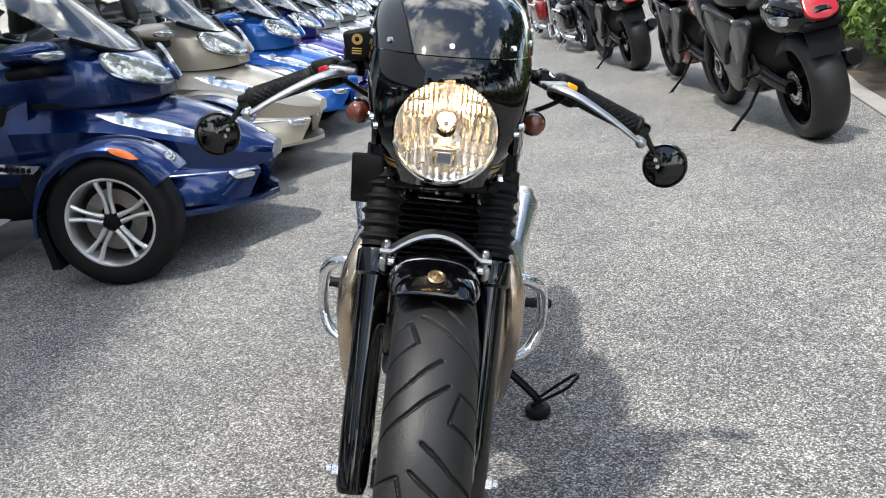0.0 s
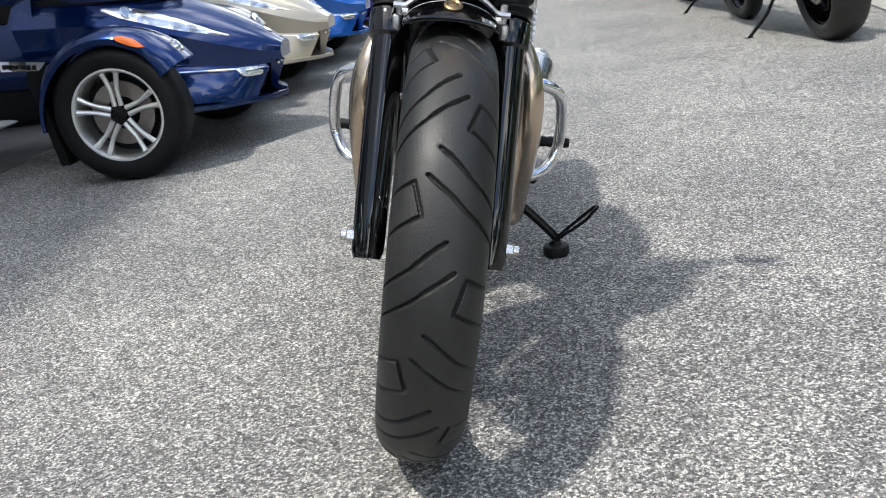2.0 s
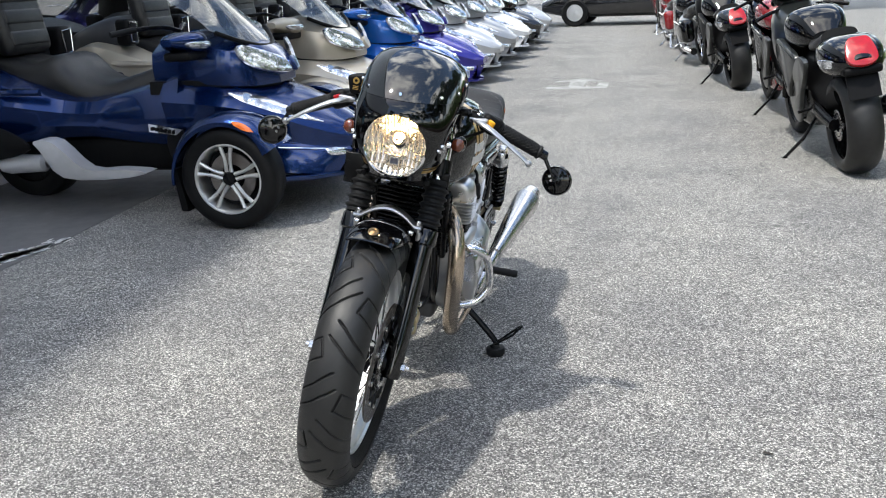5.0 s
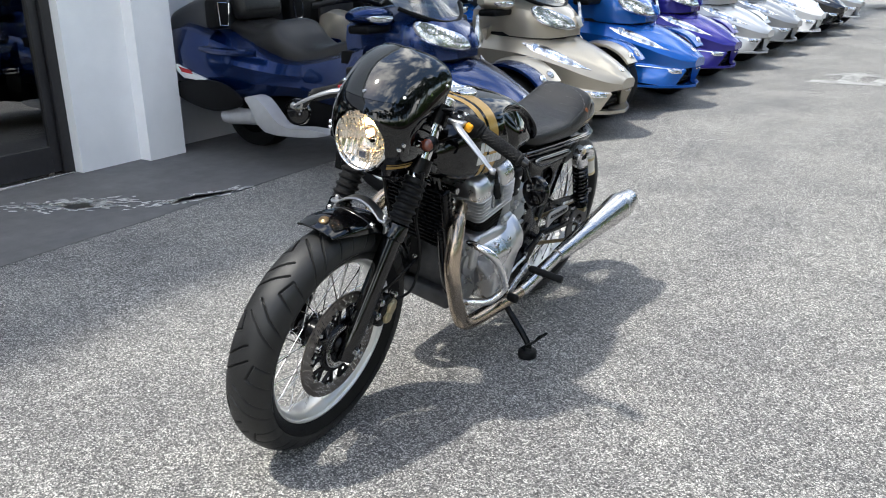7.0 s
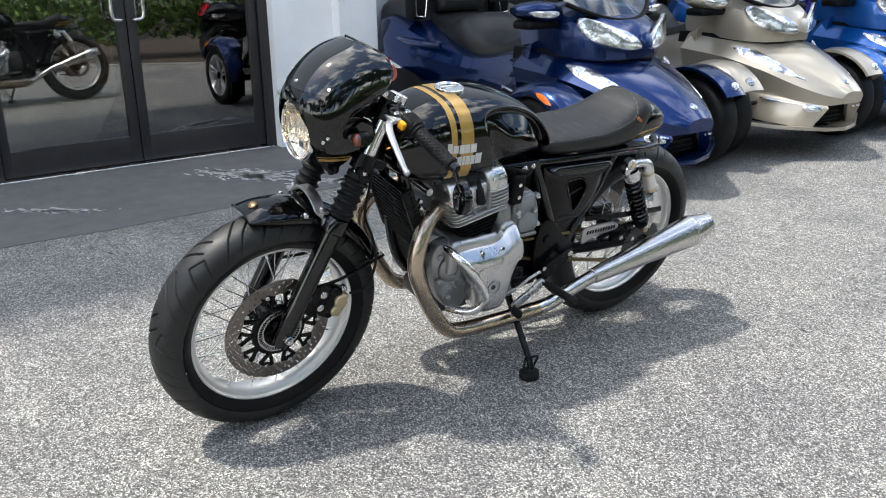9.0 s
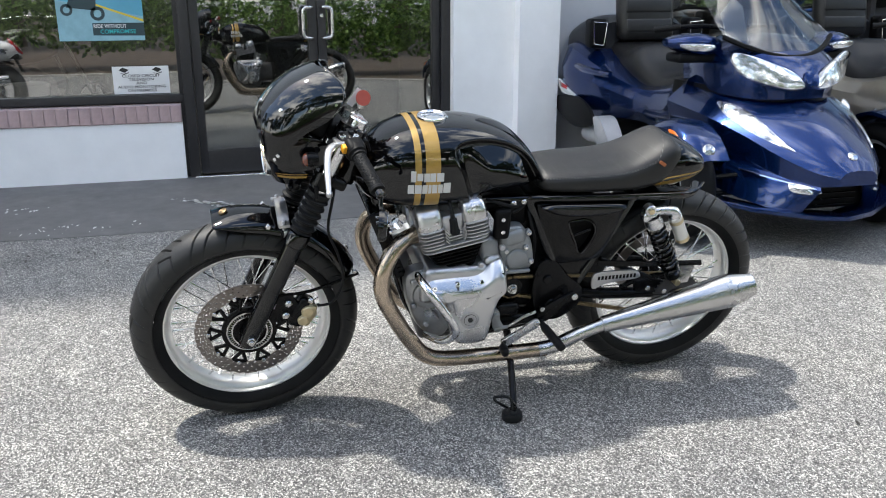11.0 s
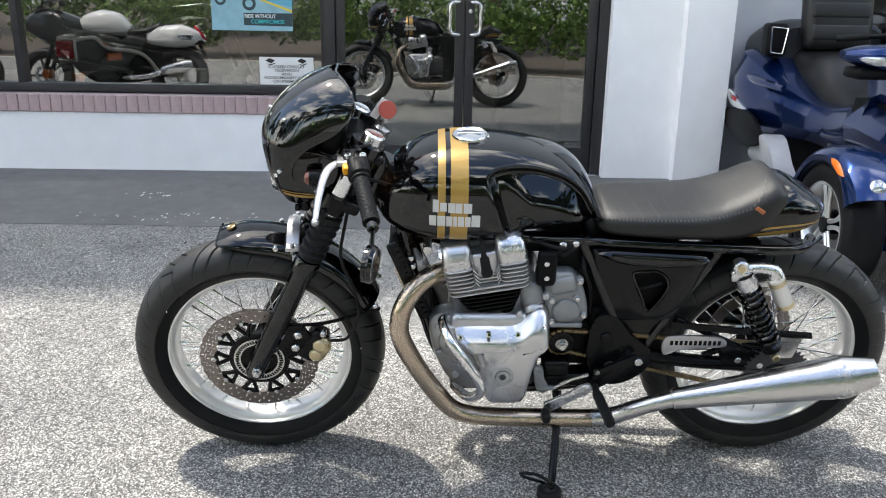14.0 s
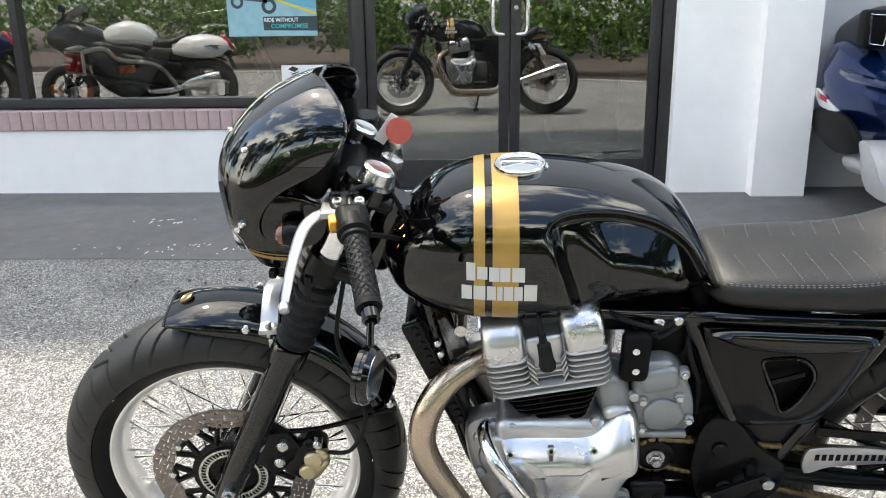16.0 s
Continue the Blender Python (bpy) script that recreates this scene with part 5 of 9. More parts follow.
# side covers with a triangular opening
for sx in (1, -1):
    cover = Geo()
    x = 0.112 * sx
    outer = [(0.868, 0.706), (0.880, 0.722), (0.978, 0.717), (1.140, 0.709), (1.156, 0.699), (1.127, 0.594), (1.090, 0.522), (1.02, 0.514), (0.944, 0.516), (0.914, 0.570)]
    inner = [(0.974, 0.656), (1.003, 0.662), (1.032, 0.661), (1.056, 0.645), (1.066, 0.617), (1.055, 0.583), (1.034, 0.550), (1.017, 0.549), (1.003, 0.585), (0.982, 0.628)]
    low = Geo()
    low.plate(crom([(x - 0.010 * sx, p, q) for p, q in ((0.944, 0.506), (1.020, 0.507), (1.082, 0.512), (1.048, 0.440), (1.018, 0.398), (0.995, 0.398), (0.968, 0.440))], 4, True), (0.010 * sx, 0, 0), 0.003)
    part("lower_cover", low, BLACK_PANEL, bike, "small black panel below the side cover")
    oo, ii = crom([(x, a, b) for a, b in outer], 5, True), crom([(x, a, b) for a, b in inner], 5, True)
    dx = Vector((0.014 * sx, 0, 0))
    c = sum(oo, Vector()) / len(oo)
    oo2 = [p + dx - (p - c).normalized() * 0.007 for p in oo]
    ci = sum(ii, Vector()) / len(ii)
    ii2 = [p + dx + (p - ci).normalized() * 0.005 for p in ii]
    cover.loft([oo, [p + dx * 0.7 for p in oo], oo2, ii2, [p + dx * 0.6 for p in ii], [p - dx for p in ii]], True, False)
    sc = part("side_cover", cover, BLACK_PANEL, bike, "gloss black side cover with a triangular opening")
    g = Geo()
    g.plate([(x - 0.012 * sx, a, b) for a, b in outer], (-0.01 * sx, 0, 0))
    part("cover_back", g, BLACK_MATT, sc)
    g = Geo()
    top = [(0.876, 0.721), (0.920, 0.7215), (0.978, 0.7185), (1.060, 0.7145), (1.140, 0.7105), (1.157, 0.702)]
    bot = [(0.876, 0.712), (0.912, 0.692), (0.968, 0.677), (1.043, 0.672), (1.118, 0.677), (1.157, 0.695)]
    rg = []
    for p, q in zip(crom([(0, a, b) for a, b in top], 6), crom([(0, a, b) for a, b in bot], 6)):
        rg.append([p.lerp(q, t) + Vector((x + sx * d, 0, 0)) for t, d in ((0, 0.004), (0.0, 0.012), (0.15, 0.020), (0.45, 0.026), (0.8, 0.023), (0.97, 0.016), (1.0, 0.004))])
    g.loft(rg)
    part("cover_lip", g, BLACK_PAINT, sc, "raised glossy lip along the top of the cover", 50)
    g = Geo()
    rim_ = [p + dx * 0.98 for p in ii]
    g.tube(rim_, 0.0032, 8, closed=True)
    part("opening_rim", g, BLACK_PAINT, sc)
    g = Geo()
    g.lathe([(0.0045 * k, 0.0045 + 0.0014 * (k % 2)) for k in range(14)], (x + 0.004 * sx, 0.996, 0.603), (0, 1, 0.34), 10)
    part("grille_rod", g, BLACK_SATIN, sc, "ribbed rod across the opening")
# engine ------------------------------------------------------------
def rrect(cx, cy, hx, hy, r, n=5):
    out = []
    for qx, qy, a0 in ((1, 1, 0), (-1, 1, 90), (-1, -1, 180), (1, -1, 270)):
        for k in range(n + 1):
            a = radians(a0 + 90 * k / n)
            out.append((cx + qx * (hx - r) + r * math.cos(a), cy + qy * (hy - r) + r * math.sin(a)))
    return out


TILT_E = Matrix.Translation((0, 0.60, 0.613)) @ Matrix.Rotation(radians(11), 4, "X") @ Matrix.Translation((0, -0.60, -0.613))


# block coloured dark to stand for the shaded gaps between the castings
g = Geo()
g.rbox((0, 0.655, 0.40), (0.27, 0.20, 0.22), 0.03)
g.rbox((0, 0.80, 0.44), (0.16, 0.20, 0.20), 0.03)
g.rbox((0, 0.63, 0.285), (0.20, 0.22, 0.06), 0.02)
engine = part("engine", g, CAST_DARK, bike, "air-cooled twin engine with polished side covers")
# upper crankcase: a pale casting that shows between the barrel and the side covers
g = Geo()
g.rbox((0, 0.622, 0.512), (0.335, 0.215, 0.075), 0.018)
for sx in (1, -1):
    g.rbox((0.120 * sx, 0.731, 0.535), (0.080, 0.056, 0.080), 0.020)
    g.rbox((0.150 * sx, 0.520, 0.480), (0.040, 0.034, 0.075), 0.010)
    for yy, zz in ((0.752, 0.606), (0.690, 0.552), (0.545, 0.538)):
        g.cyl((0.150 * sx, yy, zz), (0.165 * sx, yy, zz), 0.0085, seg=14, chamfer=0.002)
part("upper_crankcase", g, CAST, engine, "pale cast upper crankcase")
for sx in (1, -1):
    g = Geo()
    shell = crom([(0.100 * sx, a, b) for a, b in ((0.462, 0.500), (0.474, 0.532), (0.520, 0.545), (0.60, 0.535), (0.63, 0.42), (0.60, 0.300), (0.545, 0.302), (0.500, 0.350), (0.470, 0.430))], 5, True)
    g.plate(shell, (0.040 * sx, 0, 0), 0.016)
    g.lathe([(0.0, 0.050), (0.010, 0.048), (0.016, 0.040), (0.016, 0.026), (0.010, 0.022), (0.010, 0.0)], (0.138 * sx, 0.535, 0.455), (sx, 0, 0), 32)
    for yy, zz in ((0.486, 0.500), (0.490, 0.418), (0.532, 0.348), (0.512, 0.528)):
        g.cyl((0.130 * sx, yy, zz), (0.150 * sx, yy, zz), 0.010, seg=14, chamfer=0.003)
    g.rbox((0.146 * sx, 0.545, 0.395), (0.016, 0.075, 0.010), 0.004, Matrix.Rotation(radians(-50), 4, "X"))
    part("front_casing", g, ENGINE_GREY, engine, "grey cast front of the crankcase")
    g = Geo()
    g.rbox((0.105 * sx, 0.722, 0.588), (0.078, 0.060, 0.086), 0.022, Matrix.Rotation(radians(11), 4, "X"))
    part("chain_tunnel", g, GEARBOX_GREY, engine, "grey casting behind the barrel")


def fin_stack(g, z0, z1, n, cy, hx, hy0, hy1, core_in, corner=0.026):
    """Fins round a core, widening from hy0 at the foot to hy1 at the top."""
    pitch = (z1 - z0) / n
    rings = []
    for k in range(n):
        z = z0 + pitch * k
        for dz, inset in ((0.0, core_in), (pitch * 0.34, core_in), (pitch * 0.46, 0.0016), (pitch * 0.52, 0.0), (pitch * 0.74, 0.0), (pitch * 0.80, 0.0016), (pitch * 0.92, core_in)):
            hy = hy0 + (hy1 - hy0) * k / n
            rings.append([(x, y, z + dz) for x, y in rrect(0, cy, hx - inset, hy - inset, min(corner, hy * 0.6))])
    return g.loft(rings)


part("cylinder_barrel", fin_stack(Geo(), 0.532, 0.612, 7, 0.611, 0.150, 0.056, 0.098, 0.010).moved(TILT_E), BLACK_SATIN, engine, "black finned cylinder barrel")
BANKS = ((0.546, 0.038), (0.681, 0.038))
g = Geo()
fin_stack(g, 0.610, 0.636, 2, 0.613, 0.166, 0.104, 0.105, 0.013)
for cy, hy in BANKS:
    fin_stack(g, 0.634, 0.692, 5, cy, 0.166, hy, hy, 0.013, 0.020)
# the recessed middle between the banks, with shallow fins and bent fin ends
fin_stack(g, 0.634, 0.664, 3, 0.613, 0.150, 0.040, 0.040, 0.006, 0.006)
for sx in (1, -1):
    for k in range(4):
        z = 0.634 + 0.0116 * (k + 1) + 0.0070
        for y0, y1 in ((0.581, 0.592), (0.646, 0.636)):
            g.plate([(0.152 * sx, y0, z + 0.0022), (0.152 * sx, y1, z - 0.014), (0.152 * sx, y1, z - 0.0185), (0.152 * sx, y0, z - 0.0022)], (0.0115 * sx, 0, 0))
part("cylinder_head", g.moved(TILT_E), CAST, engine, "bare alloy finned cylinder head")
# rocker covers: two polished humps a side, plug wells between
for sx in (1, -1):
    for cy, hy in BANKS:
        g = Geo()
        rings = []
        for dz, k in ((0.0, 0.985), (0.004, 0.995), (0.024, 0.985), (0.038, 0.955), (0.051, 0.90), (0.062, 0.81), (0.070, 0.67), (0.075, 0.46), (0.077, 0.2)):
            hx = 0.082 * k
            rings.append([(x * sx, y, 0.688 + dz * 0.90) for x, y in rrect(0.164 - hx - 0.105 * (1 - k), cy - (cy - 0.613) * 0.10 * (1 - k), hx, hy * (0.55 + 0.45 * k), 0.022 * k)])
        g.loft(rings)
        part("rocker_cover", g.moved(TILT_E), SATIN_ALU, engine, "polished rocker cover")
    g = Geo()
    g.rbox((0.120 * sx, 0.613, 0.690), (0.060, 0.062, 0.060), 0.008)
    part("plug_well", g.moved(TILT_E), CAST, engine)
    g = Geo()
    g.lathe([(0, 0.0), (0, 0.013), (0.010, 0.015), (0.016, 0.0125), (0.048, 0.0115), (0.052, 0.007), (0.066, 0.0065), (0.068, 0.0)], (0.157 * sx, 0.613, 0.662), (-0.10 * sx, 0, 1), 20)
    g.tube([(0.151 * sx, 0.613, 0.725), (0.146 * sx, 0.613, 0.750), (0.11 * sx, 0.605, 0.775), (0.03 * sx, 0.58, 0.780)], 0.0045, 8, 4)
    part("plug_cap", g.moved(TILT_E), RUBBER, engine, "black spark plug cap and lead")
# dark metal puts the shade of the valley between the humps into the colour
g = Geo()
g.rbox((0, 0.611, 0.690), (0.22, 0.18, 0.11), 0.02)
part("head_centre", g.moved(TILT_E), CAST_DARK, engine)

# crankcase side covers
COVER_L = [(0.520, 0.512), (0.532, 0.523), (0.562, 0.526), (0.609, 0.527), (0.668, 0.528), (0.696, 0.541), (0.722, 0.562), (0.748, 0.568), (0.765, 0.548), (0.769, 0.508), (0.764, 0.479), (0.745, 0.448), (0.731, 0.400), (0.722, 0.342),
           (0.714, 0.309), (0.697, 0.295), (0.632, 0.294), (0.607, 0.314), (0.592, 0.373), (0.565, 0.430), (0.539, 0.470)]
for sx in (1, -1):
    o = crom([(0.140 * sx, a, b) for a, b in COVER_L], 5, True)
    c = Vector((0.140 * sx, 0.655, 0.43))
    g = Geo()
    rings = [o]
    for d, k, dt, df in ((0.012, 1.0, 0.0, 0.0), (0.018, 0.998, 0.001, 0.003), (0.023, 0.995, 0.003, 0.007), (0.036, 0.99, 0.013, 0.014), (0.050, 0.975, 0.0245, 0.024), (0.059, 0.955, 0.032, 0.033), (0.063, 0.94, 0.036, 0.039),
                         (0.0655, 0.91, 0.040, 0.043), (0.067, 0.85, 0.042, 0.044), (0.0675, 0.70, 0.034, 0.034), (0.0685, 0.4, 0.0, 0.0)):
        ring = []
        for p in o:
            top = sstep(0.495, 0.522, p.z)
            fore = sstep(0.615, 0.53, p.y) * (1 - 0.6 * top)
            q = c + (p - c) * k
            ring.append(q + Vector((d * sx, df * fore, -dt * top)))
        rings.append(ring)
    g.loft(rings)
    cc = part("crankcase_cover", g, SATIN_ALU, engine, "polished alloy crankcase cover", 60)
    g = Geo()
    g.lathe([(0.0, 0.029), (0.0035, 0.029), (0.0035, 0.026), (0.001, 0.0255), (0.001, 0.019), (0.004, 0.018), (0.004, 0.010), (0.0015, 0.009), (0.0015, 0.0)], (0.2085 * sx, 0.652, 0.392), (sx, 0, 0), 40)
    part("cover_plug", g, CAST, cc)
    g = Geo()
    g.lathe([(0.0, 0.0195), (0.0018, 0.0195), (0.0018, 0.0178), (0.0, 0.0178)], (0.2095 * sx, 0.652, 0.392), (sx, 0, 0), 40, wrap=True)
    g.lathe([(0.0, 0.0085), (0.0042, 0.0085), (0.0042, 0.0)], (0.2085 * sx, 0.652, 0.392), (sx, 0, 0), 6)
    part("plug_groove", g, CAST_DARK, cc)
    for yy, zz in ((0.541, 0.497), (0.612, 0.505), (0.686, 0.507), (0.748, 0.530)):
        g = Geo()
        g.cyl((0.16 * sx, yy, zz - 0.012), (0.1925 * sx, yy, zz + 0.005), 0.0072, seg=14, chamfer=0.0015)
        bolt = part("cover_bolt", g, CHROME, cc)
        # near-black hexagon on the head in place of the shade in a socket
        g = Geo()
        g.cyl((0.1922 * sx, yy, zz + 0.0049), (0.1930 * sx, yy, zz + 0.0053), 0.0035, seg=6)
        part("socket_shade", g, DARK_VOID, bolt)
    for yy, zz in ((0.612, 0.492), (0.686, 0.494)):
        # dark block in place of the shade inside a bolt well
        g = Geo()
        g.rbox((0.1845 * sx, yy, zz + 0.006), (0.012, 0.015, 0.034), 0.0055, Matrix.Rotation(radians(-42 * sx), 4, "Y"))
        part("well_shade", g, CAST_DARK, cc)
# gearbox top, starter, throttle bodies, airbox
g = Geo()
body = crom([(0.060, a, b) for a, b in ((0.757, 0.648), (0.790, 0.660), (0.822, 0.655), (0.846, 0.622), (0.862, 0.578), (0.867, 0.535), (0.852, 0.508), (0.805, 0.503), (0.768, 0.506), (0.757, 0.560))], 4, True)
g.plate(body, (0.078, 0, 0), 0.012)
g.plate(crom([(0.130, a, b) for a, b in ((0.775, 0.560), (0.800, 0.585), (0.836, 0.575), (0.846, 0.540), (0.820, 0.520), (0.785, 0.525))], 4, True), (0.018, 0, 0), 0.006)
g.rbox((0.105, 0.797, 0.625), (0.085, 0.070, 0.050), 0.014, Matrix.Rotation(radians(14), 4, "X"))
g.rbox((0.125, 0.812, 0.510), (0.05, 0.085, 0.012), 0.004)
for yy, zz in ((0.772, 0.582), (0.835, 0.590), (0.856, 0.540), (0.775, 0.520), (0.838, 0.640)):
    g.cyl((0.125, yy, zz), (0.146, yy, zz), 0.0100, seg=16, chamfer=0.003)
gearbox = part("gearbox_casting", g, GEARBOX_GREY, engine, "grey cast gearbox housing", 50)
for yy, zz in ((0.772, 0.582), (0.835, 0.590), (0.856, 0.540), (0.775, 0.520), (0.838, 0.640)):
    g = Geo()
    g.cyl((0.145, yy, zz), (0.150, yy, zz), 0.0062, seg=10, chamfer=0.001)
    part("housing_bolt", g, STEEL, gearbox)
g = Geo()
g.rbox((0.135, 0.752, 0.674), (0.03, 0.050, 0.098), 0.012)
g.rbox((0.0, 0.80, 0.69), (0.20, 0.10, 0.10), 0.02)
g.rbox((0.0, 0.94, 0.62), (0.17, 0.16, 0.22), 0.03)
g.cyl((0.07, 0.69, 0.715), (0.07, 0.82, 0.715), 0.026)
g.cyl((-0.07, 0.69, 0.715), (-0.07, 0.82, 0.715), 0.026)
part("intake", g, BLACK_MATT, bike, "black throttle bodies and airbox")
for pts in ([(0.10, 0.74, 0.735), (0.125, 0.77, 0.712), (0.11, 0.82, 0.738)], [(0.10, 0.77, 0.735), (0.125, 0.79, 0.705), (0.11, 0.84, 0.735)], [(0.09, 0.70, 0.742), (0.130, 0.735, 0.742), (0.120, 0.80, 0.722), (0.10, 0.84, 0.745)],
            [(0.10, 0.845, 0.70), (0.125, 0.850, 0.66), (0.115, 0.872, 0.60), (0.10, 0.880, 0.52)]):
    g = Geo()
    g.tube(pts, 0.005, 8, 4)
    part("wiring", g, RUBBER, bike, "black wiring and hoses under the tank")
for yy, zz, r in ((0.790, 0.728, 0.011), (0.822, 0.733, 0.009)):
    g = Geo()
    g.cyl((0.105, yy, zz), (0.122, yy, zz), r, seg=16, chamfer=0.003)
    part("hose_joint", g, STEEL, bike)
for yy, zz in ((0.749, 0.696), (0.7515, 0.655)):
    g = Geo()
    g.cyl((0.149, yy, zz), (0.155, yy, zz), 0.0065, seg=12)
    part("intake_bolt", g, CHROME, bike)
# oil cooler between the down tubes
g = Geo()
g.rbox((0, 0.425, 0.612), (0.20, 0.012, 0.215), 0.003, Matrix.Rotation(radians(22), 4, "X"))
cooler = part("oil_cooler", g, BLACK_SATIN, bike, "black finned oil cooler")
for k in range(15):
    g = Geo()
    c = Vector((0, 0.372 + 0.006 * k * 0.9, 0.715 - 0.0145 * k))
    g.rbox(c, (0.215, 0.026, 0.006), 0.002)
    part("cooler_fin", g, BLACK_SATIN, cooler)
for sx in (1, -1):
    g = Geo()
    g.rbox((0.108 * sx, 0.412, 0.615), (0.018, 0.036, 0.235), 0.006, Matrix.Rotation(radians(22), 4, "X"))
    part("cooler_tank", g, BLACK_SATIN, cooler)
for k in range(14):
    g = Geo()
    g.cyl((0.104, 0.378 + 0.0058 * k, 0.715 - 0.0148 * k), (0.121, 0.378 + 0.0058 * k, 0.715 - 0.0148 * k), 0.0062, seg=10)
    part("cooler_tube_end", g, BLACK_SATIN, cooler)
for yy, zz in ((0.415, 0.685), (0.420, 0.662)):
    for sx in (1,):
        g = Geo()
        g.cyl((0.104 * sx, yy, zz), (0.119 * sx, yy, zz), 0.0065, seg=12, chamfer=0.002)
        part("mount_bolt", g, STEEL, bike)
g = Geo()
g.tube([(-0.10, 0.455, 0.70), (0.10, 0.455, 0.70)], 0.011, 12)
part("cross_tube", g, STEEL, bike)

# exhaust ------------------------------------------------------------
for sx in (1, -1):
    g = Geo()
    g.tube([(0.085 * sx, 0.520, 0.632), (0.105 * sx, 0.475, 0.635), (0.135 * sx, 0.425, 0.610), (0.158 * sx, 0.392, 0.555), (0.166 * sx, 0.388, 0.490), (0.166 * sx, 0.420, 0.410), (0.162 * sx, 0.478, 0.308),
            (0.160 * sx, 0.530, 0.244), (0.160 * sx, 0.60, 0.221), (0.163 * sx, 0.75, 0.218), (0.166 * sx, 0.93, 0.220)], 0.0250, 20, 7)
    ex = part("exhaust_pipe", g, HEADER, bike, "heat-tinted steel exhaust pipe")
    g = Geo()
    g.tube([(0.166 * sx, 0.905, 0.220), (0.170 * sx, 0.96, 0.232), (0.186 * sx, 1.03, 0.278), (0.196 * sx, 1.10, 0.311), (0.198 * sx, 1.13, 0.320)], [0.0255, 0.0235, 0.0225, 0.022], 20, 5)
    part("link_pipe", g, STEEL, ex)
    g = Geo()
    a, b = Vector((0.198 * sx, 1.104, 0.314)), Vector((0.256 * sx, 1.582, 0.452))
    L = (b - a).length
    g.lathe([(0.0, 0.021), (0.002, 0.027), (0.03, 0.0285), (0.30 * L, 0.037), (0.60 * L, 0.0475), (0.835 * L, 0.0555), (0.850 * L, 0.0555), (0.856 * L, 0.0545), (0.985 * L, 0.0375), (L, 0.0365), (L, 0.030), (L - 0.05, 0.028)], a, b - a, 40)
    mf = part("muffler", g, STEEL, ex, "brushed steel megaphone muffler")
    g = Geo()
    g.disc(b - (b - a).normalized() * 0.045, b - a, 0.029, 24)
    part("outlet", g, DARK_VOID, mf)
    # header flange
    g = Geo()
    g.lathe([(0.0, 0.024), (0.0, 0.034), (0.012, 0.034), (0.012, 0.024)], (0.088 * sx, 0.512, 0.632), (0.3 * sx, -0.9, 0.05), 20, wrap=True)
    part("flange", g, CAST, ex)
    # engine guard
    g = Geo()
    g.tube([(0.125 * sx, 0.505, 0.520), (0.175 * sx, 0.495, 0.535), (0.228 * sx, 0.515, 0.515), (0.245 * sx, 0.555, 0.460), (0.250 * sx, 0.592, 0.400), (0.243 * sx, 0.592, 0.365), (0.215 * sx, 0.565, 0.330), (0.150 * sx, 0.53, 0.315)], 0.0125, 16, 6)
    part("engine_guard", g, CHROME, bike, "chrome engine guard bar")
    g = Geo()
    g.cyl((0.135 * sx, 0.505, 0.520), (0.15 * sx, 0.505, 0.520), 0.014, seg=12, chamfer=0.003)
    part("guard_bolt", g, STEEL, bike)

# sprocket, chain, foot controls ------------------------------------------------------------
g = Geo()
g.rbox((0.075, 0.835, 0.415), (0.05, 0.12, 0.14), 0.02)
part("sprocket_housing", g, BLACK_MATT, bike)
g = Geo()
g.lathe([(0.0, 0.0), (0.0, 0.034), (0.006, 0.034), (0.008, 0.026), (0.008, 0.0)], (0.112, 0.812, 0.434), (1, 0, 0), 24)
sprk = part("front_sprocket", g, BLACK_SATIN, bike, "dark greasy drive sprocket")
g = Geo()
g.lathe([(0.0, 0.0), (0.0, 0.017), (0.003, 0.017), (0.003, 0.0)], (0.121, 0.812, 0.434), (1, 0, 0), 24)
g.lathe([(0.003, 0.0), (0.003, 0.0135), (0.012, 0.0135), (0.014, 0.011), (0.014, 0.0)], (0.121, 0.812, 0.434), (1, 0, 0), 6)
g.lathe([(0.014, 0.0), (0.014, 0.008), (0.020, 0.008), (0.020, 0.0)], (0.121, 0.812, 0.434), (1, 0, 0), 16)
part("sprocket_nut", g, STEEL, sprk)
g = Geo()
link_pts = []
n = 46
for i in range(n + 1):
    t = i / n
    link_pts.append(Vector((0.110, 0.815 + (REAR_Y - 0.815) * t, 0.471 + (AXLE_Z + 0.085 - 0.471) * t)))
for i in range(n + 1):
    t = i / n
    link_pts.append(Vector((0.104, REAR_Y + (0.828 - REAR_Y) * t, AXLE_Z - 0.085 + (0.400 - AXLE_Z + 0.085) * t)))
for i in range(9):
    t = radians(-65 - 205 * i / 8)
    link_pts.append(Vector((0.110, 0.812 + 0.037 * math.cos(t), 0.434 + 0.037 * math.sin(t))))
for a, b in zip(link_pts, link_pts[1:]):
    if (b - a).length < 0.03:
        m = Matrix.Rotation(math.atan2(b.z - a.z, b.y - a.y), 4, "X")
        g.rbox((a + b) / 2, (0.010 if i % 2 else 0.016, 0.0160, 0.0125), 0.005, m, seg=2)
part("chain", g, CHAIN, bike, "gold drive chain")["kind"] = "stuff"
g = Geo()
g.lathe([(0.0, 0.04), (0.0, 0.086), (0.006, 0.086), (0.006, 0.04)], (0.125, REAR_Y, AXLE_Z), (1, 0, 0), 60, wrap=True)
for i in range(40):
    a = TAU * i / 40
    g.tube([(0.128, REAR_Y + 0.085 * math.cos(a), AXLE_Z + 0.085 * math.sin(a)), (0.128, REAR_Y + 0.092 * math.cos(a), AXLE_Z + 0.092 * math.sin(a))], 0.003, 6)
part("rear_sprocket", g, CAST_DARK, rear_wheel)
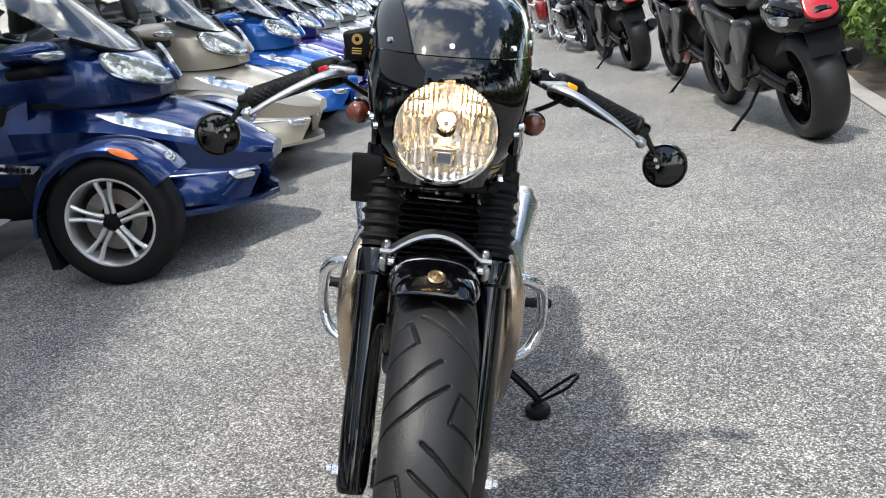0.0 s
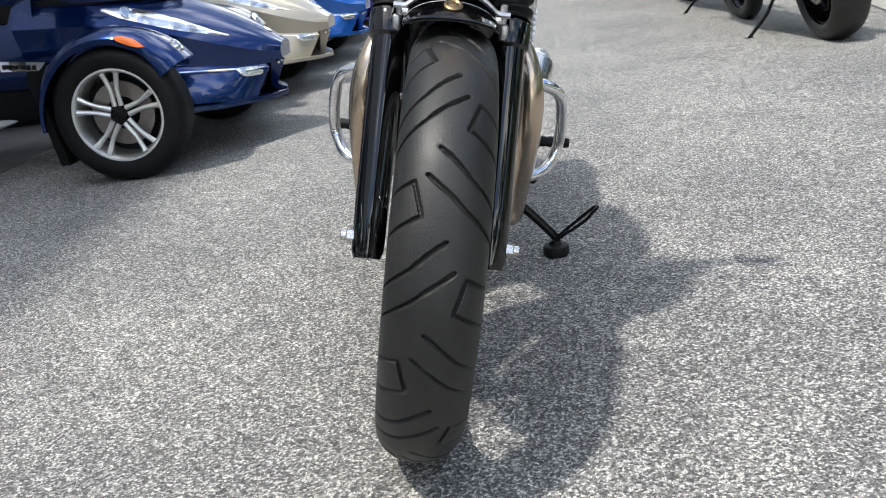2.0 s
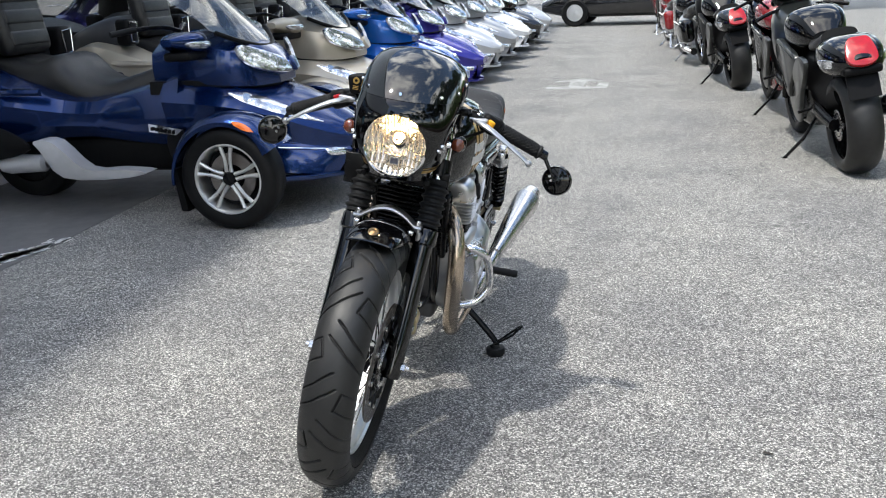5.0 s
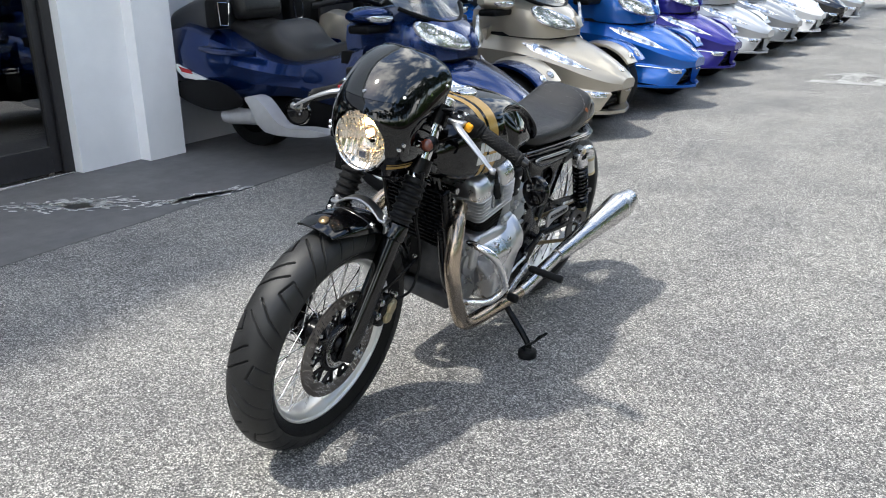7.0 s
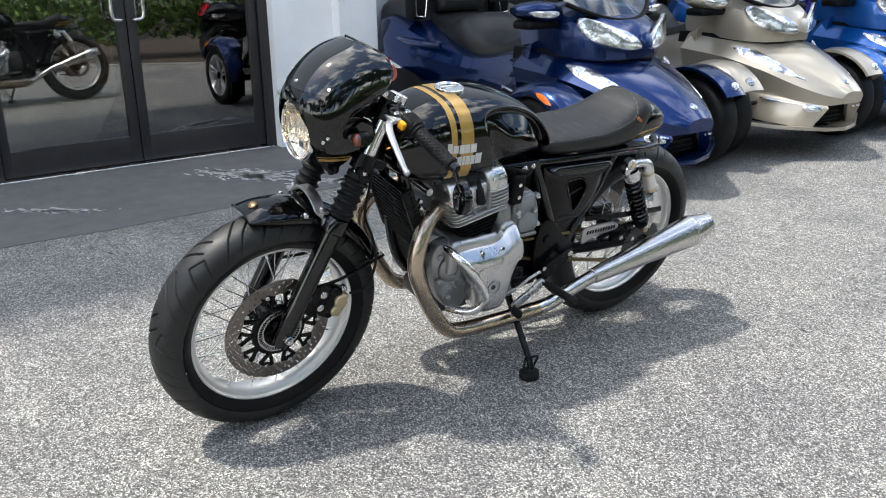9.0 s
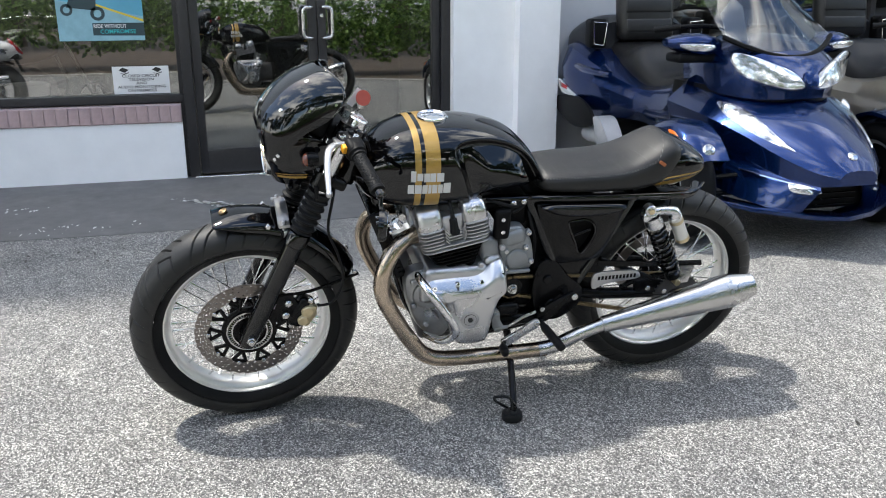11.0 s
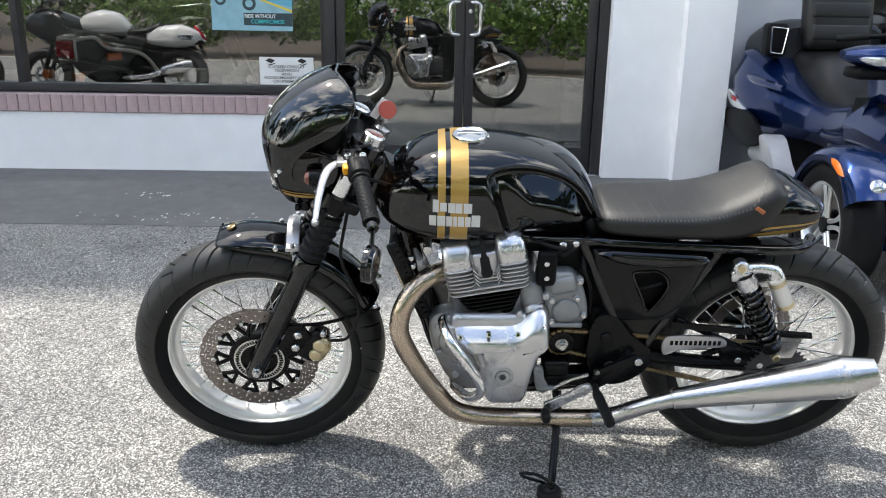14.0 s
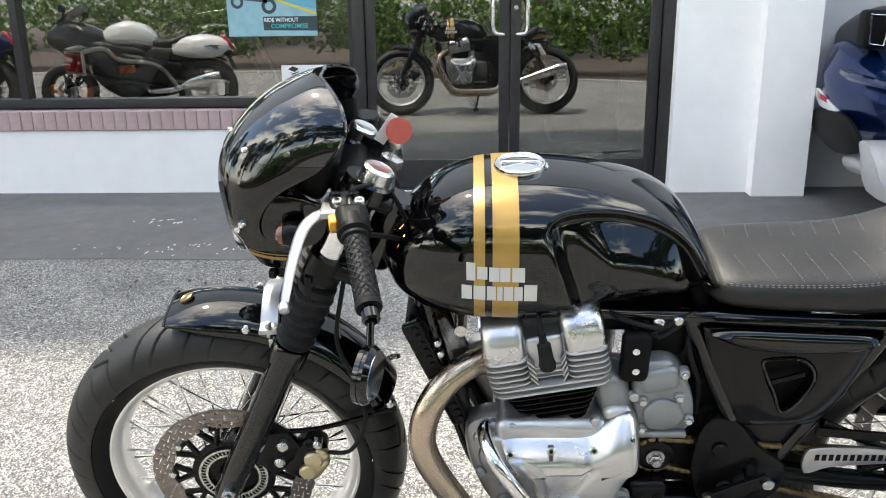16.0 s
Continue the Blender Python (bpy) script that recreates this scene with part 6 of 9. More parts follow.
part("rear_disc", holed_ring(0.085, 0.120, 2, 36, 0.003, 0.005).moved(Matrix.Translation((-0.09, REAR_Y, AXLE_Z))), DISC, rear_wheel, "drilled rear brake disc")
for sx in (1, -1):
    g = Geo()
    g.plate([(0.150 * sx, a, b) for a, b in ((0.885, 0.335), (0.905, 0.375), (0.965, 0.405), (1.005, 0.425), (1.020, 0.405), (0.985, 0.385), (0.930, 0.325), (0.900, 0.310))], (0.010 * sx, 0, 0), 0.003)
    g.tube([(0.105 * sx, 0.985, 0.42), (0.15 * sx, 0.985, 0.408)], 0.012, 12)
    br = part("footrest_bracket", g, BLACK_SATIN, bike, "black footrest bracket")
    g = Geo()
    g.cyl((0.155 * sx, 0.905, 0.325), (0.195 * sx, 0.905, 0.325), 0.009)
    g.lathe([(0, 0.0), (0, 0.012)] + [(0.006 + 0.0095 * k, 0.0125 + 0.002 * (k % 2)) for k in range(12)] + [(0.122, 0.012), (0.124, 0.0)], (0.19 * sx, 0.905, 0.325), (sx, 0.12, 0.0), 16)
    part("footrest", g, RUBBER, br)
    g = Geo()
    g.cyl((0.155 * sx, 1.010, 0.408), (0.168 * sx, 1.010, 0.408), 0.011, seg=12, chamfer=0.002)
    part("bracket_bolt", g, STEEL, br)
    g = Geo()
    g.cyl((0.155 * sx, 0.905, 0.372), (0.164 * sx, 0.905, 0.372), 0.008, seg=12)
    part("bracket_bolt", g, STEEL, br)
g = Geo()
g.plate(crom([(0.180, a, b) for a, b in ((0.768, 0.283), (0.786, 0.296), (0.830, 0.322), (0.872, 0.350), (0.890, 0.345), (0.888, 0.325), (0.845, 0.298), (0.800, 0.268), (0.778, 0.262))], 4, True), (0.010, 0, 0), 0.003)
g.tube([(0.172, 0.880, 0.372), (0.166, 0.840, 0.352), (0.160, 0.795, 0.318)], 0.0048, 8)
shift = part("shift_lever", g, POLISHED, bike, "polished flat gear shift lever")
g = Geo()
g.rbox((0.206, 0.774, 0.262), (0.044, 0.024, 0.030), 0.010)
part("toe_rubber", g, RUBBER, shift)
g = Geo()
g.cyl((0.188, 0.880, 0.338), (0.196, 0.880, 0.338), 0.010, seg=16, chamfer=0.002)
part("lever_bolt", g, STEEL, shift)
# linkage and brackets under the gearbox
g = Geo()
g.plate(crom([(0.150, a, b) for a, b in ((0.738, 0.385), (0.762, 0.380), (0.768, 0.345), (0.782, 0.318), (0.770, 0.300), (0.750, 0.312), (0.742, 0.345))], 3, True), (0.012, 0, 0), 0.003)
g.cyl((0.155, 0.752, 0.366), (0.170, 0.752, 0.366), 0.010, seg=14, chamfer=0.002)
g.tube([(0.158, 0.752, 0.312), (0.160, 0.795, 0.318)], 0.006, 8)
part("shift_linkage", g, GEARBOX_GREY, bike, "grey shift linkage")
g = Geo()
g.rbox((0.120, 0.800, 0.365), (0.05, 0.075, 0.045), 0.014)
g.rbox((0.100, 0.830, 0.315), (0.06, 0.16, 0.040), 0.014)
part("sump_bracket", g, BLACK_SATIN, bike)

# dark frame casting and plates behind the gearbox
g = Geo()
g.rbox((0, 0.935, 0.40), (0.19, 0.11, 0.26), 0.025)
g.rbox((0, 0.885, 0.50), (0.15, 0.10, 0.16), 0.025)
part("pivot_casting", g, BLACK_MATT, bike, "black swingarm pivot casting")
g = Geo()
g.plate(crom([(0.114, a, b) for a, b in ((0.892, 0.520), (0.945, 0.525), (0.990, 0.470), (1.050, 0.415), (1.040, 0.350), (0.970, 0.305), (0.905, 0.330), (0.878, 0.420))], 4, True), (0.016, 0, 0), 0.005)
fp = part("frame_plate", g, BLACK_SATIN, bike, "black frame plate behind the engine")
for yy, zz, r in ((0.925, 0.462, 0.016), (0.945, 0.370, 0.019), (0.995, 0.395, 0.008)):
    g = Geo()
    g.cyl((0.128, yy, zz), (0.139, yy, zz), r, seg=20, chamfer=0.003)
    part("plate_bolt", g, BLACK_SATIN if r > 0.01 else STEEL, fp)

# swingarm, shocks ------------------------------------------------------------
g = Geo()
for sx in (1, -1):
    g.tube([(0.085 * sx, 0.985, 0.385), (0.105 * sx, 1.15, 0.372), (0.112 * sx, 1.30, 0.365), (0.112 * sx, 1.43, 0.352)], 0.019, 14, 4)
    g.tube([(0.100 * sx, 1.20, 0.385), (0.112 * sx, 1.27, 0.425), (0.120 * sx, 1.345, 0.432)], 0.009, 10, 4)
    g.rbox((0.112 * sx, 1.425, 0.355), (0.022, 0.10, 0.055), 0.008)
    g.tube([(0.112 * sx, 1.105, 0.510), (0.118 * sx, 1.20, 0.467), (0.122 * sx, 1.31, 0.418)], 0.0085, 10)
    g.plate(crom([(0.116 * sx, a, b) for a, b in ((1.235, 0.447), (1.30, 0.428), (1.352, 0.405), (1.378, 0.372), (1.340, 0.352), (1.285, 0.358), (1.245, 0.378))], 3, True), (0.010 * sx, 0, 0), 0.003)
g.tube([(-0.10, 0.985, 0.385), (0.10, 0.985, 0.385)], 0.022, 14)
part("swingarm", g, BLACK_SATIN, bike, "black swingarm with a braced shock mount")
for yy, zz in ((1.347, 0.374), (1.285, 0.392)):
    g = Geo()
    g.cyl((0.124, yy, zz), (0.134, yy, zz), 0.009, seg=12, chamfer=0.002)
    part("arm_bolt", g, STEEL, bike)
for sx in (1, -1):
    g = Geo()
    g.plate([(0.128 * sx, a, b) for a, b in ((1.390, 0.466), (1.442, 0.462), (1.428, 0.402), (1.380, 0.400))], (0.004 * sx, 0, 0))
    adj = part("chain_adjuster", g, STEEL, bike, "steel chain adjuster plate")
    g = Geo()
    g.cyl((0.128 * sx, REAR_Y + 0.012, 0.425), (0.138 * sx, REAR_Y + 0.012, 0.425), 0.013, seg=6)
    part("adjuster_nut", g, STEEL, adj)
    g = Geo()
    g.cyl((0.11 * sx, REAR_Y, AXLE_Z), (0.15 * sx, REAR_Y, AXLE_Z), 0.012, seg=6)
    part("axle_nut", g, STEEL, bike)
g = Geo()
g.plate(crom([(0.138, a, b) for a, b in ((1.075, 0.468), (1.12, 0.478), (1.20, 0.476), (1.235, 0.464), (1.238, 0.446), (1.20, 0.440), (1.12, 0.432), (1.078, 0.418))], 4, True), (0.006, 0, 0), 0.002)
cg = part("chain_guard", g, BRACE_ALU, bike, "brushed steel chain guard plate with a brand mark")
g = Geo()
for k in range(11):
    g.rbox((0.1445, 1.095 + 0.0125 * k, 0.456), (0.001, 0.008, 0.014), 0.0003, seg=1)
part("guard_mark", g, BLACK_MATT, cg, "dark brand mark in plain blocks")
g = Geo()
g.plate([(0.124, 1.09, 0.512), (0.124, 1.28, 0.492), (0.124, 1.465, 0.479), (0.124, 1.470, 0.462), (0.124, 1.28, 0.473), (0.124, 1.09, 0.494)], (0.006, 0, 0), 0.001)
part("chain_case", g, BLACK_SATIN, bike)
for sx in (1, -1):
    T, Bm = Vector((0.138 * sx, 1.232, 0.688)), Vector((0.140 * sx, 1.374, 0.418))
    ax = (Bm - T).normalized()
    L = (Bm - T).length
    g = Geo()
    g.cyl(T + ax * 0.05, Bm - ax * 0.02, 0.014, seg=16)
    g.cyl(T + ax * 0.04, T + ax * 0.07, 0.027, seg=24, chamfer=0.004)
    g.cyl(Bm - ax * 0.055, Bm - ax * 0.02, 0.026, seg=24, chamfer=0.004)
    sh = part("shock_absorber", g, BLACK_SATIN, bike, "coil-over shock with a pale reservoir")
    g = Geo()
    u, w, _ = frame_of(ax)
    pts = [T + ax * (0.068 + (L - 0.11) * i / 300) + (u * math.cos(TAU * 10 * i / 300) + w * math.sin(TAU * 10 * i / 300)) * 0.0250 for i in range(301)]
    g.tube(pts, 0.0054, 8)
    part("spring", g, BLACK_PAINT, sh, "black coil spring")
    g = Geo()
    g.cyl(T - Vector((0.012 * sx, 0, 0)), T + Vector((0.016 * sx, 0, 0)), 0.019, seg=24, chamfer=0.003)
    g.rbox(T + Vector((0, 0.004, -0.024)), (0.034, 0.050, 0.034), 0.010)
    g.tube([T + Vector((0, 0.008, -0.010)), T + Vector((0, 0.045, -0.006)), T + Vector((0, 0.085, -0.012)), T + Vector((0, 0.097, -0.030))], [0.015, 0.0135, 0.017, 0.0215], 14, 4)
    g.lathe([(0.028, 0.026), (0.050, 0.029), (0.066, 0.029), (0.072, 0.026)], T, ax, 24)
    top = part("shock_head", g, POLISHED, sh)
    g = Geo()
    r0 = T + Vector((0.0, 0.094, -0.030))
    g.cyl(r0, r0 + ax * 0.100, 0.0215, seg=24, chamfer=0.004)
    part("reservoir", g, material("pale_reservoir", (0.72, 0.70, 0.66), 0.3, 0.4, vary=0.05), sh)
    for s in (0.012, 0.085):
        g = Geo()
        g.lathe([(s, 0.0218), (s, 0.0226), (s + 0.012, 0.0226), (s + 0.012, 0.0218)], r0, ax, 24, wrap=True)
        part("reservoir_band", g, GOLD_METAL, sh)
    g = Geo()
    g.cyl(T + Vector((0.014 * sx, 0, 0)), T + Vector((0.022 * sx, 0, 0)), 0.010, seg=6)
    part("top_bolt", g, GOLD_METAL, sh)
    g = Geo()
    g.cyl(Bm - Vector((0.01 * sx, 0, 0)), Bm + Vector((0.020 * sx, 0, 0)), 0.011, seg=16, chamfer=0.002)
    part("bottom_bolt", g, GOLD_METAL, sh)

# side stand ------------------------------------------------------------
UN = BIKE_POSE.inverted()
foot = UN @ Vector((0.300, 0.786, 0.030))
g = Geo()
g.tube([(0.105, 0.815, 0.265), (0.150, 0.815, 0.215), foot + Vector((-0.012, 0.006, 0.03)), foot], [0.013, 0.011, 0.010], 12, 4)
stand = part("side_stand", g, BLACK_SATIN, bike, "black side stand on a round puck")
g = Geo()
g.lathe([(0.0, 0.0), (0.0, 0.030), (0.004, 0.033), (0.022, 0.033), (0.026, 0.030), (0.028, 0.018), (0.036, 0.012), (0.036, 0.0)], (0.300, 0.786, GROUND_Z), (0, 0, 1), 32)
part("stand_foot", g.moved(UN), RUBBER, stand)
g = Geo()
loop = [Vector((0.285, 0.775, 0.042)), Vector((0.365, 0.711, 0.110)), Vector((0.390, 0.696, 0.138)), Vector((0.405, 0.712, 0.146)), Vector((0.392, 0.742, 0.132)), Vector((0.310, 0.796, 0.054))]
g.tube(loop, 0.0042, 8, 4)
part("stand_tab", g.moved(UN), BLACK_SATIN, stand)
# cables
g = Geo()
g.tube([(0.20, 0.262, 0.955), (0.17, 0.30, 0.93), (0.12, 0.33, 0.90), (0.06, 0.36, 0.86)], 0.0045, 8, 6)
part("control_cable", g, RUBBER, bike, "black control cable")
g = Geo()
g.tube([(0.16, 0.24, 0.97), (0.13, 0.30, 0.99), (0.09, 0.34, 0.97), (0.05, 0.37, 0.88)], 0.0040, 8, 6)
part("control_cable", g, RUBBER, bike, "black control cable")
g = Geo()
g.tube([(-0.20, 0.262, 0.955), (-0.17, 0.30, 0.93), (-0.12, 0.33, 0.90), (-0.06, 0.36, 0.86)], 0.0045, 8, 6)
part("control_cable", g, RUBBER, bike, "black control cable")
g = Geo()
g.tube([(-0.16, 0.255, 1.0), (-0.13, 0.22, 0.96), (-0.11, 0.23, 0.88), (-0.10, 0.24, 0.80)], 0.0040, 8, 6)
part("control_cable", g, RUBBER, bike, "black control cable")

# rear fender, tail lamp
g = Geo()
rg = []
for k in range(17):
    a = radians(-75 + 62 * k / 16)
    o, i2 = [], []
    for j in range(13):
        s = -1 + j / 6
        r = 0.375 - 0.03 * (1 - math.cos(s * math.pi / 2))
        x = 0.085 * math.sin(s * math.pi / 2)
        o.append((x, REAR_Y + r * math.sin(a), AXLE_Z + r * math.cos(a)))
        i2.append((x * 0.96, REAR_Y + (r - 0.004) * math.sin(a), AXLE_Z + (r - 0.004) * math.cos(a)))
    rg.append(o + i2[::-1])
g.loft(rg)
part("inner_fender", g, BLACK_MATT, bike, "black inner rear fender")

# ---- three-wheeled roadsters in a row ----
PAINT_NAVY = material("navy_metallic_paint", (0.002, 0.021, 0.108), 0.24, 0.75, coat=0.7, flakes=0.05)
PAINT_TAN = material("champagne_metallic_paint", (0.42, 0.375, 0.30), 0.3, 0.5, coat=0.8, flakes=0.08)
PAINT_BLUE = material("bright_blue_paint", (0.004, 0.10, 0.42), 0.26, 0.5, coat=0.8, flakes=0.05)
PAINT_PURPLE = material("violet_blue_paint", (0.026, 0.022, 0.25), 0.26, 0.5, coat=0.8, flakes=0.05)
PAINT_SILVER = material("silver_paint", (0.50, 0.51, 0.52), 0.28, 0.5, coat=1.0, flakes=0.1)
PAINT_GREY = material("grey_paint", (0.30, 0.31, 0.32), 0.28, 0.5, coat=1.0, flakes=0.1)
PAINT_WHITE = material("white_paint", (0.74, 0.74, 0.73), 0.25, coat=1.0, vary=0.02)
PAINT_BLACK = material("black_car_paint", (0.008, 0.008, 0.009), 0.12, coat=1.0, vary=0.1)


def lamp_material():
    """Clear lamp cells: bright and dim reflections painted as patches, with facets, under gloss."""
    m = material("painted_gleam_lamp_cell", (0.62, 0.65, 0.69), 0.18, 0.85, coat=1.0)
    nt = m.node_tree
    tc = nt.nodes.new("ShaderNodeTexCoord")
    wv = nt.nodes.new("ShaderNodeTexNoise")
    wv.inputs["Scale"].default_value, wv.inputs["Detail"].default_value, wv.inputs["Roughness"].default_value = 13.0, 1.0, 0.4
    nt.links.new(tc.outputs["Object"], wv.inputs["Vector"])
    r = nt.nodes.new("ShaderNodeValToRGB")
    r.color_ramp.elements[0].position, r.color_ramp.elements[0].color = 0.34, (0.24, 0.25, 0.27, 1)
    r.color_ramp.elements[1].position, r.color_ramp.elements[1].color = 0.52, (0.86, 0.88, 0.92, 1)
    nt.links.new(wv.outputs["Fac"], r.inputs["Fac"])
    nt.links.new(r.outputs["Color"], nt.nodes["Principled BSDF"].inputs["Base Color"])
    vo = nt.nodes.new("ShaderNodeTexVoronoi")
    vo.inputs["Scale"].default_value = 34.0
    nt.links.new(tc.outputs["Object"], vo.inputs["Vector"])
    bp = nt.nodes.new("ShaderNodeBump")
    bp.inputs["Strength"].default_value, bp.inputs["Distance"].default_value = 0.35, 0.004
    nt.links.new(vo.outputs["Distance"], bp.inputs["Height"])
    nt.links.new(bp.outputs["Normal"], nt.nodes["Principled BSDF"].inputs["Normal"])
    return m


LAMP_CLEAR = lamp_material()
SCREEN_CLEAR = clear("touring_screen", (0.84, 0.87, 0.89), 0.01, 2.05)
CASE_GREY = material("dark_case_plastic", (0.022, 0.023, 0.026), 0.4, vary=0.2, scale=12, bump=0.2)
FOOT_SILVER = material("silver_plastic", (0.46, 0.46, 0.47), 0.4, 0.3, vary=0.08)


def ybox(g):
    """Both sides: the geometry and its mirror across y = 0."""
    k = len(g.v)
    g.v += [(x, -y, z) for x, y, z in g.v]
    g.f += [tuple(i + k for i in reversed(q)) for q in g.f]
    return g


def one_side(g, s):
    if s < 0:
        g.v = [(x, -y, z) for x, y, z in g.v]
        g.f = [tuple(reversed(q)) for q in g.f]
    return g


NX = [-0.50, -0.10, 0.15, 0.35, 0.50, 0.58]
NWL, NZL = [0.40, 0.39, 0.33, 0.26, 0.17, 0.09], [0.46, 0.41, 0.38, 0.365, 0.36, 0.375]
NWE, NZE = [0.46, 0.45, 0.37, 0.28, 0.185, 0.105], [0.67, 0.635, 0.565, 0.485, 0.43, 0.41]
NWM, NZM = [0.27, 0.23, 0.175, 0.125, 0.075, 0.035], [0.80, 0.745, 0.675, 0.59, 0.505, 0.445]
NZT = [0.825, 0.775, 0.705, 0.615, 0.52, 0.45]


def nose_side(x, t, out=0.0):
    """On the sloping flank of the bonnet: t 0 at the lower crease, 1 at the upper crease."""
    a = Vector((x, ease(NX, NWE, x), ease(NX, NZE, x)))
    b = Vector((x, ease(NX, NWM, x), ease(NX, NZM, x)))
    p = a.lerp(b, t)
    bulge = 0.016 * math.sin(math.pi * min(max(t, 0), 1))
    return p + Vector((0.35, 0.55, 0.75)).normalized() * (out + bulge)


def trike(label):
    T = thing("three_wheeled_roadster", label, "motorcycle", group="three-wheelers parked in a row")

    def paint(name, g, label="", sharp=32, parent=None):
        p = part(name, g, PAINT_NAVY, parent or T, label, sharp)
        p["paint"] = 1
        return p

    # bonnet
    g = Geo()
    rings = []
    for i in range(33):
        x = -0.50 + 1.08 * i / 32
        half = [Vector((x, ease(NX, NWL, x), ease(NX, NZL, x)))]
        half += [nose_side(x, k / 5) for k in range(6)]
        wm, zm, zt = ease(NX, NWM, x), ease(NX, NZM, x), ease(NX, NZT, x)
        half += [Vector((x, wm * (1 - k / 4), zm + (zt - zm) * math.sin(math.pi / 2 * k / 4))) for k in (0.35, 1, 2, 3, 4)]
        rings.append([tuple(p) for p in half] + [(p.x, -p.y, p.z) for p in reversed(half[:-1])])
    g.loft(rings)
    paint("bonnet", g, "sharp creased bonnet", 22)
    for s in (1, -1):
        g = Geo()
        rows = []
        for i in range(25):
            x = -0.13 + 0.51 * i / 24
            t0 = ease([-0.13, 0.0, 0.2, 0.38], [0.42, 0.18, 0.12, 0.30], x)
            t1 = ease([-0.13, 0.0, 0.2, 0.38], [0.52, 0.66, 0.50, 0.32], x)
            rows.append([nose_side(x, t0 + (t1 - t0) * k / 4, 0.005 if 0 < k < 4 else -0.003) for k in range(5)])
        g.loft(rows, False, False)
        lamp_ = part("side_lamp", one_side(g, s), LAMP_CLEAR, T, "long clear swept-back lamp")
        g = Geo()
        c = nose_side(-0.02, 0.40, 0.003)
        g.lathe([(0.0, 0.0), (0.0, 0.030), (0.008, 0.034), (0.010, 0.030), (0.006, 0.026), (0.006, 0.0)], c, (0.75, 0.35, 0.55), 24)
        part("projector", one_side(g, s), POLISHED, lamp_)
    # nose badge
    g = Geo()
    g.lathe([(0.0, 0.0), (0.0, 0.026), (0.004, 0.024), (0.006, 0.0)], (0.515, 0, 0.506), (0.55, 0, 0.83), 24)
    part("badge", g, CHROME, T, "round chrome emblem without lettering")
    # upper cowl with twin headlamps
    g = Geo()
    UX = [-0.62, -0.40, -0.15, 0.02, 0.10]
    rings = []
    for i in range(21):
        x = -0.62 + 0.72 * i / 20
        w, zb, zt = ease(UX, [0.30, 0.34, 0.33, 0.24, 0.12], x), ease(UX, [0.76, 0.76, 0.74, 0.73, 0.735], x), ease(UX, [0.99, 1.05, 1.02, 0.93, 0.845], x)
        half = [(w * 0.96, zb), (w, zb + (zt - zb) * 0.35), (w * 0.95, zb + (zt - zb) * 0.72), (w * 0.62, zb + (zt - zb) * 0.95), (0.0, zt)]
        rings.append([(x, a, b) for a, b in half] + [(x, -a, b) for a, b in reversed(half[:-1])])
    g.loft(rings)
    paint("cowl", g, "headlamp cowl", 28)
    for s in (1, -1):
        g = Geo()
        o = crom([(-0.055, 0.345, 0.962), (0.035, 0.20, 0.925), (0.105, 0.075, 0.865), (0.135, 0.025, 0.800), (0.115, 0.10, 0.782), (0.045, 0.25, 0.815), (-0.035, 0.335, 0.880)], 4, True)
        n = Vector((0.82, 0.42, 0.38))
        g.plate(o, n * 0.022, 0.012)
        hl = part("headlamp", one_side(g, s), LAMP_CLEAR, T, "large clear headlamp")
        g = Geo()
        g.lathe([(0.0, 0.0), (0.0, 0.040), (0.010, 0.044), (0.014, 0.038), (0.006, 0.030), (0.010, 0.015), (0.012, 0.0)], Vector((0.062, 0.175, 0.868)), n, 24)
        part("projector", one_side(g, s), CHROME, hl)
        g = Geo()
        g.lathe([(0.012, 0.0), (0.012, 0.028), (0.013, 0.028), (0.013, 0.0)], Vector((0.062, 0.175, 0.868)), n, 24)
        part("projector_eye", one_side(g, s), BLACK_SATIN, hl)
    # dark mask round the headlamps, centre spine
    g = Geo()
    g.plate(crom([(0.118, 0.035, 0.865), (0.150, 0.030, 0.80), (0.150, -0.030, 0.80), (0.118, -0.035, 0.865)], 4, True), (0.02, 0, 0.012), 0.005)
    paint("cowl_spine", g)
    # windscreen with pale panels inside
    g = Geo()

    def scr(u, v, out=0.0):
        return Vector((-0.02 - 0.46 * v - 0.16 * u * u + out, u * (0.335 - 0.07 * v), 0.945 + 0.46 * v + 0.10 * u * u * (1 - v) - 0.08 * u ** 4 * v))

    for off in (0.0, -0.005):
        k = len(g.v)
        g.v += [tuple(scr(-1 + 2 * j / 16, i / 10, off)) for i in range(11) for j in range(17)]
        g.f += [tuple(k + q for q in (i * 17 + j, i * 17 + j + 1, (i + 1) * 17 + j + 1, (i + 1) * 17 + j)) for i in range(10) for j in range(16)]
    w = part("windscreen", g, SCREEN_CLEAR, T, "tall clear touring windscreen")
    w.visible_shadow = False
    g = Geo()
    g.tube([scr(-1 + 2 * j / 24, 0.0, 0.004) + Vector((0, 0, -0.006)) for j in range(25)], 0.014, 8)
    part("screen_base", g, BLACK_MATT, T)
    # braces, silver and enlarged to stand also for the sky mirrored in the screen
    for s in (1, -1):
        g = Geo()
        g.plate([scr(s * 0.86, 0.08, -0.05), scr(s * 0.80, 0.40, -0.05), scr(s * 0.52, 0.62, -0.05), scr(s * 0.42, 0.52, -0.05), scr(s * 0.58, 0.08, -0.05)], (-0.008, 0, 0))
        part("screen_glint_brace", g, PAINT_SILVER, T)
    # black shroud between cowl and bonnet
    g = Geo()
    rings = []
    for i in range(13):
        x = -0.62 + 0.70 * i / 12
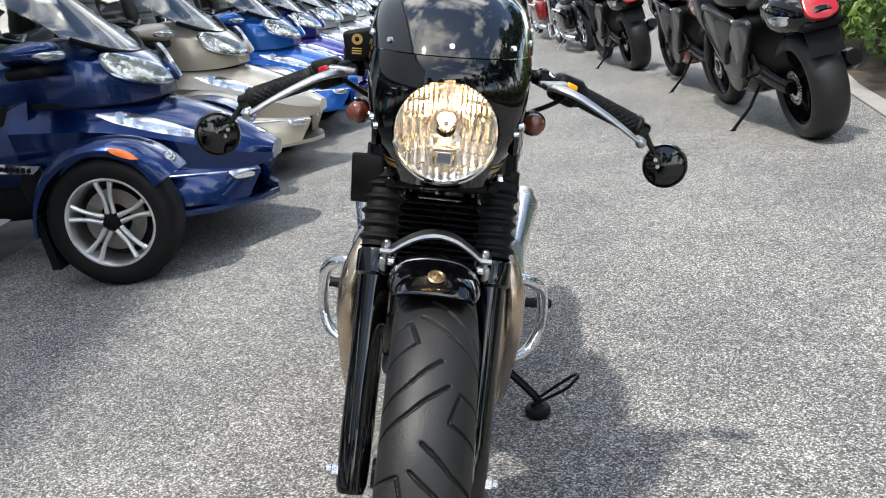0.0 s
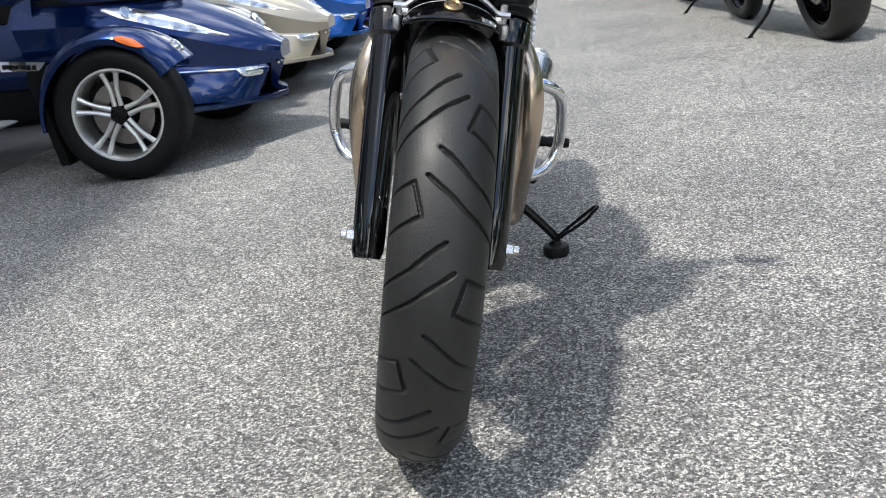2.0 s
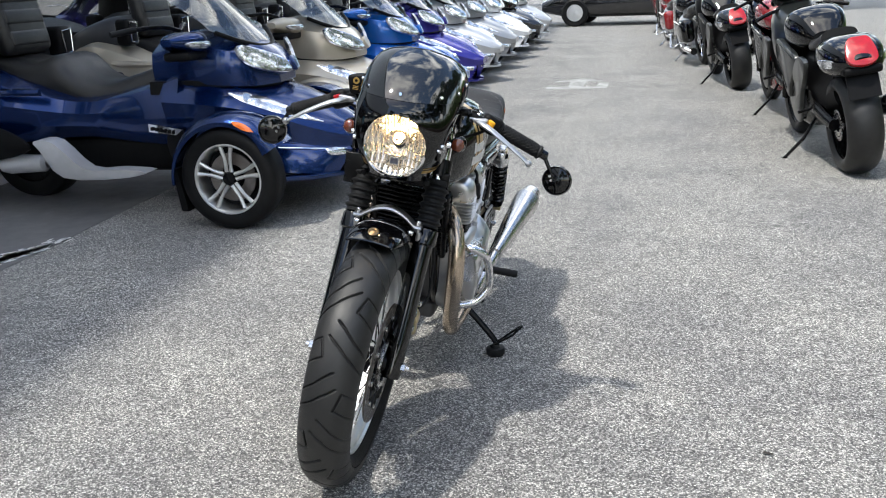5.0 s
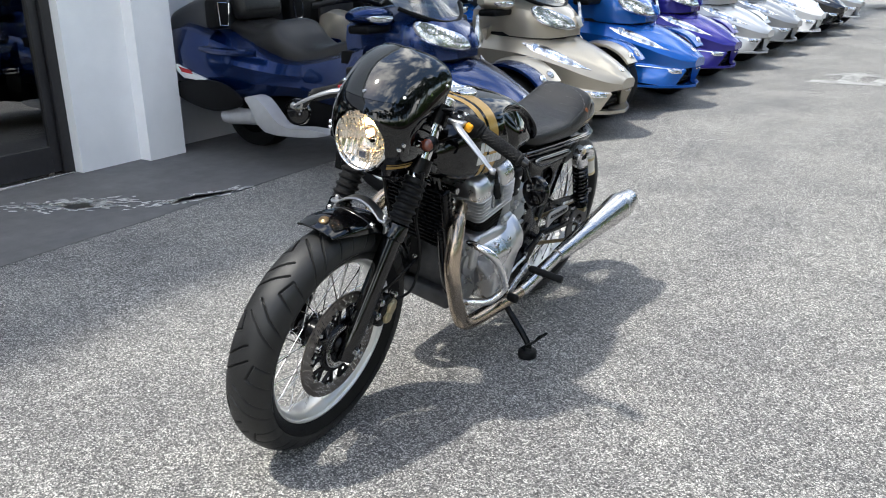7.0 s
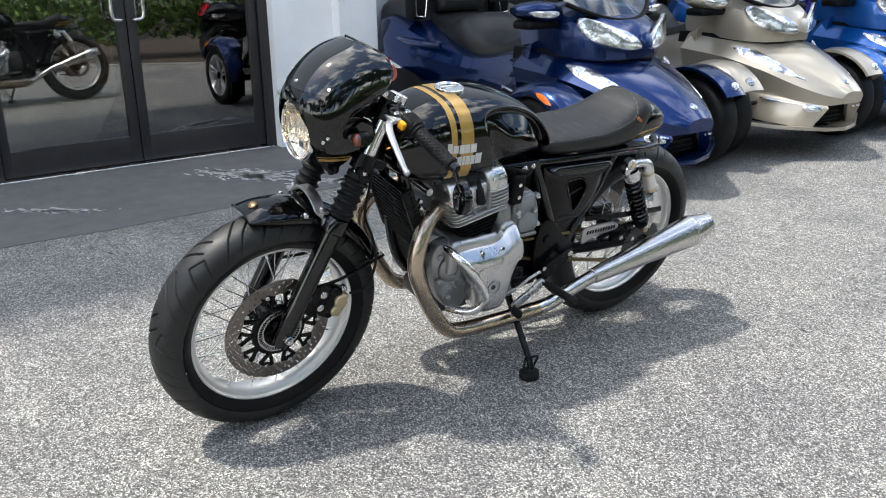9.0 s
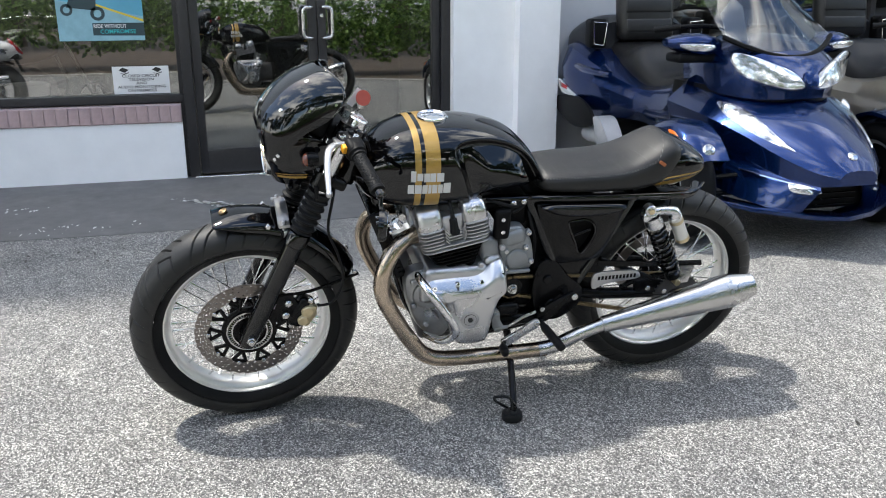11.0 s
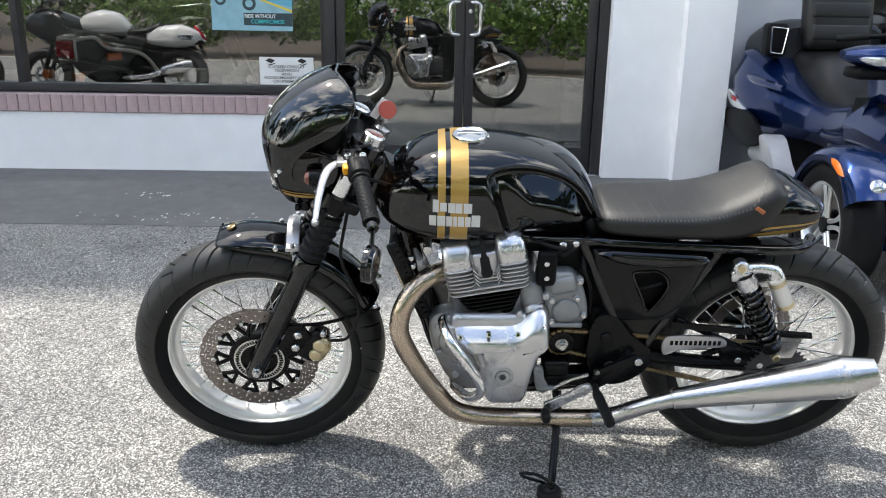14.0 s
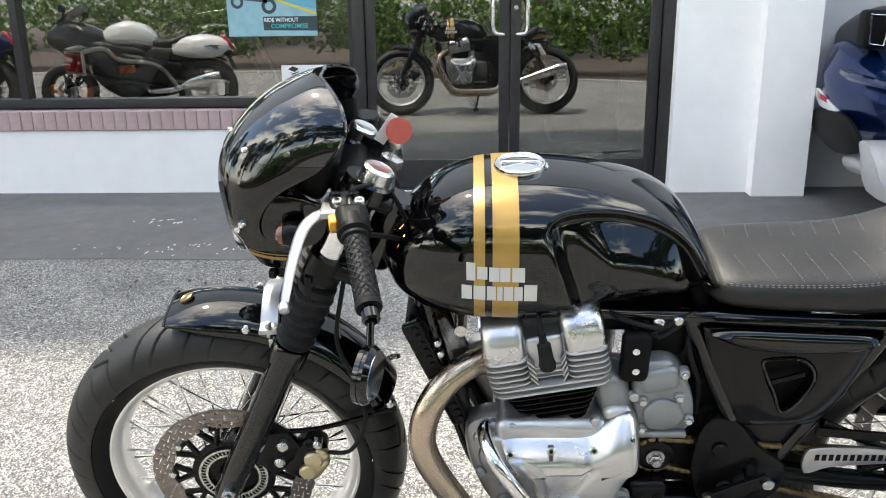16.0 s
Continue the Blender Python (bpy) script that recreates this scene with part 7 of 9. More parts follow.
        w = ease([-0.62, -0.2, 0.0, 0.08], [0.36, 0.325, 0.22, 0.10], x)
        rings.append([(x, w, 0.70), (x, w * 0.97, 0.775), (x, -w * 0.97, 0.775), (x, -w, 0.70)])
    g.loft(rings)
    part("cowl_shroud", g, BLACK_MATT, T, "black shroud under the headlamps")
    # mirror pods
    for s in (1, -1):
        g = Geo()
        rings = []
        for i in range(13):
            t = i / 12
            y = 0.30 + 0.28 * t
            rx = 0.095 * math.sin(math.pi * (0.18 + 0.75 * t)) + 0.012
            rz = 0.052 * math.sin(math.pi * (0.22 + 0.72 * t)) + 0.010
            cxp, czp = -0.30 - 0.05 * t, 0.985 + 0.02 * t
            rings.append([(cxp + rx * math.copysign(abs(math.cos(a)) ** 0.7, math.cos(a)), y, czp + rz * math.copysign(abs(math.sin(a)) ** 0.7, math.sin(a))) for a in (TAU * j / 16 for j in range(16))])
        g.loft(rings)
        pod = paint("mirror_pod", one_side(g, s), "mirror pod with a white lamp strip", 40)
        g = Geo()
        g.plate(crom([(-0.210, 0.365, 0.995), (-0.232, 0.47, 1.005), (-0.258, 0.545, 0.998), (-0.245, 0.50, 0.968), (-0.215, 0.39, 0.965)], 3, True), (0.022, 0.004, 0.0), 0.006)
        part("pod_lamp", one_side(g, s), LAMP_CLEAR, pod)
        g = Geo()
        g.rbox((-0.32, 0.42, 0.925), (0.16, 0.26, 0.05), 0.02)
        part("pod_base", one_side(g, s), BLACK_MATT, pod)
    # lower front: grille, side blades, lip
    g = Geo()
    g.rbox((0.24, 0, 0.30), (0.36, 0.36, 0.16), 0.03)
    g.rbox((-0.1, 0, 0.32), (0.5, 0.62, 0.22), 0.04)
    part("lower_grille", g, BLACK_MATT, T, "black lower grille")
    for k in range(4):
        g = Geo()
        g.rbox((0.425, 0, 0.245 + 0.03 * k), (0.012, 0.24, 0.008), 0.003)
        part("grille_bar", g, BLACK_SATIN, T)
    for s in (1, -1):
        g = Geo()
        g.loft([[Vector(p) for p in r] for r in (
            [(-0.12, 0.415, 0.43), (-0.12, 0.43, 0.38), (-0.10, 0.41, 0.27), (-0.10, 0.38, 0.26), (-0.12, 0.38, 0.43)],
            [(0.18, 0.345, 0.41), (0.19, 0.365, 0.375), (0.20, 0.40, 0.25), (0.19, 0.36, 0.235), (0.17, 0.30, 0.41)],
            [(0.36, 0.255, 0.385), (0.38, 0.275, 0.355), (0.36, 0.31, 0.225), (0.34, 0.27, 0.215), (0.34, 0.21, 0.385)],
            [(0.50, 0.155, 0.375), (0.53, 0.165, 0.345), (0.455, 0.215, 0.215), (0.43, 0.18, 0.21), (0.47, 0.12, 0.375)])])
        paint("bumper_blade", one_side(g, s), "", 25)
        g = Geo()
        g.plate([(-0.02, 0.52, 0.225), (0.20, 0.56, 0.235), (0.36, 0.42, 0.215), (0.52, 0.16, 0.195), (0.56, 0.0, 0.19), (0.42, 0.0, 0.185), (0.30, 0.26, 0.19), (0.05, 0.40, 0.205)], (0, 0, 0.022), 0.006)
        paint("front_lip", one_side(g, s), "", 25)
        g = Geo()
        g.tube([(0.16, 0.385, 0.392), (0.30, 0.31, 0.375), (0.46, 0.20, 0.350), (0.50, 0.14, 0.330)], 0.0075, 8, 4)
        part("bumper_trim", one_side(g, s), CHROME, T, "chrome bumper trim")
        g = Geo()
        g.plate(crom([(0.40, 0.245, 0.368), (0.505, 0.155, 0.350), (0.50, 0.165, 0.322), (0.42, 0.245, 0.325)], 3, True), (0.012, 0.014, 0.0), 0.005)
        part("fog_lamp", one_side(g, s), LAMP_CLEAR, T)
    # wheels, fenders, arms
    for s in (1, -1):
        wh = Geo()
        wh.lathe([(-0.03, 0.0), (-0.03, 0.045), (0.035, 0.045), (0.045, 0.03), (0.045, 0.0)], (0, 0, 0), (0, 1, 0), 24)
        cyo = Matrix.Translation((0, 0.655, 0.285))
        wheel_ = part("front_wheel", one_side(wh.moved(cyo), s), BLACK_SATIN, T, "five-spoke alloy front wheel")
        g = Geo()
        g.lathe([(-0.075, 0.19), (-0.085, 0.215), (-0.088, 0.245), (-0.080, 0.268), (-0.06, 0.281), (-0.03, 0.2855), (0.03, 0.2855), (0.06, 0.281), (0.080, 0.268), (0.088, 0.245), (0.085, 0.215), (0.075, 0.19)], (0, 0, 0), (0, 1, 0), 56)
        part("tyre", one_side(g.moved(cyo), s), TYRE, wheel_)
        g = Geo()
        g.lathe([(0.072, 0.192), (0.078, 0.196), (0.078, 0.188), (0.066, 0.180), (0.03, 0.172), (-0.06, 0.168), (-0.07, 0.192)], (0, 0, 0), (0, 1, 0), 48)
        part("rim", one_side(g.moved(cyo), s), RIM_ALU, wheel_)
        for k in range(5):
            a = TAU * k / 5 + 0.3
            for da in (-0.15, 0.15):
                g = Geo()
                p0 = Vector((0.040 * math.cos(a + da * 2.4), 0.052, 0.040 * math.sin(a + da * 2.4)))
                p1 = Vector((0.110 * math.cos(a + da * 0.95), 0.058, 0.110 * math.sin(a + da * 0.95)))
                p2 = Vector((0.180 * math.cos(a + da * 1.15), 0.066, 0.180 * math.sin(a + da * 1.15)))
                g.tube([p0, p1, p2], [0.010, 0.008, 0.011], 8, 3, flat=1.2)
                part("wheel_spoke", one_side(g.moved(cyo), s), RIM_ALU, wheel_)
        g = Geo()
        g.lathe([(0.05, 0.0), (0.05, 0.038), (0.066, 0.034), (0.070, 0.0)], (0, 0, 0), (0, 1, 0), 24)
        part("hub_cap", one_side(g.moved(cyo), s), BLACK_SATIN, wheel_)
        # black plate added for the shade behind the spokes
        part("wheel_shade_plate", one_side(Geo().lathe([(-0.03, 0.0), (-0.03, 0.168), (-0.035, 0.168)], (0, 0, 0), (0, 1, 0), 36).moved(cyo), s), BLACK_MATT, wheel_)
        part("brake_disc", one_side(Geo().lathe([(0.0, 0.07), (0.0, 0.135), (0.012, 0.135), (0.012, 0.07)], (0, 0, 0), (0, 1, 0), 36, wrap=True).moved(cyo), s), DISC, wheel_)
        g = Geo()
        rings = []
        for k in range(23):
            a = radians(-96 + 155 * k / 22)
            r = ease([-96, -40, 20, 59], [0.335, 0.335, 0.345, 0.365], math.degrees(a))
            yo, yi = 0.752, ease([-96, -30, 59], [0.66, 0.55, 0.55], math.degrees(a))
            lip_ = ease([-96, -60, 30, 59], [0.02, 0.035, 0.06, 0.10], math.degrees(a))
            sec = [(yo, r - lip_), (yo + 0.004, r - lip_ * 0.5), (yo - 0.012, r - 0.004), (yo - 0.05, r + 0.014), ((yo + yi) / 2, r + 0.020), (yi, r + 0.006), (yi, r - 0.012), ((yo + yi) / 2, r + 0.002), (yo - 0.02, r - 0.018), (yo - 0.010, r - lip_)]
            rings.append([(q * math.sin(a), yy, 0.285 + q * math.cos(a)) for yy, q in sec])
        g.loft(rings)
        fd = paint("front_fender", one_side(g, s), "wheel fender with an amber side reflector", 34)
        g = Geo()
        pts = []
        for k in range(7):
            a = radians(12 + 24 * k / 6)
            pts.append((a, 0.345 - 0.020 + 0.012 * math.sin(math.pi * k / 6), 0.345 - 0.026 - 0.014 * math.sin(math.pi * k / 6)))
        o = [Vector((r1 * math.sin(a), 0.752, 0.285 + r1 * math.cos(a))) for a, r1, r2 in pts] + [Vector((r2 * math.sin(a), 0.757, 0.285 + r2 * math.cos(a))) for a, r1, r2 in reversed(pts[1:-1])]
        g.plate(o, (0, 0.008, 0), 0.003)
        part("side_reflector", one_side(g, s), AMBER, fd, "amber reflector")
        g = Geo()
        a = radians(50)
        g.lathe([(0.0, 0.0), (0.0, 0.034), (0.012, 0.031), (0.020, 0.018), (0.022, 0.0)], (0.372 * math.sin(a), 0.655, 0.285 + 0.372 * math.cos(a)), (0.9, 0.1, 0.45), 24)
        part("marker_lamp", one_side(g, s), LAMP_CLEAR, fd)
        g = Geo()
        for z0, z1, xx in ((0.36, 0.33, 0.05), (0.25, 0.22, -0.02)):
            g.tube([(xx + 0.10, 0.30, z0), (xx, 0.60, z1)], 0.014, 8)
            g.tube([(xx - 0.16, 0.30, z0), (xx, 0.60, z1)], 0.014, 8)
        g.tube([(-0.02, 0.36, 0.50), (0.0, 0.56, 0.26)], 0.026, 10)
        part("suspension_arm", one_side(g, s), BLACK_SATIN, T, "black suspension arms")
        g = Geo()
        g.plate([(-0.26, 0.60, 0.10), (-0.30, 0.60, 0.34), (-0.33, 0.60, 0.34), (-0.30, 0.60, 0.10)], (0, 0.13, 0))
        part("mud_flap", one_side(g, s), BLACK_MATT, T)
    # side bodywork
    g = Geo()
    BX = [-0.42, -0.75, -1.15, -1.55, -1.95, -2.20]
    rings = []
    for i in range(31):
        x = -0.42 - 1.78 * i / 30
        q = -x
        bx = [-b for b in BX]
        w, zb, zt = ease(bx, [0.42, 0.33, 0.33, 0.45, 0.50, 0.40], q), ease(bx, [0.40, 0.40, 0.44, 0.42, 0.40, 0.50], q), ease(bx, [0.84, 0.74, 0.68, 0.80, 0.93, 0.90], q)
        half = [(w * 0.80, zb), (w * 0.97, zb + (zt - zb) * 0.30), (w, zb + (zt - zb) * 0.62), (w * 0.90, zb + (zt - zb) * 0.90), (w * 0.70, zt), (0.0, zt)]
        rings.append([(x, a, b) for a, b in half] + [(x, -a, b) for a, b in reversed(half[:-1])])
    g.loft(rings)
    paint("side_body", g, "", 28)
    for s in (1, -1):
        g = Geo()
        rows = []
        for k in range(13):
            x = -1.30 - 0.60 * k / 12
            rows.append([(x, 0.425 + 0.055 * math.sin(math.pi * k / 12) + d, 0.735 + 0.02 * k / 12 + e) for d, e in ((0.0, 0.022), (0.022, 0.014), (0.030, -0.004), (0.020, -0.020), (0.0, -0.026))])
        g.loft(rows)
        paint("shoulder_panel", one_side(g, s), "raised shoulder panel behind the seat", 40)
        g = Geo()
        g.plate(crom([(x, 0.478, z) for x, z in ((-1.40, 0.40), (-1.55, 0.52), (-1.80, 0.545), (-2.08, 0.50), (-2.02, 0.40), (-1.70, 0.33))], 4, True), (0, 0.022, 0), 0.010)
        part("rear_skirt", one_side(g, s), BLACK_MATT, T, "dark skirt over the rear wheel")
    g = Geo()
    g.rbox((-1.0, 0, 0.32), (1.5, 0.44, 0.22), 0.05)
    g.rbox((-0.42, 0, 0.56), (0.30, 0.72, 0.34), 0.06)
    part("chassis", g, BLACK_MATT, T)
    for s in (1, -1):
        g = Geo()
        o = [(-0.60, 0.455, 0.548), (-0.36, 0.500, 0.522), (-0.40, 0.500, 0.488), (-0.60, 0.455, 0.500)]
        g.plate(o, (0, 0.012, 0), 0.004)
        sb = part("side_badge", one_side(g, s), CHROME, T, "chrome side badge without lettering")
        g = Geo()
        for k in range(6):
            g.rbox((-0.570 + 0.030 * k, 0.476 + 0.0055 * k, 0.520 - 0.003 * k), (0.018, 0.012, 0.020), 0.002, seg=1)
        part("badge_blocks", one_side(g, s), BLACK_SATIN, sb)
        # black plate in place of the shaded gap behind the wheel fender
        g = Geo()
        g.plate(crom([(-0.40, 0.425, 0.50), (-0.38, 0.44, 0.44), (-0.40, 0.44, 0.36), (-0.50, 0.40, 0.34), (-0.52, 0.40, 0.46), (-0.46, 0.41, 0.51)], 3, True), (0, 0.02, 0), 0.006)
        part("dark_gap_plate", one_side(g, s), BLACK_MATT, T)
    # seat and passenger backrest
    g = Geo()
    rings = []
    for i in range(29):
        x = -0.72 - 1.03 * i / 28
        q = -x
        w = ease([0.72, 0.95, 1.2, 1.45, 1.75], [0.12, 0.20, 0.25, 0.26, 0.23], q)
        zt = ease([0.72, 0.85, 1.05, 1.22, 1.32, 1.5, 1.75], [0.84, 0.80, 0.76, 0.83, 0.93, 0.90, 0.94], q)
        zb = ease([0.72, 0.95, 1.3, 1.75], [0.66, 0.55, 0.60, 0.70], q)
        rings.append([(x, w * math.copysign(abs(math.cos(a)) ** 0.6, math.cos(a)), (zt + zb) / 2 + (zt - zb) / 2 * math.copysign(abs(math.sin(a)) ** 0.6, math.sin(a))) for a in (TAU * j / 20 for j in range(20))])
    g.loft(rings)
    part("seat", g, LEATHER, T, "black two-up seat", 60)
    g = Geo()
    g.rbox((-1.72, 0, 1.17), (0.14, 0.42, 0.50), 0.06, Matrix.Rotation(radians(-10), 4, "Y"))
    for k in range(3):
        g.rbox((-1.645 - 0.022 * k, 0, 1.03 + 0.13 * k), (0.05, 0.36, 0.105), 0.022, Matrix.Rotation(radians(-10), 4, "Y"))
    part("backrest", g, LEATHER, T, "black passenger backrest")
    # top case and rear quarter
    g = Geo()
    rings = []
    for i in range(15):
        t = i / 14
        x = -1.74 - 0.55 * t
        w = 0.38 * ease([0, 0.2, 0.8, 1], [0.90, 1.0, 0.98, 0.80], t)
        zt, zb = ease([0, 0.3, 1], [1.06, 1.10, 0.98], t), ease([0, 1], [0.72, 0.70], t)
        rings.append([(x, w * math.copysign(abs(math.cos(a)) ** 0.45, math.cos(a)), (zt + zb) / 2 + (zt - zb) / 2 * math.copysign(abs(math.sin(a)) ** 0.55, math.sin(a))) for a in (TAU * j / 24 for j in range(24))])
    g.loft(rings)
    part("top_case", g, CASE_GREY, T, "dark grey rear top case", 40)
    for s in (1, -1):
        g = Geo()
        g.rbox((-1.70, 0.37, 0.98), (0.13, 0.13, 0.20), 0.03)
        sp_ = part("speaker", one_side(g, s), BLACK_MATT, T)
        g = Geo()
        g.tube([(-1.632, 0.32, 1.05), (-1.632, 0.42, 1.06), (-1.632, 0.41, 0.91), (-1.632, 0.34, 0.90)], 0.005, 8, closed=True)
        part("speaker_rim", one_side(g, s), CHROME, sp_)
        g = Geo()
        g.plate([(-1.72, 0.475, 0.53), (-1.76, 0.475, 0.555), (-2.02, 0.490, 0.64), (-2.06, 0.49, 0.62), (-1.96, 0.485, 0.545)], (0, 0.018, 0), 0.005)
        rr = part("rear_reflector", one_side(g, s), PAINT_WHITE, T, "white and red rear side reflector")
        g = Geo()
        g.plate([(-1.86, 0.493, 0.575), (-1.88, 0.493, 0.598), (-2.0, 0.500, 0.628), (-1.97, 0.500, 0.588)], (0, 0.008, 0), 0.002)
        part("red_lens", one_side(g, s), RED_LENS, rr)
        g = Geo()
        g.plate(crom([(-0.62, 0.40, 0.27), (-0.80, 0.42, 0.29), (-1.02, 0.42, 0.29), (-1.20, 0.42, 0.45), (-1.34, 0.41, 0.455), (-1.30, 0.42, 0.40), (-1.16, 0.43, 0.24), (-0.80, 0.42, 0.235)], 3, True), (0, 0.12, 0), 0.01)
        part("footboard", one_side(g, s), FOOT_SILVER, T, "silver footboard")
    g = Geo()
    g.lathe([(0, 0.03), (0.02, 0.052), (0.25, 0.060), (0.30, 0.05), (0.31, 0.0)], (-1.36, -0.40, 0.30), (-1, -0.05, -0.02), 24)
    part("muffler", g, FOOT_SILVER, T, "pale oval muffler")
    g = Geo()
    g.lathe([(-0.11, 0.19), (-0.12, 0.235), (-0.10, 0.285), (-0.05, 0.300), (0.05, 0.300), (0.10, 0.285), (0.12, 0.235), (0.11, 0.19)], (-1.72, 0, 0.30), (0, 1, 0), 48)
    rw = part("rear_wheel", g, TYRE, T, "wide rear tyre")
    g = Geo()
    g.lathe([(-0.11, 0.0), (-0.10, 0.19), (0.10, 0.19), (0.11, 0.0)], (-1.72, 0, 0.30), (0, 1, 0), 32)
    part("rim", g, BLACK_SATIN, rw)
    # handlebar
    g = Geo()
    for s in (1, -1):
        g.tube([(-0.58, 0.0, 1.04), (-0.62, 0.12 * s, 1.07), (-0.68, 0.26 * s, 1.07), (-0.78, 0.40 * s, 1.05)], 0.014, 10, 4)
    hbr = part("handlebar", g, BLACK_SATIN, T)
    for s in (1, -1):
        g = Geo()
        g.cyl((-0.70, 0.29 * s, 1.068), (-0.79, 0.41 * s, 1.048), 0.018)
        part("grip", g, RUBBER, hbr)
    return T


SP_X, SP_Y, SP_STEP = -1.40, 2.95, 1.50
first = trike("navy blue three-wheeled touring roadster with black seat, parked nose out")
first.matrix_world = pose(SP_X, SP_Y, GROUND_Z, 0, 0, 0)
FLEET = [("champagne tan three-wheeled roadster with black trim, parked nose out", PAINT_TAN, -0.03, 0.05, -3),
         ("bright blue three-wheeled roadster, parked nose out", PAINT_BLUE, 0.02, 0.06, -4),
         ("violet blue three-wheeled roadster, parked nose out", PAINT_PURPLE, -0.06, 0.02, -4),
         ("silver three-wheeled roadster, parked nose out", PAINT_SILVER, -0.10, 0.0, -5),
         ("grey three-wheeled roadster, parked nose out", PAINT_GREY, -0.12, 0.0, -4),
         ("white three-wheeled roadster, parked nose out", PAINT_WHITE, -0.12, 0.0, -5),
         ("black three-wheeled roadster, parked nose out", PAINT_BLACK, -0.10, 0.05, -4),
         ("silver three-wheeled roadster at the far end of the row", PAINT_SILVER, -0.10, 0.1, -5)]
for i, (label, paint_, dx, dy, rz) in enumerate(FLEET):
    c = copy_thing(first, pose(SP_X + dx, SP_Y + SP_STEP * (i + 1) + dy, GROUND_Z, 0, 0, rz))
    tagged(c, label)
    for o in c.children_recursive:
        if o.get("paint"):
            o.material_slots[0].link = "OBJECT"
            o.material_slots[0].material = paint_

# ---- other motorcycles ----
GREY_DUCT = material("satin_grey_panel", (0.012, 0.014, 0.014), 0.28, coat=0.3, vary=0.2, scale=10)
def plain_wheel(name, parent, y, r, half, rim_r, mat_rim, spokes=5):
    g = Geo()
    g.lathe([(-0.06, 0.0), (-0.06, 0.035), (0.06, 0.035), (0.06, 0.0)], (0, y, r), (1, 0, 0), 20)
    w = part(name, g, BLACK_SATIN, parent)
    g = Geo()
    deep = min(half * 0.82, (r - rim_r) * 0.72)
    prof = [(-half * 0.80, rim_r), (-half * 0.93, rim_r + (r - deep - rim_r) * 0.4)]
    for k in range(15):
        a = radians(-90 + 180 * k / 14)
        prof.append((half * math.sin(a), r - deep + deep * math.cos(a) ** 0.95))
    prof += [(half * 0.93, rim_r + (r - deep - rim_r) * 0.4), (half * 0.80, rim_r)]
    g.lathe(prof, (0, y, r), (1, 0, 0), 56)
    part("tyre", g, TREAD, w, "worn black tyre")
    g = Geo()
    h = half * 0.72
    g.lathe([(-h, rim_r + 0.004), (-h, rim_r - 0.012), (-h * 0.4, rim_r - 0.03), (h * 0.4, rim_r - 0.03), (h, rim_r - 0.012), (h, rim_r + 0.004)], (0, y, r), (1, 0, 0), 48)
    part("rim", g, mat_rim, w)
    for k in range(spokes):
        a = TAU * k / spokes
        g = Geo()
        g.tube([(0, y + 0.03 * math.cos(a), r + 0.03 * math.sin(a)), (0, y + (rim_r - 0.02) * math.cos(a), r + (rim_r - 0.02) * math.sin(a))], [0.018, 0.012], 8)
        part("wheel_spoke", g, mat_rim, w)
    g = Geo()
    g.lathe([(0.0, 0.07), (0.0, 0.11), (0.005, 0.11), (0.005, 0.07)], (half * 0.9, y, r), (1, 0, 0), 36, wrap=True)
    part("sprocket", g, STEEL, w)
    g = Geo()
    for k in range(30):
        a = TAU * k / 30
        g.rbox((-half * 0.86, y + 0.088 * math.cos(a), r + 0.088 * math.sin(a)), (0.006, 0.022, 0.006), 0.001, Matrix.Rotation(a, 4, "X"), seg=1)
    g.lathe([(-0.002, 0.045), (-0.002, 0.070), (0.003, 0.070), (0.003, 0.045)], (-half * 0.86, y, r), (1, 0, 0), 30, wrap=True)
    part("toothed_ring", g, STEEL, w)
    return w


def body_loft(stations, n=24, e=0.7):
    """Rounded bodywork along y: rows of y, half width, bottom, top."""
    ys = [s[0] for s in stations]
    g = Geo()
    rings = []
    m = 4 * len(stations)
    for i in range(m + 1):
        y = ys[0] + (ys[-1] - ys[0]) * i / m
        w, zb, zt = (ease(ys, [s[k] for s in stations], y) for k in (1, 2, 3))
        rings.append([(w * math.copysign(abs(math.cos(a)) ** e, math.cos(a)), y, (zt + zb) / 2 + (zt - zb) / 2 * math.copysign(abs(math.sin(a)) ** e, math.sin(a))) for a in (TAU * j / n for j in range(n))])
    return g.loft(rings)


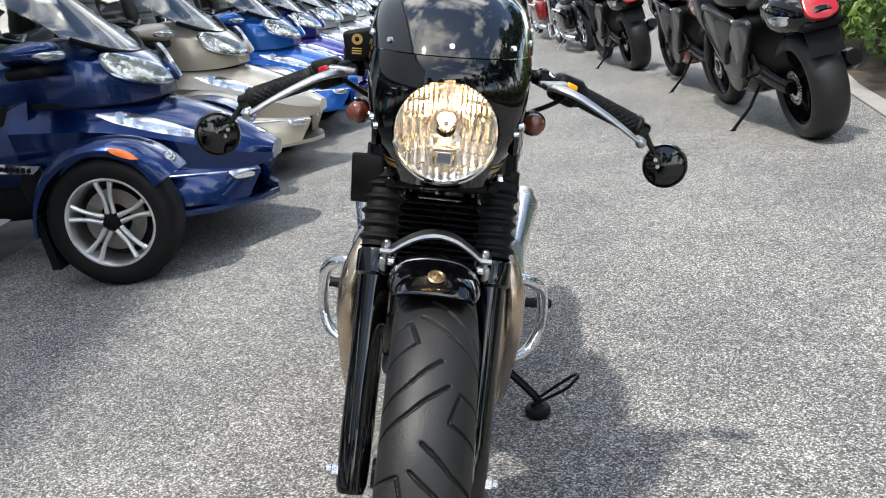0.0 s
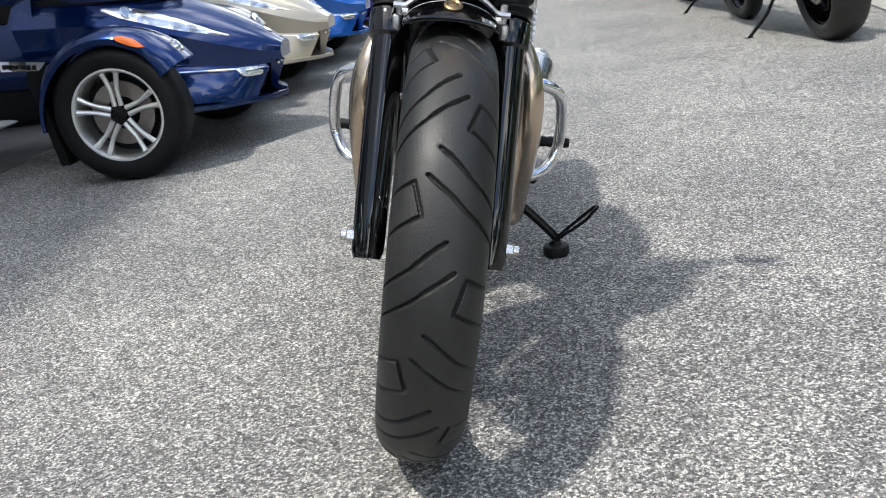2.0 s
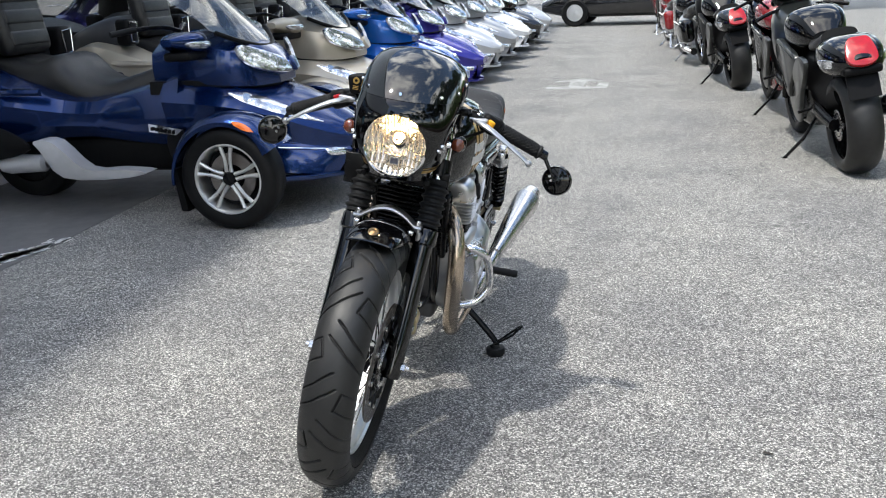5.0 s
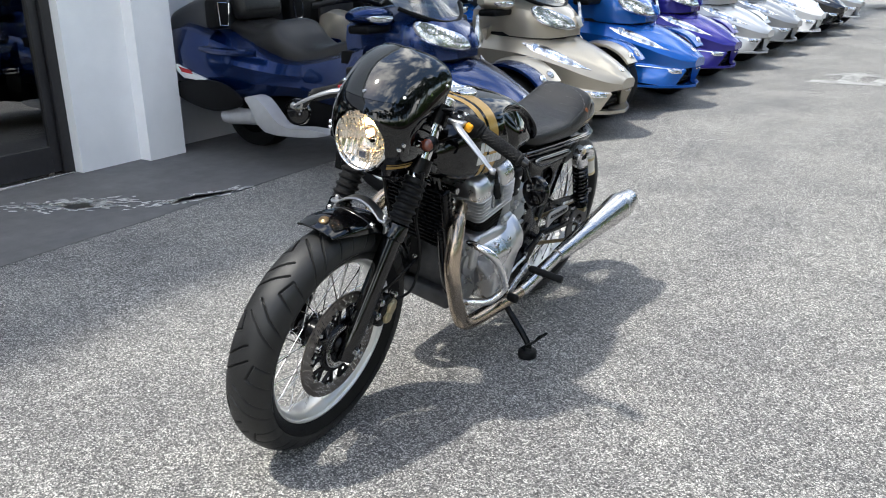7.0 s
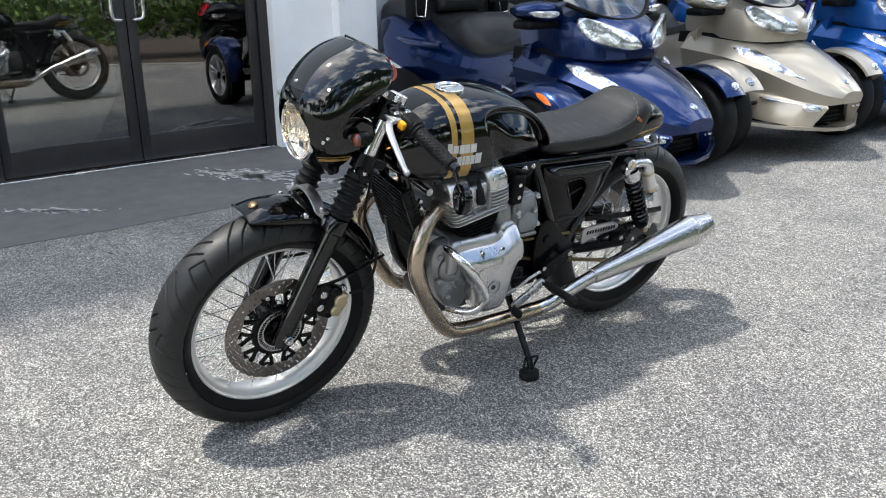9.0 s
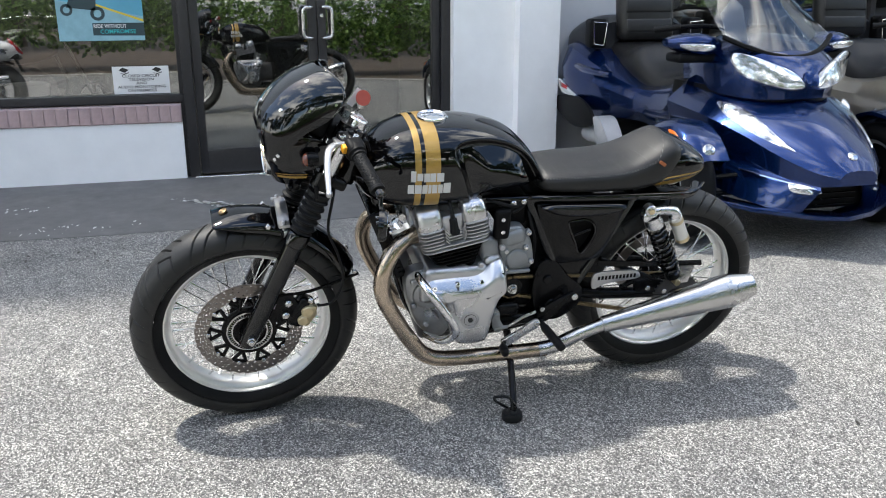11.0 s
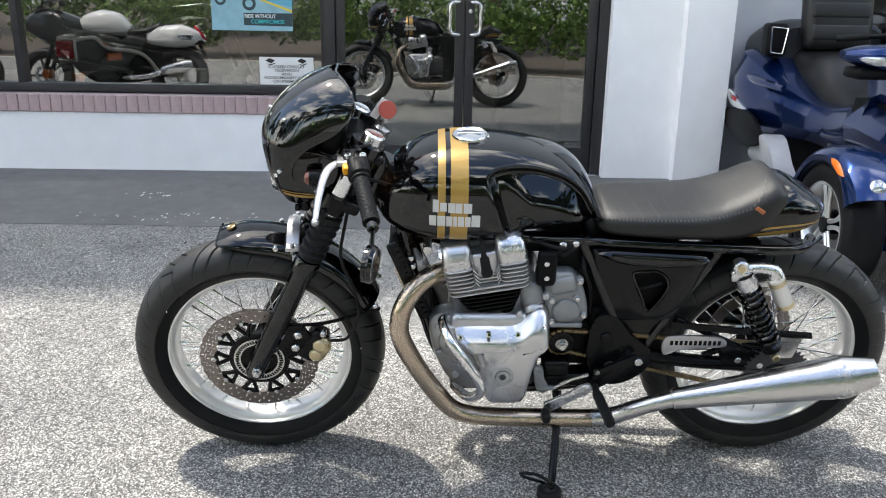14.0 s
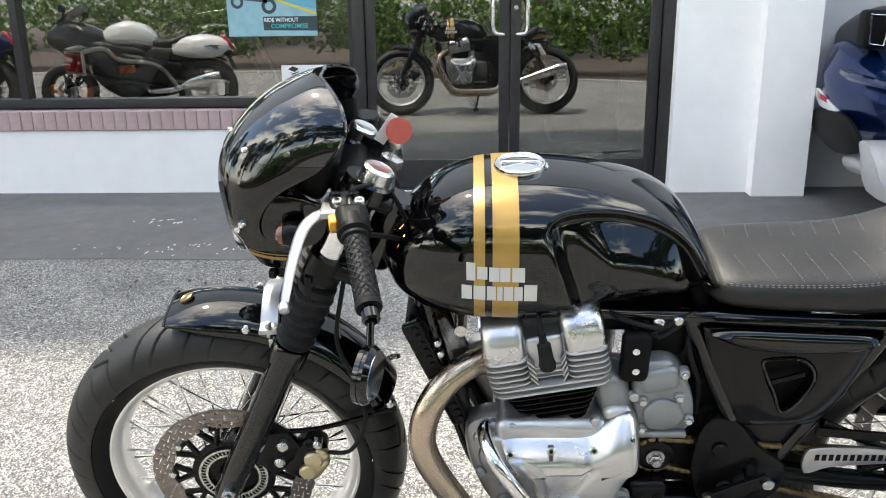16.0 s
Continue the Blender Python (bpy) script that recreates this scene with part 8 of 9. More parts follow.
def sport_bike(label, paint_, accent, m, seat_mat=LEATHER):
    """A faired sport motorcycle: rear tyre on the origin, nose towards +y."""
    T = thing("sport_motorcycle", label, "motorcycle", m, group="motorcycles parked along the hedge")
    plain_wheel("rear_wheel", T, 0.0, 0.322, 0.105, 0.215, BLACK_SATIN)
    plain_wheel("front_wheel", T, 1.46, 0.305, 0.062, 0.215, BLACK_SATIN)
    part("tail", body_loft([(-0.30, 0.05, 0.70, 0.76), (-0.22, 0.13, 0.65, 0.82), (-0.05, 0.17, 0.62, 0.87), (0.15, 0.16, 0.62, 0.86), (0.32, 0.12, 0.64, 0.82)]), paint_, T, "swept tail section")
    part("seat", body_loft([(0.18, 0.11, 0.78, 0.90), (0.30, 0.14, 0.76, 0.84), (0.48, 0.12, 0.74, 0.82), (0.56, 0.07, 0.76, 0.84)]), seat_mat, T, "black seat")
    part("fuel_tank", body_loft([(0.50, 0.08, 0.76, 0.86), (0.60, 0.15, 0.74, 0.97), (0.78, 0.19, 0.74, 1.02), (0.95, 0.17, 0.76, 0.98), (1.05, 0.10, 0.80, 0.92)]), paint_, T, "fuel tank")
    part("belly_fairing", body_loft([(0.42, 0.08, 0.30, 0.52), (0.60, 0.145, 0.21, 0.58), (0.85, 0.165, 0.22, 0.60), (1.05, 0.15, 0.32, 0.62), (1.18, 0.08, 0.44, 0.60)], 20, 0.55), paint_, T, "belly fairing")
    part("nose_fairing", body_loft([(0.98, 0.12, 0.62, 0.90), (1.15, 0.20, 0.56, 0.97), (1.32, 0.19, 0.60, 1.02), (1.48, 0.13, 0.68, 1.01), (1.64, 0.05, 0.78, 0.93)], 20, 0.6), accent, T, "nose fairing")
    for sx in (1, -1):
        g = Geo()
        g.plate(crom([(0.160 * sx, a, b) for a, b in ((0.62, 0.72), (0.86, 0.76), (1.12, 0.80), (1.22, 0.70), (1.10, 0.58), (0.98, 0.46), (0.86, 0.40), (0.80, 0.50), (0.70, 0.58), (0.60, 0.64))], 4, True), (0.035 * sx, 0, 0), 0.016)
        sp2 = part("side_panel", g, accent, T, "creased side panel")
        g = Geo()
        g.tube(crom([(0.196 * sx, a, b) for a, b in ((0.66, 0.70), (0.88, 0.735), (1.08, 0.765), (1.15, 0.69), (1.04, 0.57), (0.90, 0.46))], 4), 0.004, 6)
        part("panel_edge", g, BLACK_SATIN, sp2)
        g = Geo()
        g.plate(crom([(0.150 * sx, a, b) for a, b in ((0.60, 0.52), (0.78, 0.50), (0.92, 0.38), (0.84, 0.26), (0.70, 0.24), (0.60, 0.34))], 4, True), (0.022 * sx, 0, 0), 0.010)
        part("lower_panel", g, GREY_DUCT, T, "dark lower panel")
        g = Geo()
        for k in range(5):
            g.rbox((0.125 * sx, 0.52 + 0.028 * k, 0.44 - 0.02 * k), (0.06, 0.012, 0.15), 0.004)
        part("engine_fins", g, CAST_DARK, T)
    part("inner_body", body_loft([(0.05, 0.09, 0.42, 0.70), (0.30, 0.12, 0.28, 0.74), (0.50, 0.14, 0.24, 0.74), (0.70, 0.12, 0.26, 0.74)]), BLACK_MATT, T)
    for sx in (1, -1):
        g = Geo()
        g.plate(crom([(0.17 * sx, a, b) for a, b in ((0.30, 0.70), (0.50, 0.72), (0.66, 0.60), (0.60, 0.45), (0.70, 0.34), (0.55, 0.36), (0.45, 0.50), (0.36, 0.58))], 4, True), (0.03 * sx, 0, 0), 0.012)
        part("air_duct", g, GREY_DUCT, T, "moulded side duct")
        g = Geo()
        g.tube([(0.11 * sx, 0.02, 0.322), (0.12 * sx, 0.25, 0.36), (0.11 * sx, 0.52, 0.42)], [0.03, 0.036, 0.04], 12, 4, flat=1.3)
        part("swingarm", g, BLACK_SATIN, T)
        g = Geo()
        g.tube([(0.14 * sx, 0.36, 0.42), (0.17 * sx, 0.34, 0.39), (0.25 * sx, 0.33, 0.38)], 0.011, 8)
        g.plate([(0.145 * sx, 0.30, 0.36), (0.145 * sx, 0.42, 0.36), (0.145 * sx, 0.50, 0.50), (0.145 * sx, 0.42, 0.50)], (0.012 * sx, 0, 0))
        part("footrest", g, BLACK_SATIN, T)
        g = Geo()
        g.plate(crom([(0.120 * sx, -0.20, 0.745), (0.165 * sx, -0.10, 0.755), (0.178 * sx, -0.02, 0.745), (0.168 * sx, -0.08, 0.705), (0.130 * sx, -0.17, 0.705)], 4, True), (0.016 * sx, -0.004, 0), 0.006)
        part("turn_lamp", g, LAMP_CLEAR, T, "clear turn lamp set into the tail")
        g = Geo()
        g.tube([(0.10 * sx, 1.30, 0.98), (0.20 * sx, 1.22, 0.98), (0.32 * sx, 1.14, 0.95)], 0.014, 10, 3)
        part("handlebar", g, BLACK_SATIN, T)
        g = Geo()
        g.tube([(0.10 * sx, 1.46, 0.305), (0.10 * sx, 1.30, 0.75)], 0.026, 12)
        part("fork_leg", g, BLACK_SATIN, T)
        g = Geo()
        g.tube([(0.18 * sx, 1.40, 1.0), (0.27 * sx, 1.36, 1.10)], 0.010, 8)
        g.rbox((0.29 * sx, 1.36, 1.12), (0.12, 0.03, 0.07), 0.014)
        part("mirror", g, BLACK_SATIN, T)
    g = Geo()
    g.plate(crom([(-0.085, -0.275, 0.735), (0.0, -0.305, 0.705), (0.085, -0.275, 0.735), (0.065, -0.19, 0.845), (0.0, -0.175, 0.86), (-0.065, -0.19, 0.845)], 4, True), (0, -0.022, 0.014), 0.008)
    part("tail_lamp", g, RED_LENS, T, "red tail lamp")
    g = Geo()
    g.plate([(-0.09, -0.30, 0.52), (0.09, -0.30, 0.52), (0.09, -0.24, 0.66), (-0.09, -0.24, 0.66)], (0, 0.01, 0))
    g.rbox((0, -0.12, 0.68), (0.22, 0.34, 0.05), 0.02)
    part("plate_hanger", g, BLACK_MATT, T, "black number plate hanger without a plate")
    g = Geo()
    rings = []
    for k in range(11):
        a = radians(-35 + 80 * k / 10)
        rings.append([(0.085 * math.sin(s), 0.36 * math.sin(a), 0.322 + (0.36 - 0.03 * (1 - math.cos(s))) * math.cos(a)) for s in (-1.4 + 2.8 * j / 8 for j in range(9))] + [(0.08 * math.sin(s), 0.352 * math.sin(a), 0.322 + (0.352 - 0.03 * (1 - math.cos(s))) * math.cos(a)) for s in (1.4 - 2.8 * j / 8 for j in range(9))])
    g.loft(rings)
    part("rear_hugger", g, BLACK_MATT, T)
    g = Geo()
    g.tube([(0.10, 0.62, 0.30), (0.16, 0.35, 0.30), (0.18, 0.12, 0.36)], 0.03, 12, 4)
    g.lathe([(0, 0.035), (0.03, 0.058), (0.30, 0.062), (0.36, 0.045), (0.36, 0.0)], (0.18, 0.16, 0.36), (0.0, -0.97, 0.24), 20)
    part("exhaust", g, BLACK_SATIN, T, "black exhaust")
    g = Geo()
    g.tube([(-0.10, 0.50, 0.30), (-0.20, 0.47, 0.17), (-0.34, 0.44, 0.062)], 0.011, 8)
    g.rbox((-0.345, 0.44, 0.060), (0.05, 0.03, 0.01), 0.003)
    part("side_stand", g, BLACK_SATIN, T, "black side stand")
    g = Geo()
    g.plate(crom([(-0.14, 1.50, 1.01), (0.0, 1.58, 1.0), (0.14, 1.50, 1.01), (0.12, 1.28, 1.16), (0.0, 1.25, 1.19), (-0.12, 1.28, 1.16)], 4, True), (0, -0.006, 0.004))
    part("windscreen", g, SCREEN, T, "dark screen")
    return T


def cruiser(label, paint_, m):
    """A chrome cruiser with hard saddlebags: rear tyre on the origin, nose towards +y."""
    T = thing("cruiser_motorcycle", label, "motorcycle", m, group="motorcycles parked along the hedge")
    plain_wheel("rear_wheel", T, 0.0, 0.325, 0.08, 0.21, CHROME, 9)
    plain_wheel("front_wheel", T, 1.62, 0.325, 0.06, 0.23, CHROME, 9)
    part("fuel_tank", body_loft([(0.62, 0.06, 0.70, 0.82), (0.78, 0.15, 0.68, 0.92), (0.98, 0.17, 0.68, 0.95), (1.18, 0.10, 0.74, 0.93)]), paint_, T, "fuel tank")
    part("seat", body_loft([(-0.15, 0.12, 0.70, 0.84), (0.10, 0.17, 0.68, 0.82), (0.22, 0.15, 0.66, 0.76), (0.45, 0.17, 0.62, 0.70), (0.64, 0.12, 0.64, 0.76)]), LEATHER, T, "black seat")
    part("engine", body_loft([(0.50, 0.12, 0.28, 0.55), (0.70, 0.17, 0.22, 0.66), (0.95, 0.16, 0.24, 0.66), (1.10, 0.08, 0.36, 0.60)]), CAST, T, "chrome and black engine")
    for sx in (1, -1):
        g = Geo()
        g.rbox((0.24 * sx, 0.02, 0.50), (0.17, 0.52, 0.30), 0.06, Matrix.Rotation(radians(-4), 4, "X"))
        bg_ = part("saddlebag", g, paint_, T, "hard saddlebag with chrome trim")
        g = Geo()
        g.tube([(0.335 * sx, -0.18, 0.62), (0.335 * sx, 0.22, 0.64)], 0.008, 8)
        part("bag_rail", g, CHROME, bg_)
        g = Geo()
        g.tube([(0.14 * sx, 0.85, 0.36), (0.20 * sx, 0.55, 0.24), (0.22 * sx, 0.10, 0.24), (0.22 * sx, -0.35, 0.25)], [0.025, 0.03, 0.045, 0.045], 16, 4)
        part("exhaust", g, CHROME, T, "long chrome exhaust")
        g = Geo()
        g.tube([(0.10 * sx, 1.62, 0.325), (0.10 * sx, 1.35, 0.95)], 0.028, 12)
        part("fork_leg", g, CHROME, T)
        g = Geo()
        g.tube([(0.06 * sx, 1.28, 0.98), (0.20 * sx, 1.26, 1.08), (0.38 * sx, 1.08, 1.05)], 0.013, 10, 4)
        part("handlebar", g, CHROME, T)
        g = Geo()
        g.tube([(0.20 * sx, 0.62, 0.30), (0.30 * sx, 0.55, 0.26), (0.34 * sx, 0.72, 0.25), (0.28 * sx, 0.95, 0.40)], 0.014, 10, 4)
        part("crash_bar", g, CHROME, T)
    part("rear_fender", body_loft([(-0.34, 0.05, 0.42, 0.58), (-0.20, 0.10, 0.52, 0.70), (0.0, 0.11, 0.58, 0.72), (0.2, 0.10, 0.56, 0.68)]), paint_, T)
    g = Geo()
    g.rbox((0, -0.33, 0.60), (0.12, 0.05, 0.06), 0.015)
    part("tail_lamp", g, RED_LENS, T)
    g = Geo()
    g.lathe([(0, 0.0), (0.0, 0.09), (-0.08, 0.08), (-0.12, 0.03)], (0, 1.52, 0.88), (0, 1, 0), 28)
    part("headlamp", g, CHROME, T)
    part("front_fender", body_loft([(1.34, 0.05, 0.46, 0.58), (1.50, 0.085, 0.56, 0.68), (1.66, 0.085, 0.58, 0.69), (1.90, 0.05, 0.44, 0.54)]), paint_, T)
    g = Geo()
    g.tube([(-0.12, 0.55, 0.26), (-0.22, 0.52, 0.16), (-0.34, 0.50, 0.062)], 0.012, 8)
    part("side_stand", g, CHROME, T)
    return T


PAINT_RED = material("dark_red_paint", (0.20, 0.008, 0.010), 0.2, coat=1.0, vary=0.1)
sport_bike("black sport motorcycle with a red tail lamp on its side stand", BLACK_PAINT, GREY_DUCT, pose(2.13, 3.80, 0, 0, -9, 3.5))
sport_bike("dark red and black sport motorcycle on its side stand", PAINT_RED, BLACK_PAINT, pose(2.14, 5.66, 0, 0, -9, 3))
sport_bike("black naked motorcycle with a wide rear tyre", BLACK_PAINT, BLACK_MATT, pose(1.83, 7.90, 0, 0, -9, 5))
cruiser("black cruiser with chrome exhausts and hard saddlebags", BLACK_PAINT, pose(1.66, 10.5, 0, 0, -9, 8))
cruiser("red cruiser with chrome trim at the end of the lot", PAINT_RED, pose(1.50, 13.2, 0, 0, -9, 8))
sport_bike("red sport motorcycle far down the lot", PAINT_RED, PAINT_RED, pose(1.42, 16.6, 0, 0, -9, 8))

# ---- planting, road marks, shop display ----
def foliage(name, dark, light):
    m = bpy.data.materials.new(name)
    m.use_nodes = True
    nt = m.node_tree
    b = nt.nodes["Principled BSDF"]
    b.inputs["Roughness"].default_value = 0.42
    geo = nt.nodes.new("ShaderNodeNewGeometry")
    r = nt.nodes.new("ShaderNodeValToRGB")
    r.color_ramp.elements[0].color, r.color_ramp.elements[1].color = (*dark, 1), (*light, 1)
    nt.links.new(geo.outputs["Random Per Island"], r.inputs["Fac"])
    nt.links.new(r.outputs["Color"], b.inputs["Base Color"])
    tr = nt.nodes.new("ShaderNodeBsdfTranslucent")
    nt.links.new(r.outputs["Color"], tr.inputs["Color"])
    mx = nt.nodes.new("ShaderNodeMixShader")
    mx.inputs["Fac"].default_value = 0.3
    nt.links.new(b.outputs["BSDF"], mx.inputs[1])
    nt.links.new(tr.outputs["BSDF"], mx.inputs[2])
    nt.links.new(mx.outputs["Shader"], nt.nodes["Material Output"].inputs["Surface"])
    return m


HEDGE_LEAF = foliage("hedge_leaves", (0.030, 0.080, 0.014), (0.21, 0.32, 0.075))
TREE_LEAF = foliage("tree_leaves", (0.012, 0.034, 0.010), (0.045, 0.095, 0.022))
BARK = material("bark", (0.11, 0.085, 0.062), 0.9, vary=0.4, scale=12, bump=0.8, bump_scale=40)
TERRACOTTA = material("brown_cardboard", (0.30, 0.17, 0.10), 0.8, vary=0.2, scale=12, bump=0.3)
rng = np.random.default_rng(11)


def leaf_cloud(blobs, count, size, flat=1.0):
    """Many small folded leaves in the shells of uneven blobs: rows of x, y, z, rx, ry, rz."""
    B = np.array(blobs, float)
    wgt = B[:, 3] * B[:, 5]
    idx = rng.choice(len(B), count, p=wgt / wgt.sum())
    d = rng.normal(size=(count, 3))
    d /= np.linalg.norm(d, axis=1)[:, None]
    rad = 0.55 + 0.5 * rng.random(count) ** 0.55
    C = B[idx, :3] + d * B[idx, 3:6] * rad[:, None]
    C[:, 2] = np.maximum(C[:, 2], 0.05)
    a = rng.normal(size=(count, 3)) * 0.8 + d * 0.7
    a /= np.linalg.norm(a, axis=1)[:, None]
    t = np.cross(a, rng.normal(size=(count, 3)))
    t /= np.linalg.norm(t, axis=1)[:, None]
    n = np.cross(a, t)
    s = (size * (0.6 + 0.8 * rng.random(count)))[:, None]
    p0, p1 = C - t * s, C + t * s
    q0, q1 = C + a * s * 0.48 + n * s * 0.15, C - a * s * 0.48 + n * s * 0.15
    V = np.stack([p0, q0, p1, q1], 1).reshape(-1, 3)
    F = np.arange(count * 4).reshape(-1, 4)
    g = Geo()
    g.v, g.f = [tuple(p) for p in V.tolist()], [(a, b, c, d) for a, b, c, d in F.tolist()]
    return g


def leaves(name, g, mat_, label, category):
    me = bpy.data.meshes.new(name)
    me.from_pydata(g.v, [], g.f)
    me.materials.append(mat_)
    return tagged(new(name, me), label, category, kind="stuff")


# planting bed beside the lot, with a concrete edge
bed = [(2.72, 3.75), (3.02, 5.4), (3.55, 7.4), (4.6, 11.0), (6.5, 17.0), (30, 17.0), (30, -14.0), (4.3, -14.0), (4.05, -4.0), (3.95, 1.2), (3.55, 2.7)]
g = Geo()
g.plate([(x, y, -0.02) for x, y in bed], (0, 0, 0.036))
solid("planting_bed", g, SOIL, "brown mulched planting bed along the lot", "ground", kind="structure", sharp=0)
g = Geo()
for (x0, y0), (x1, y1) in zip(bed[7:] + bed[:4], bed[8:] + bed[:5]):
    d = Vector((x1 - x0, y1 - y0, 0))
    n = Vector((-d.y, d.x, 0)).normalized() * 0.13
    a, b = Vector((x0, y0, 0)), Vector((x1, y1, 0))
    g.loft([[a, a + n, a + n + Vector((0, 0, 0.022)), a + Vector((0, 0, 0.026))], [b, b + n, b + n + Vector((0, 0, 0.022)), b + Vector((0, 0, 0.026))]])
solid("kerb_edge", g, CONCRETE, "low pale concrete edge of the planting bed", "kerb", kind="structure", sharp=30)


def bush_row(path, width, height, step):
    out = []
    P = crom([(x, y, 0) for x, y in path], 12)
    acc = 0.0
    for a, b in zip(P, P[1:]):
        acc += (b - a).length
        if acc >= step:
            acc = 0.0
            for k in range(3):
                h = height * (0.45 + 0.45 * k / 2) * (0.85 + 0.3 * rnd.random())
                out.append((b.x + rnd.uniform(-0.5, 0.5) * width * 0.5, b.y + rnd.uniform(-0.2, 0.2), h, width * rnd.uniform(0.3, 0.5), width * rnd.uniform(0.3, 0.5), height * rnd.uniform(0.18, 0.3)))
    return out


near_blobs = bush_row([(3.25, 4.3), (3.6, 6.0), (4.1, 8.0), (5.2, 11.5), (6.8, 16.0)], 1.0, 1.15, 0.35)
leaves("hedge", leaf_cloud(near_blobs, 30000, 0.045), HEDGE_LEAF, "leafy green hedge beside the lot", "hedge")
far_blobs = bush_row([(4.5, -12.0), (4.65, -4.0), (4.55, 1.0), (4.2, 3.2), (4.0, 4.6)], 1.0, 1.2, 0.34)
leaves("hedge_behind", leaf_cloud(far_blobs, 34000, 0.045), HEDGE_LEAF, "leafy green hedge across the lot from the shop", "hedge")
g = Geo()
for x, y, z, *_ in near_blobs[::3]:
    for k in range(2):
        g.tube([(x, y, 0.03), (x + rnd.uniform(-0.1, 0.1), y + rnd.uniform(-0.1, 0.1), 0.3), (x + rnd.uniform(-0.25, 0.25), y + rnd.uniform(-0.25, 0.25), 0.75)], [0.012, 0.008, 0.004], 5, caps=False)
tagged(part("hedge_stems", g, BARK), "thin brown hedge stems", "hedge", kind="stuff")


def tree(x, y, h, spread):
    T = thing("tree", "broad green tree behind the hedge", "tree", pose(x, y, 0), group="trees across the lot")
    g = Geo()
    g.tube([(0, 0, 0), (0.08, 0.05, h * 0.25), (-0.05, 0.1, h * 0.5), (0.05, 0, h * 0.8)], [0.24, 0.17, 0.13, 0.05], 12, 4)
    for k in range(6):
        a = TAU * k / 6 + rnd.random()
        z = h * rnd.uniform(0.3, 0.55)
        g.tube([(0, 0.05, z), (math.cos(a) * spread * 0.35, math.sin(a) * spread * 0.35, z + h * 0.16), (math.cos(a) * spread * 0.75, math.sin(a) * spread * 0.75, z + h * 0.26)], [0.09, 0.06, 0.02], 8, 3)
    part("trunk", g, BARK, T)
    blobs = []
    for k in range(26):
        a, q = TAU * rnd.random(), spread * rnd.random() ** 0.5
        blobs.append((math.cos(a) * q, math.sin(a) * q, h * rnd.uniform(0.42, 0.95) - 0.25 * q * rnd.random(), rnd.uniform(0.5, 1.0), rnd.uniform(0.5, 1.0), rnd.uniform(0.35, 0.7)))
    gl = leaf_cloud(blobs, 6500, 0.13)
    me = bpy.data.meshes.new("crown")
    me.from_pydata(gl.v, [], gl.f)
    me.materials.append(TREE_LEAF)
    o = new("crown", me)
    o.parent = T
    o["kind"] = "stuff"
    return T


first_tree = tree(9.5, 2.5, 7.0, 3.0)
second_tree = tree(10.5, -4.0, 8.0, 3.2)
for k, (x, y, s) in enumerate(((9.0, 8.5, 1.0), (11.5, 14.5, 1.2), (13.0, -0.5, 1.25), (9.2, -9.5, 1.0), (6.0, 25.0, 1.2), (-2.0, 34.0, 1.3), (5.5, -16.0, 1.1), (-2.5, -19.0, 1.2), (14, 6, 1.3))):
    copy_thing(second_tree if k % 2 else first_tree, pose(x, y, 0, 0, 0, 67 * k) @ Matrix.Scale(s, 4))

# brown carton on the showroom floor
g = Geo()
g.rbox((-8.1, 1.42, 0.24), (0.42, 0.62, 0.46), 0.01)
box = solid("carton", g, TERRACOTTA, "brown cardboard carton on the showroom floor", "box")
g = Geo()
g.box((-7.889, 1.36, 0.30), (-7.886, 1.46, 0.40))
part("carton_label", g, PAPER, box, sharp=0)

# painted arrow on the lot
def flat_mark(name, polys, mat_, label, z=GROUND_Z + 0.004):
    g = Geo()
    for o in polys:
        g.add([(x, y, z) for x, y in o], [tuple(range(len(o)))])
    return solid(name, g, mat_, label, "road marking", kind="structure", sharp=0)


flat_mark("road_arrow", [[(-0.30, 8.05), (0.40, 8.05), (0.40, 8.22), (-0.30, 8.25)], [(-0.05, 8.25), (0.12, 8.22), (0.14, 8.75), (-0.06, 8.75)], [(-0.28, 8.72), (0.38, 8.72), (0.06, 9.05)], [(0.26, 8.22), (0.40, 8.22), (0.42, 8.6), (0.30, 8.6)]],
          ROAD_PAINT, "worn white painted arrow on the asphalt")


def scrape_marks(name, cx, cy, wx, wy, ang, n, seed, label, mat_=None, size=1.0):
    mat_ = mat_ or FLECK
    r = random.Random(seed)
    polys = []
    ca, sa = math.cos(ang), math.sin(ang)
    for _ in range(n):
        u, v = r.gauss(0, 0.4) * wx, r.gauss(0, 0.4) * wy
        x, y = cx + u * ca - v * sa, cy + u * sa + v * ca
        l, w = r.uniform(0.006, 0.035) * size, r.uniform(0.003, 0.010) * size
        b = ang + r.uniform(-0.5, 0.5)
        k = r.randint(5, 7)
        polys.append([(x + math.cos(TAU * j / k) * l * r.uniform(0.5, 1.1) * math.cos(b) - math.sin(TAU * j / k) * w * math.sin(b), y + math.cos(TAU * j / k) * l * r.uniform(0.5, 1.1) * math.sin(b) + math.sin(TAU * j / k) * w * math.cos(b)) for j in range(k)])
    o = flat_mark(name, polys, mat_, label, GROUND_Z + 0.007)
    return o


scrape_marks("paint_flecks", -2.85, 1.15, 0.42, 0.16, 0.65, 300, 3, "flaked remains of white paint on the asphalt", size=1.5)
scrape_marks("paint_flecks", -2.36, 1.66, 0.34, 0.07, 1.25, 260, 5, "flaked remains of white paint on the asphalt", size=1.5)
scrape_marks("paint_flecks", -2.75, -0.05, 0.30, 0.05, 0.9, 160, 8, "flaked remains of white paint on the asphalt")

